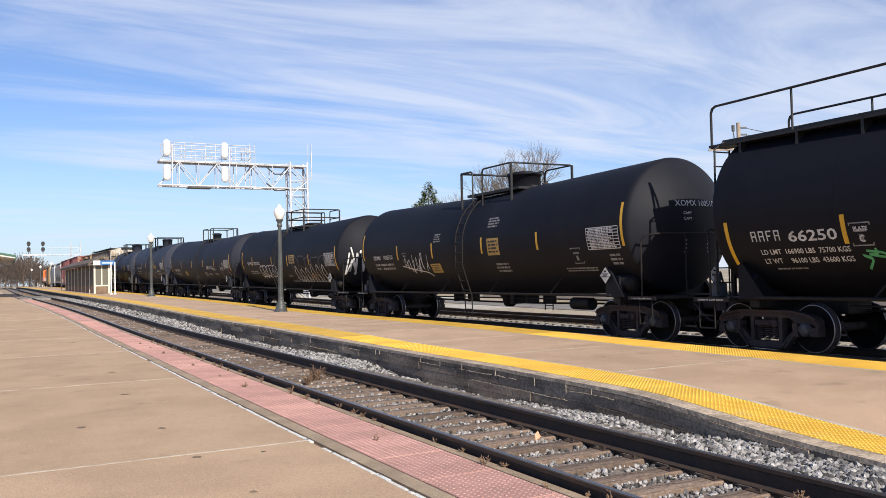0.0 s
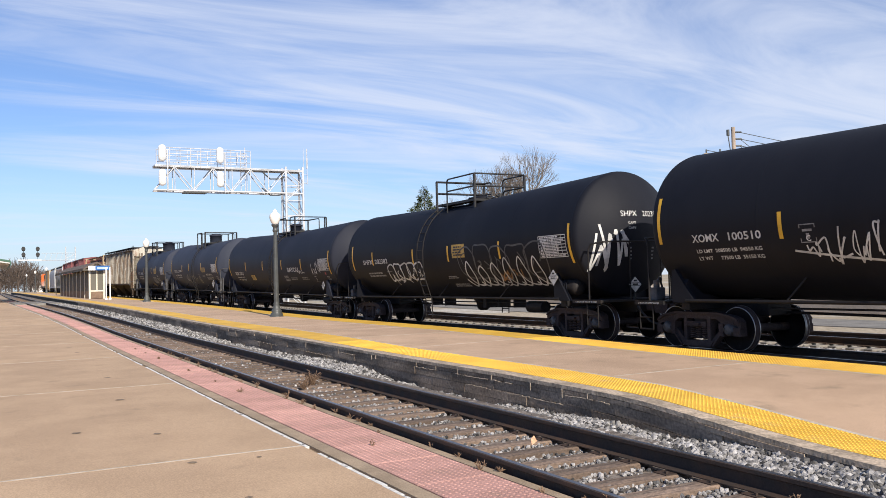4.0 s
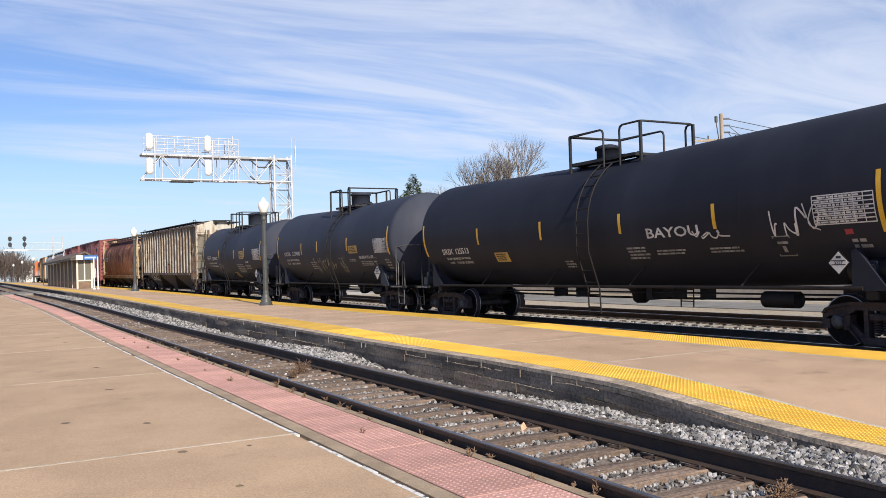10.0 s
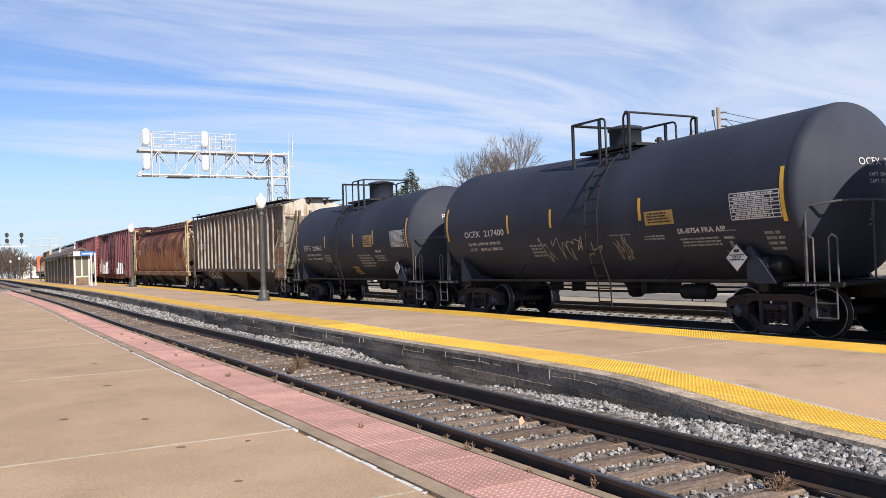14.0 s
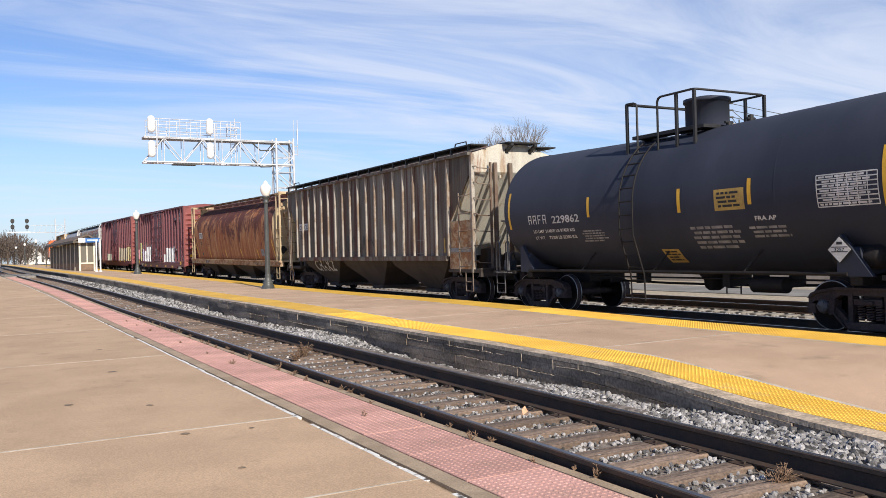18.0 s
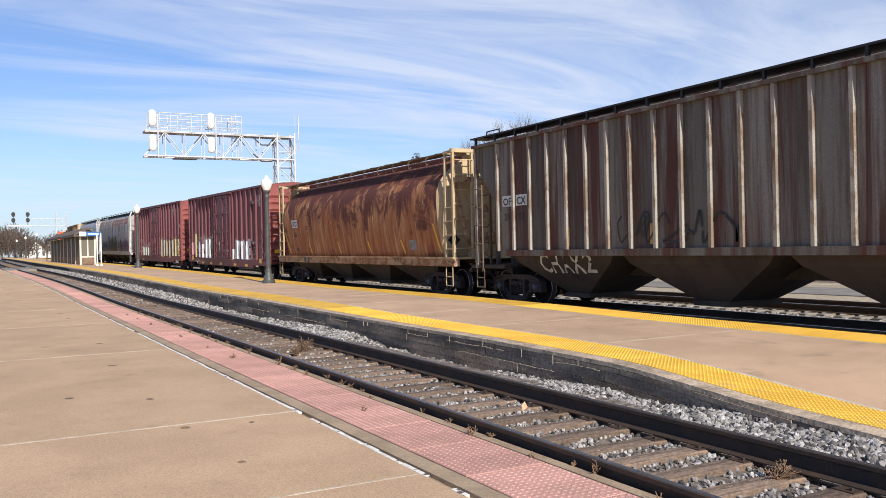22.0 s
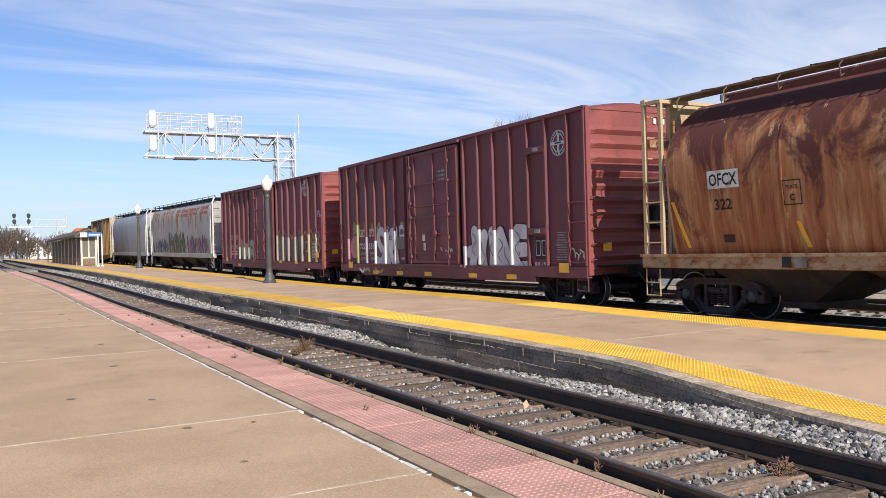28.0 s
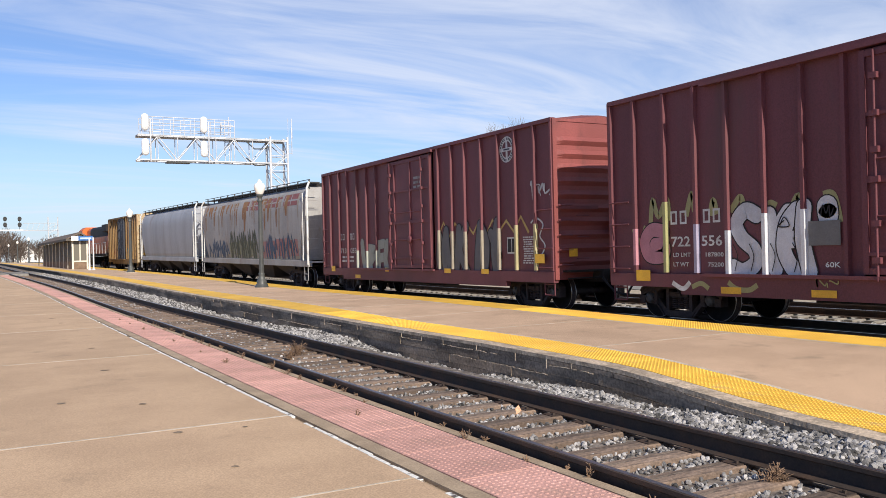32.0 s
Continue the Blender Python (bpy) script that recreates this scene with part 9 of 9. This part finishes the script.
# a paved lane, low white fence rails and a pale wall beyond the far track
lane = G()
sweep(lane, rect(28, -.6, 32, -.49), steps(-20, 160, 10))
setting("road", lane, surf("old_asphalt", (.24, .225, .20), (.17, .16, .14), .8, .95, .3, speck=.2), "pale worn access road", "road")
low = G()
sweep(low, rect(36, -.6, 36.3, .35), steps(-20, 60, 10))
setting("wall_low", low, surf("pale_low_wall", (.52, .45, .37), (.42, .36, .29), 1.0, .95, .2, speck=.15), "low pale retaining wall", "wall")


# ---- weeds and litter ----
DRY = surf("dry_weed", (.26, .165, .105), (.17, .11, .07), 5, .95, 0, speck=.3)


def weed(x, y, z, size, seed, label, n=26):
    rng = random.Random(seed)
    g = G()
    for k in range(n):
        a, t = rng.uniform(0, 6.283), rng.uniform(.1, 1.2)
        d = Vector((math.cos(a) * math.sin(t), math.sin(a) * math.sin(t), math.cos(t)))
        L = size * rng.uniform(.5, 1.0)
        p = Vector((rng.uniform(-.2, .2), rng.uniform(-.2, .2), 0)) * size
        m = p + d * L * .6
        q = m + (d + Vector((rng.uniform(-.6, .6), rng.uniform(-.6, .6), rng.uniform(-.5, .2)))) * L * .45
        g.tube([p, m, q], .0035 + size * .004, 3)
        for _ in range(3):
            s = p + (q - p) * rng.uniform(.4, .95)
            e = s + Vector((rng.uniform(-1, 1), rng.uniform(-1, 1), rng.uniform(-.2, .8))) * L * .25
            g.tube([s, e], .0025 + size * .003, 3)
    ob = tagged(part("dry_weed", g, DRY), label, "weed", "dry weeds")
    ob.matrix_world = pose(x, y, z)


weed(5.30, 4.42, -.20, .15, 1, "dry brown tumbleweed tuft against the rail", 50)
weed(5.05, 14.6, -.20, .27, 2, "dry brown weed clump between the rails", 60)
weed(4.75, 14.1, -.20, .20, 12, "dry brown weed clump between the rails", 40)
rngw = random.Random(31)
for k in range(46):
    y = 4.2 + 22 * (k + rngw.random()) / 46
    weed(rngw.choice((3.865, 3.98, 3.87, 3.97, 3.98, 3.5)), y, PLAT, rngw.uniform(.04, .10), 100 + k, "small dry weed in a platform joint", rngw.randint(6, 12))
lf = G()
lf.add([(0, 0, 0), (.05, .03, .03), (.10, .01, .05), (.06, -.04, .02)], [(0, 1, 2, 3)])
leaf = tagged(part("dead_leaf", lf, surf("leaf_tan", (.62, .36, .22), (.5, .28, .16), 8, .8)), "pale orange dead leaf on a tie", "leaf")
leaf.matrix_world = pose(5.05, 7.55, -.15, 20, -30, 40)


# ---- how the train moves ----
SURGE = [(0, -.04), (.5, -.02), (1, -.12), (1.5, -.12), (2, .01), (2.5, .03), (3, .03), (3.5, -.10), (5.5, .36), (6, .21), (6.5, .17), (7, .26), (7.5, .19), (8, .05), (8.5, .07), (9, .05), (9.5, .17), (10, .13), (10.5, -.08), (11, -.09),
         (11.5, .04), (12, .03), (12.5, .02), (13, -.14), (13.5, -.15), (14, -.07), (14.5, -.11), (16.5, .11), (17, .14), (17.5, .01), (18, .01), (18.5, -.02), (19, .11), (19.5, .06), (20, -.07), (20.5, -.09), (21, .07), (21.5, .08)]
SURGE += [(22, .10), (22.5, -.03), (23, -.05), (23.5, .07), (24, .04), (24.5, -.04), (25, -.23), (25.5, -.20), (27.5, .08), (28, .07), (28.5, .17), (29, .14), (29.5, -.06), (30, -.13), (30.5, 0), (31, -.01), (31.5, -.04), (32, -.23)]


def gone(t):
    """Metres that the train has rolled by t: a slowly rising speed and the small surges of its couplings."""
    return table(t, SURGE) + 0.02243 + t * (4.16600318 + t * (0.0298024570 + t * (-0.00237625942 + t * (7.69671039e-05 - t * 8.56349415e-07))))


def car_pose(place, t, xc=14.4):
    y = place - gone(t)
    y0, y1 = y - 6, y + 6
    a, b = Vector(on(xc, y0, 0)), Vector(on(xc, y1, 0))
    mid, d = (a + b) / 2, b - a
    return pose(*mid, math.degrees(math.atan2(d.z, d.y)), 0, -math.degrees(math.atan2(d.x, d.y)))


def motions():
    times = [0.5 * k for k in range(65)]
    for car, place in TRAIN.values():
        walk(car, [(t, car_pose(place, t)) for t in times])
    beats = [4 * k / 30 for k in range(241)]
    turns = [math.degrees(gone(t) / RW) for t in beats]
    for ax, y in AXLES:
        walk(ax, [(t, pose(0, y, RW, a)) for t, a in zip(beats, turns)])


motions()
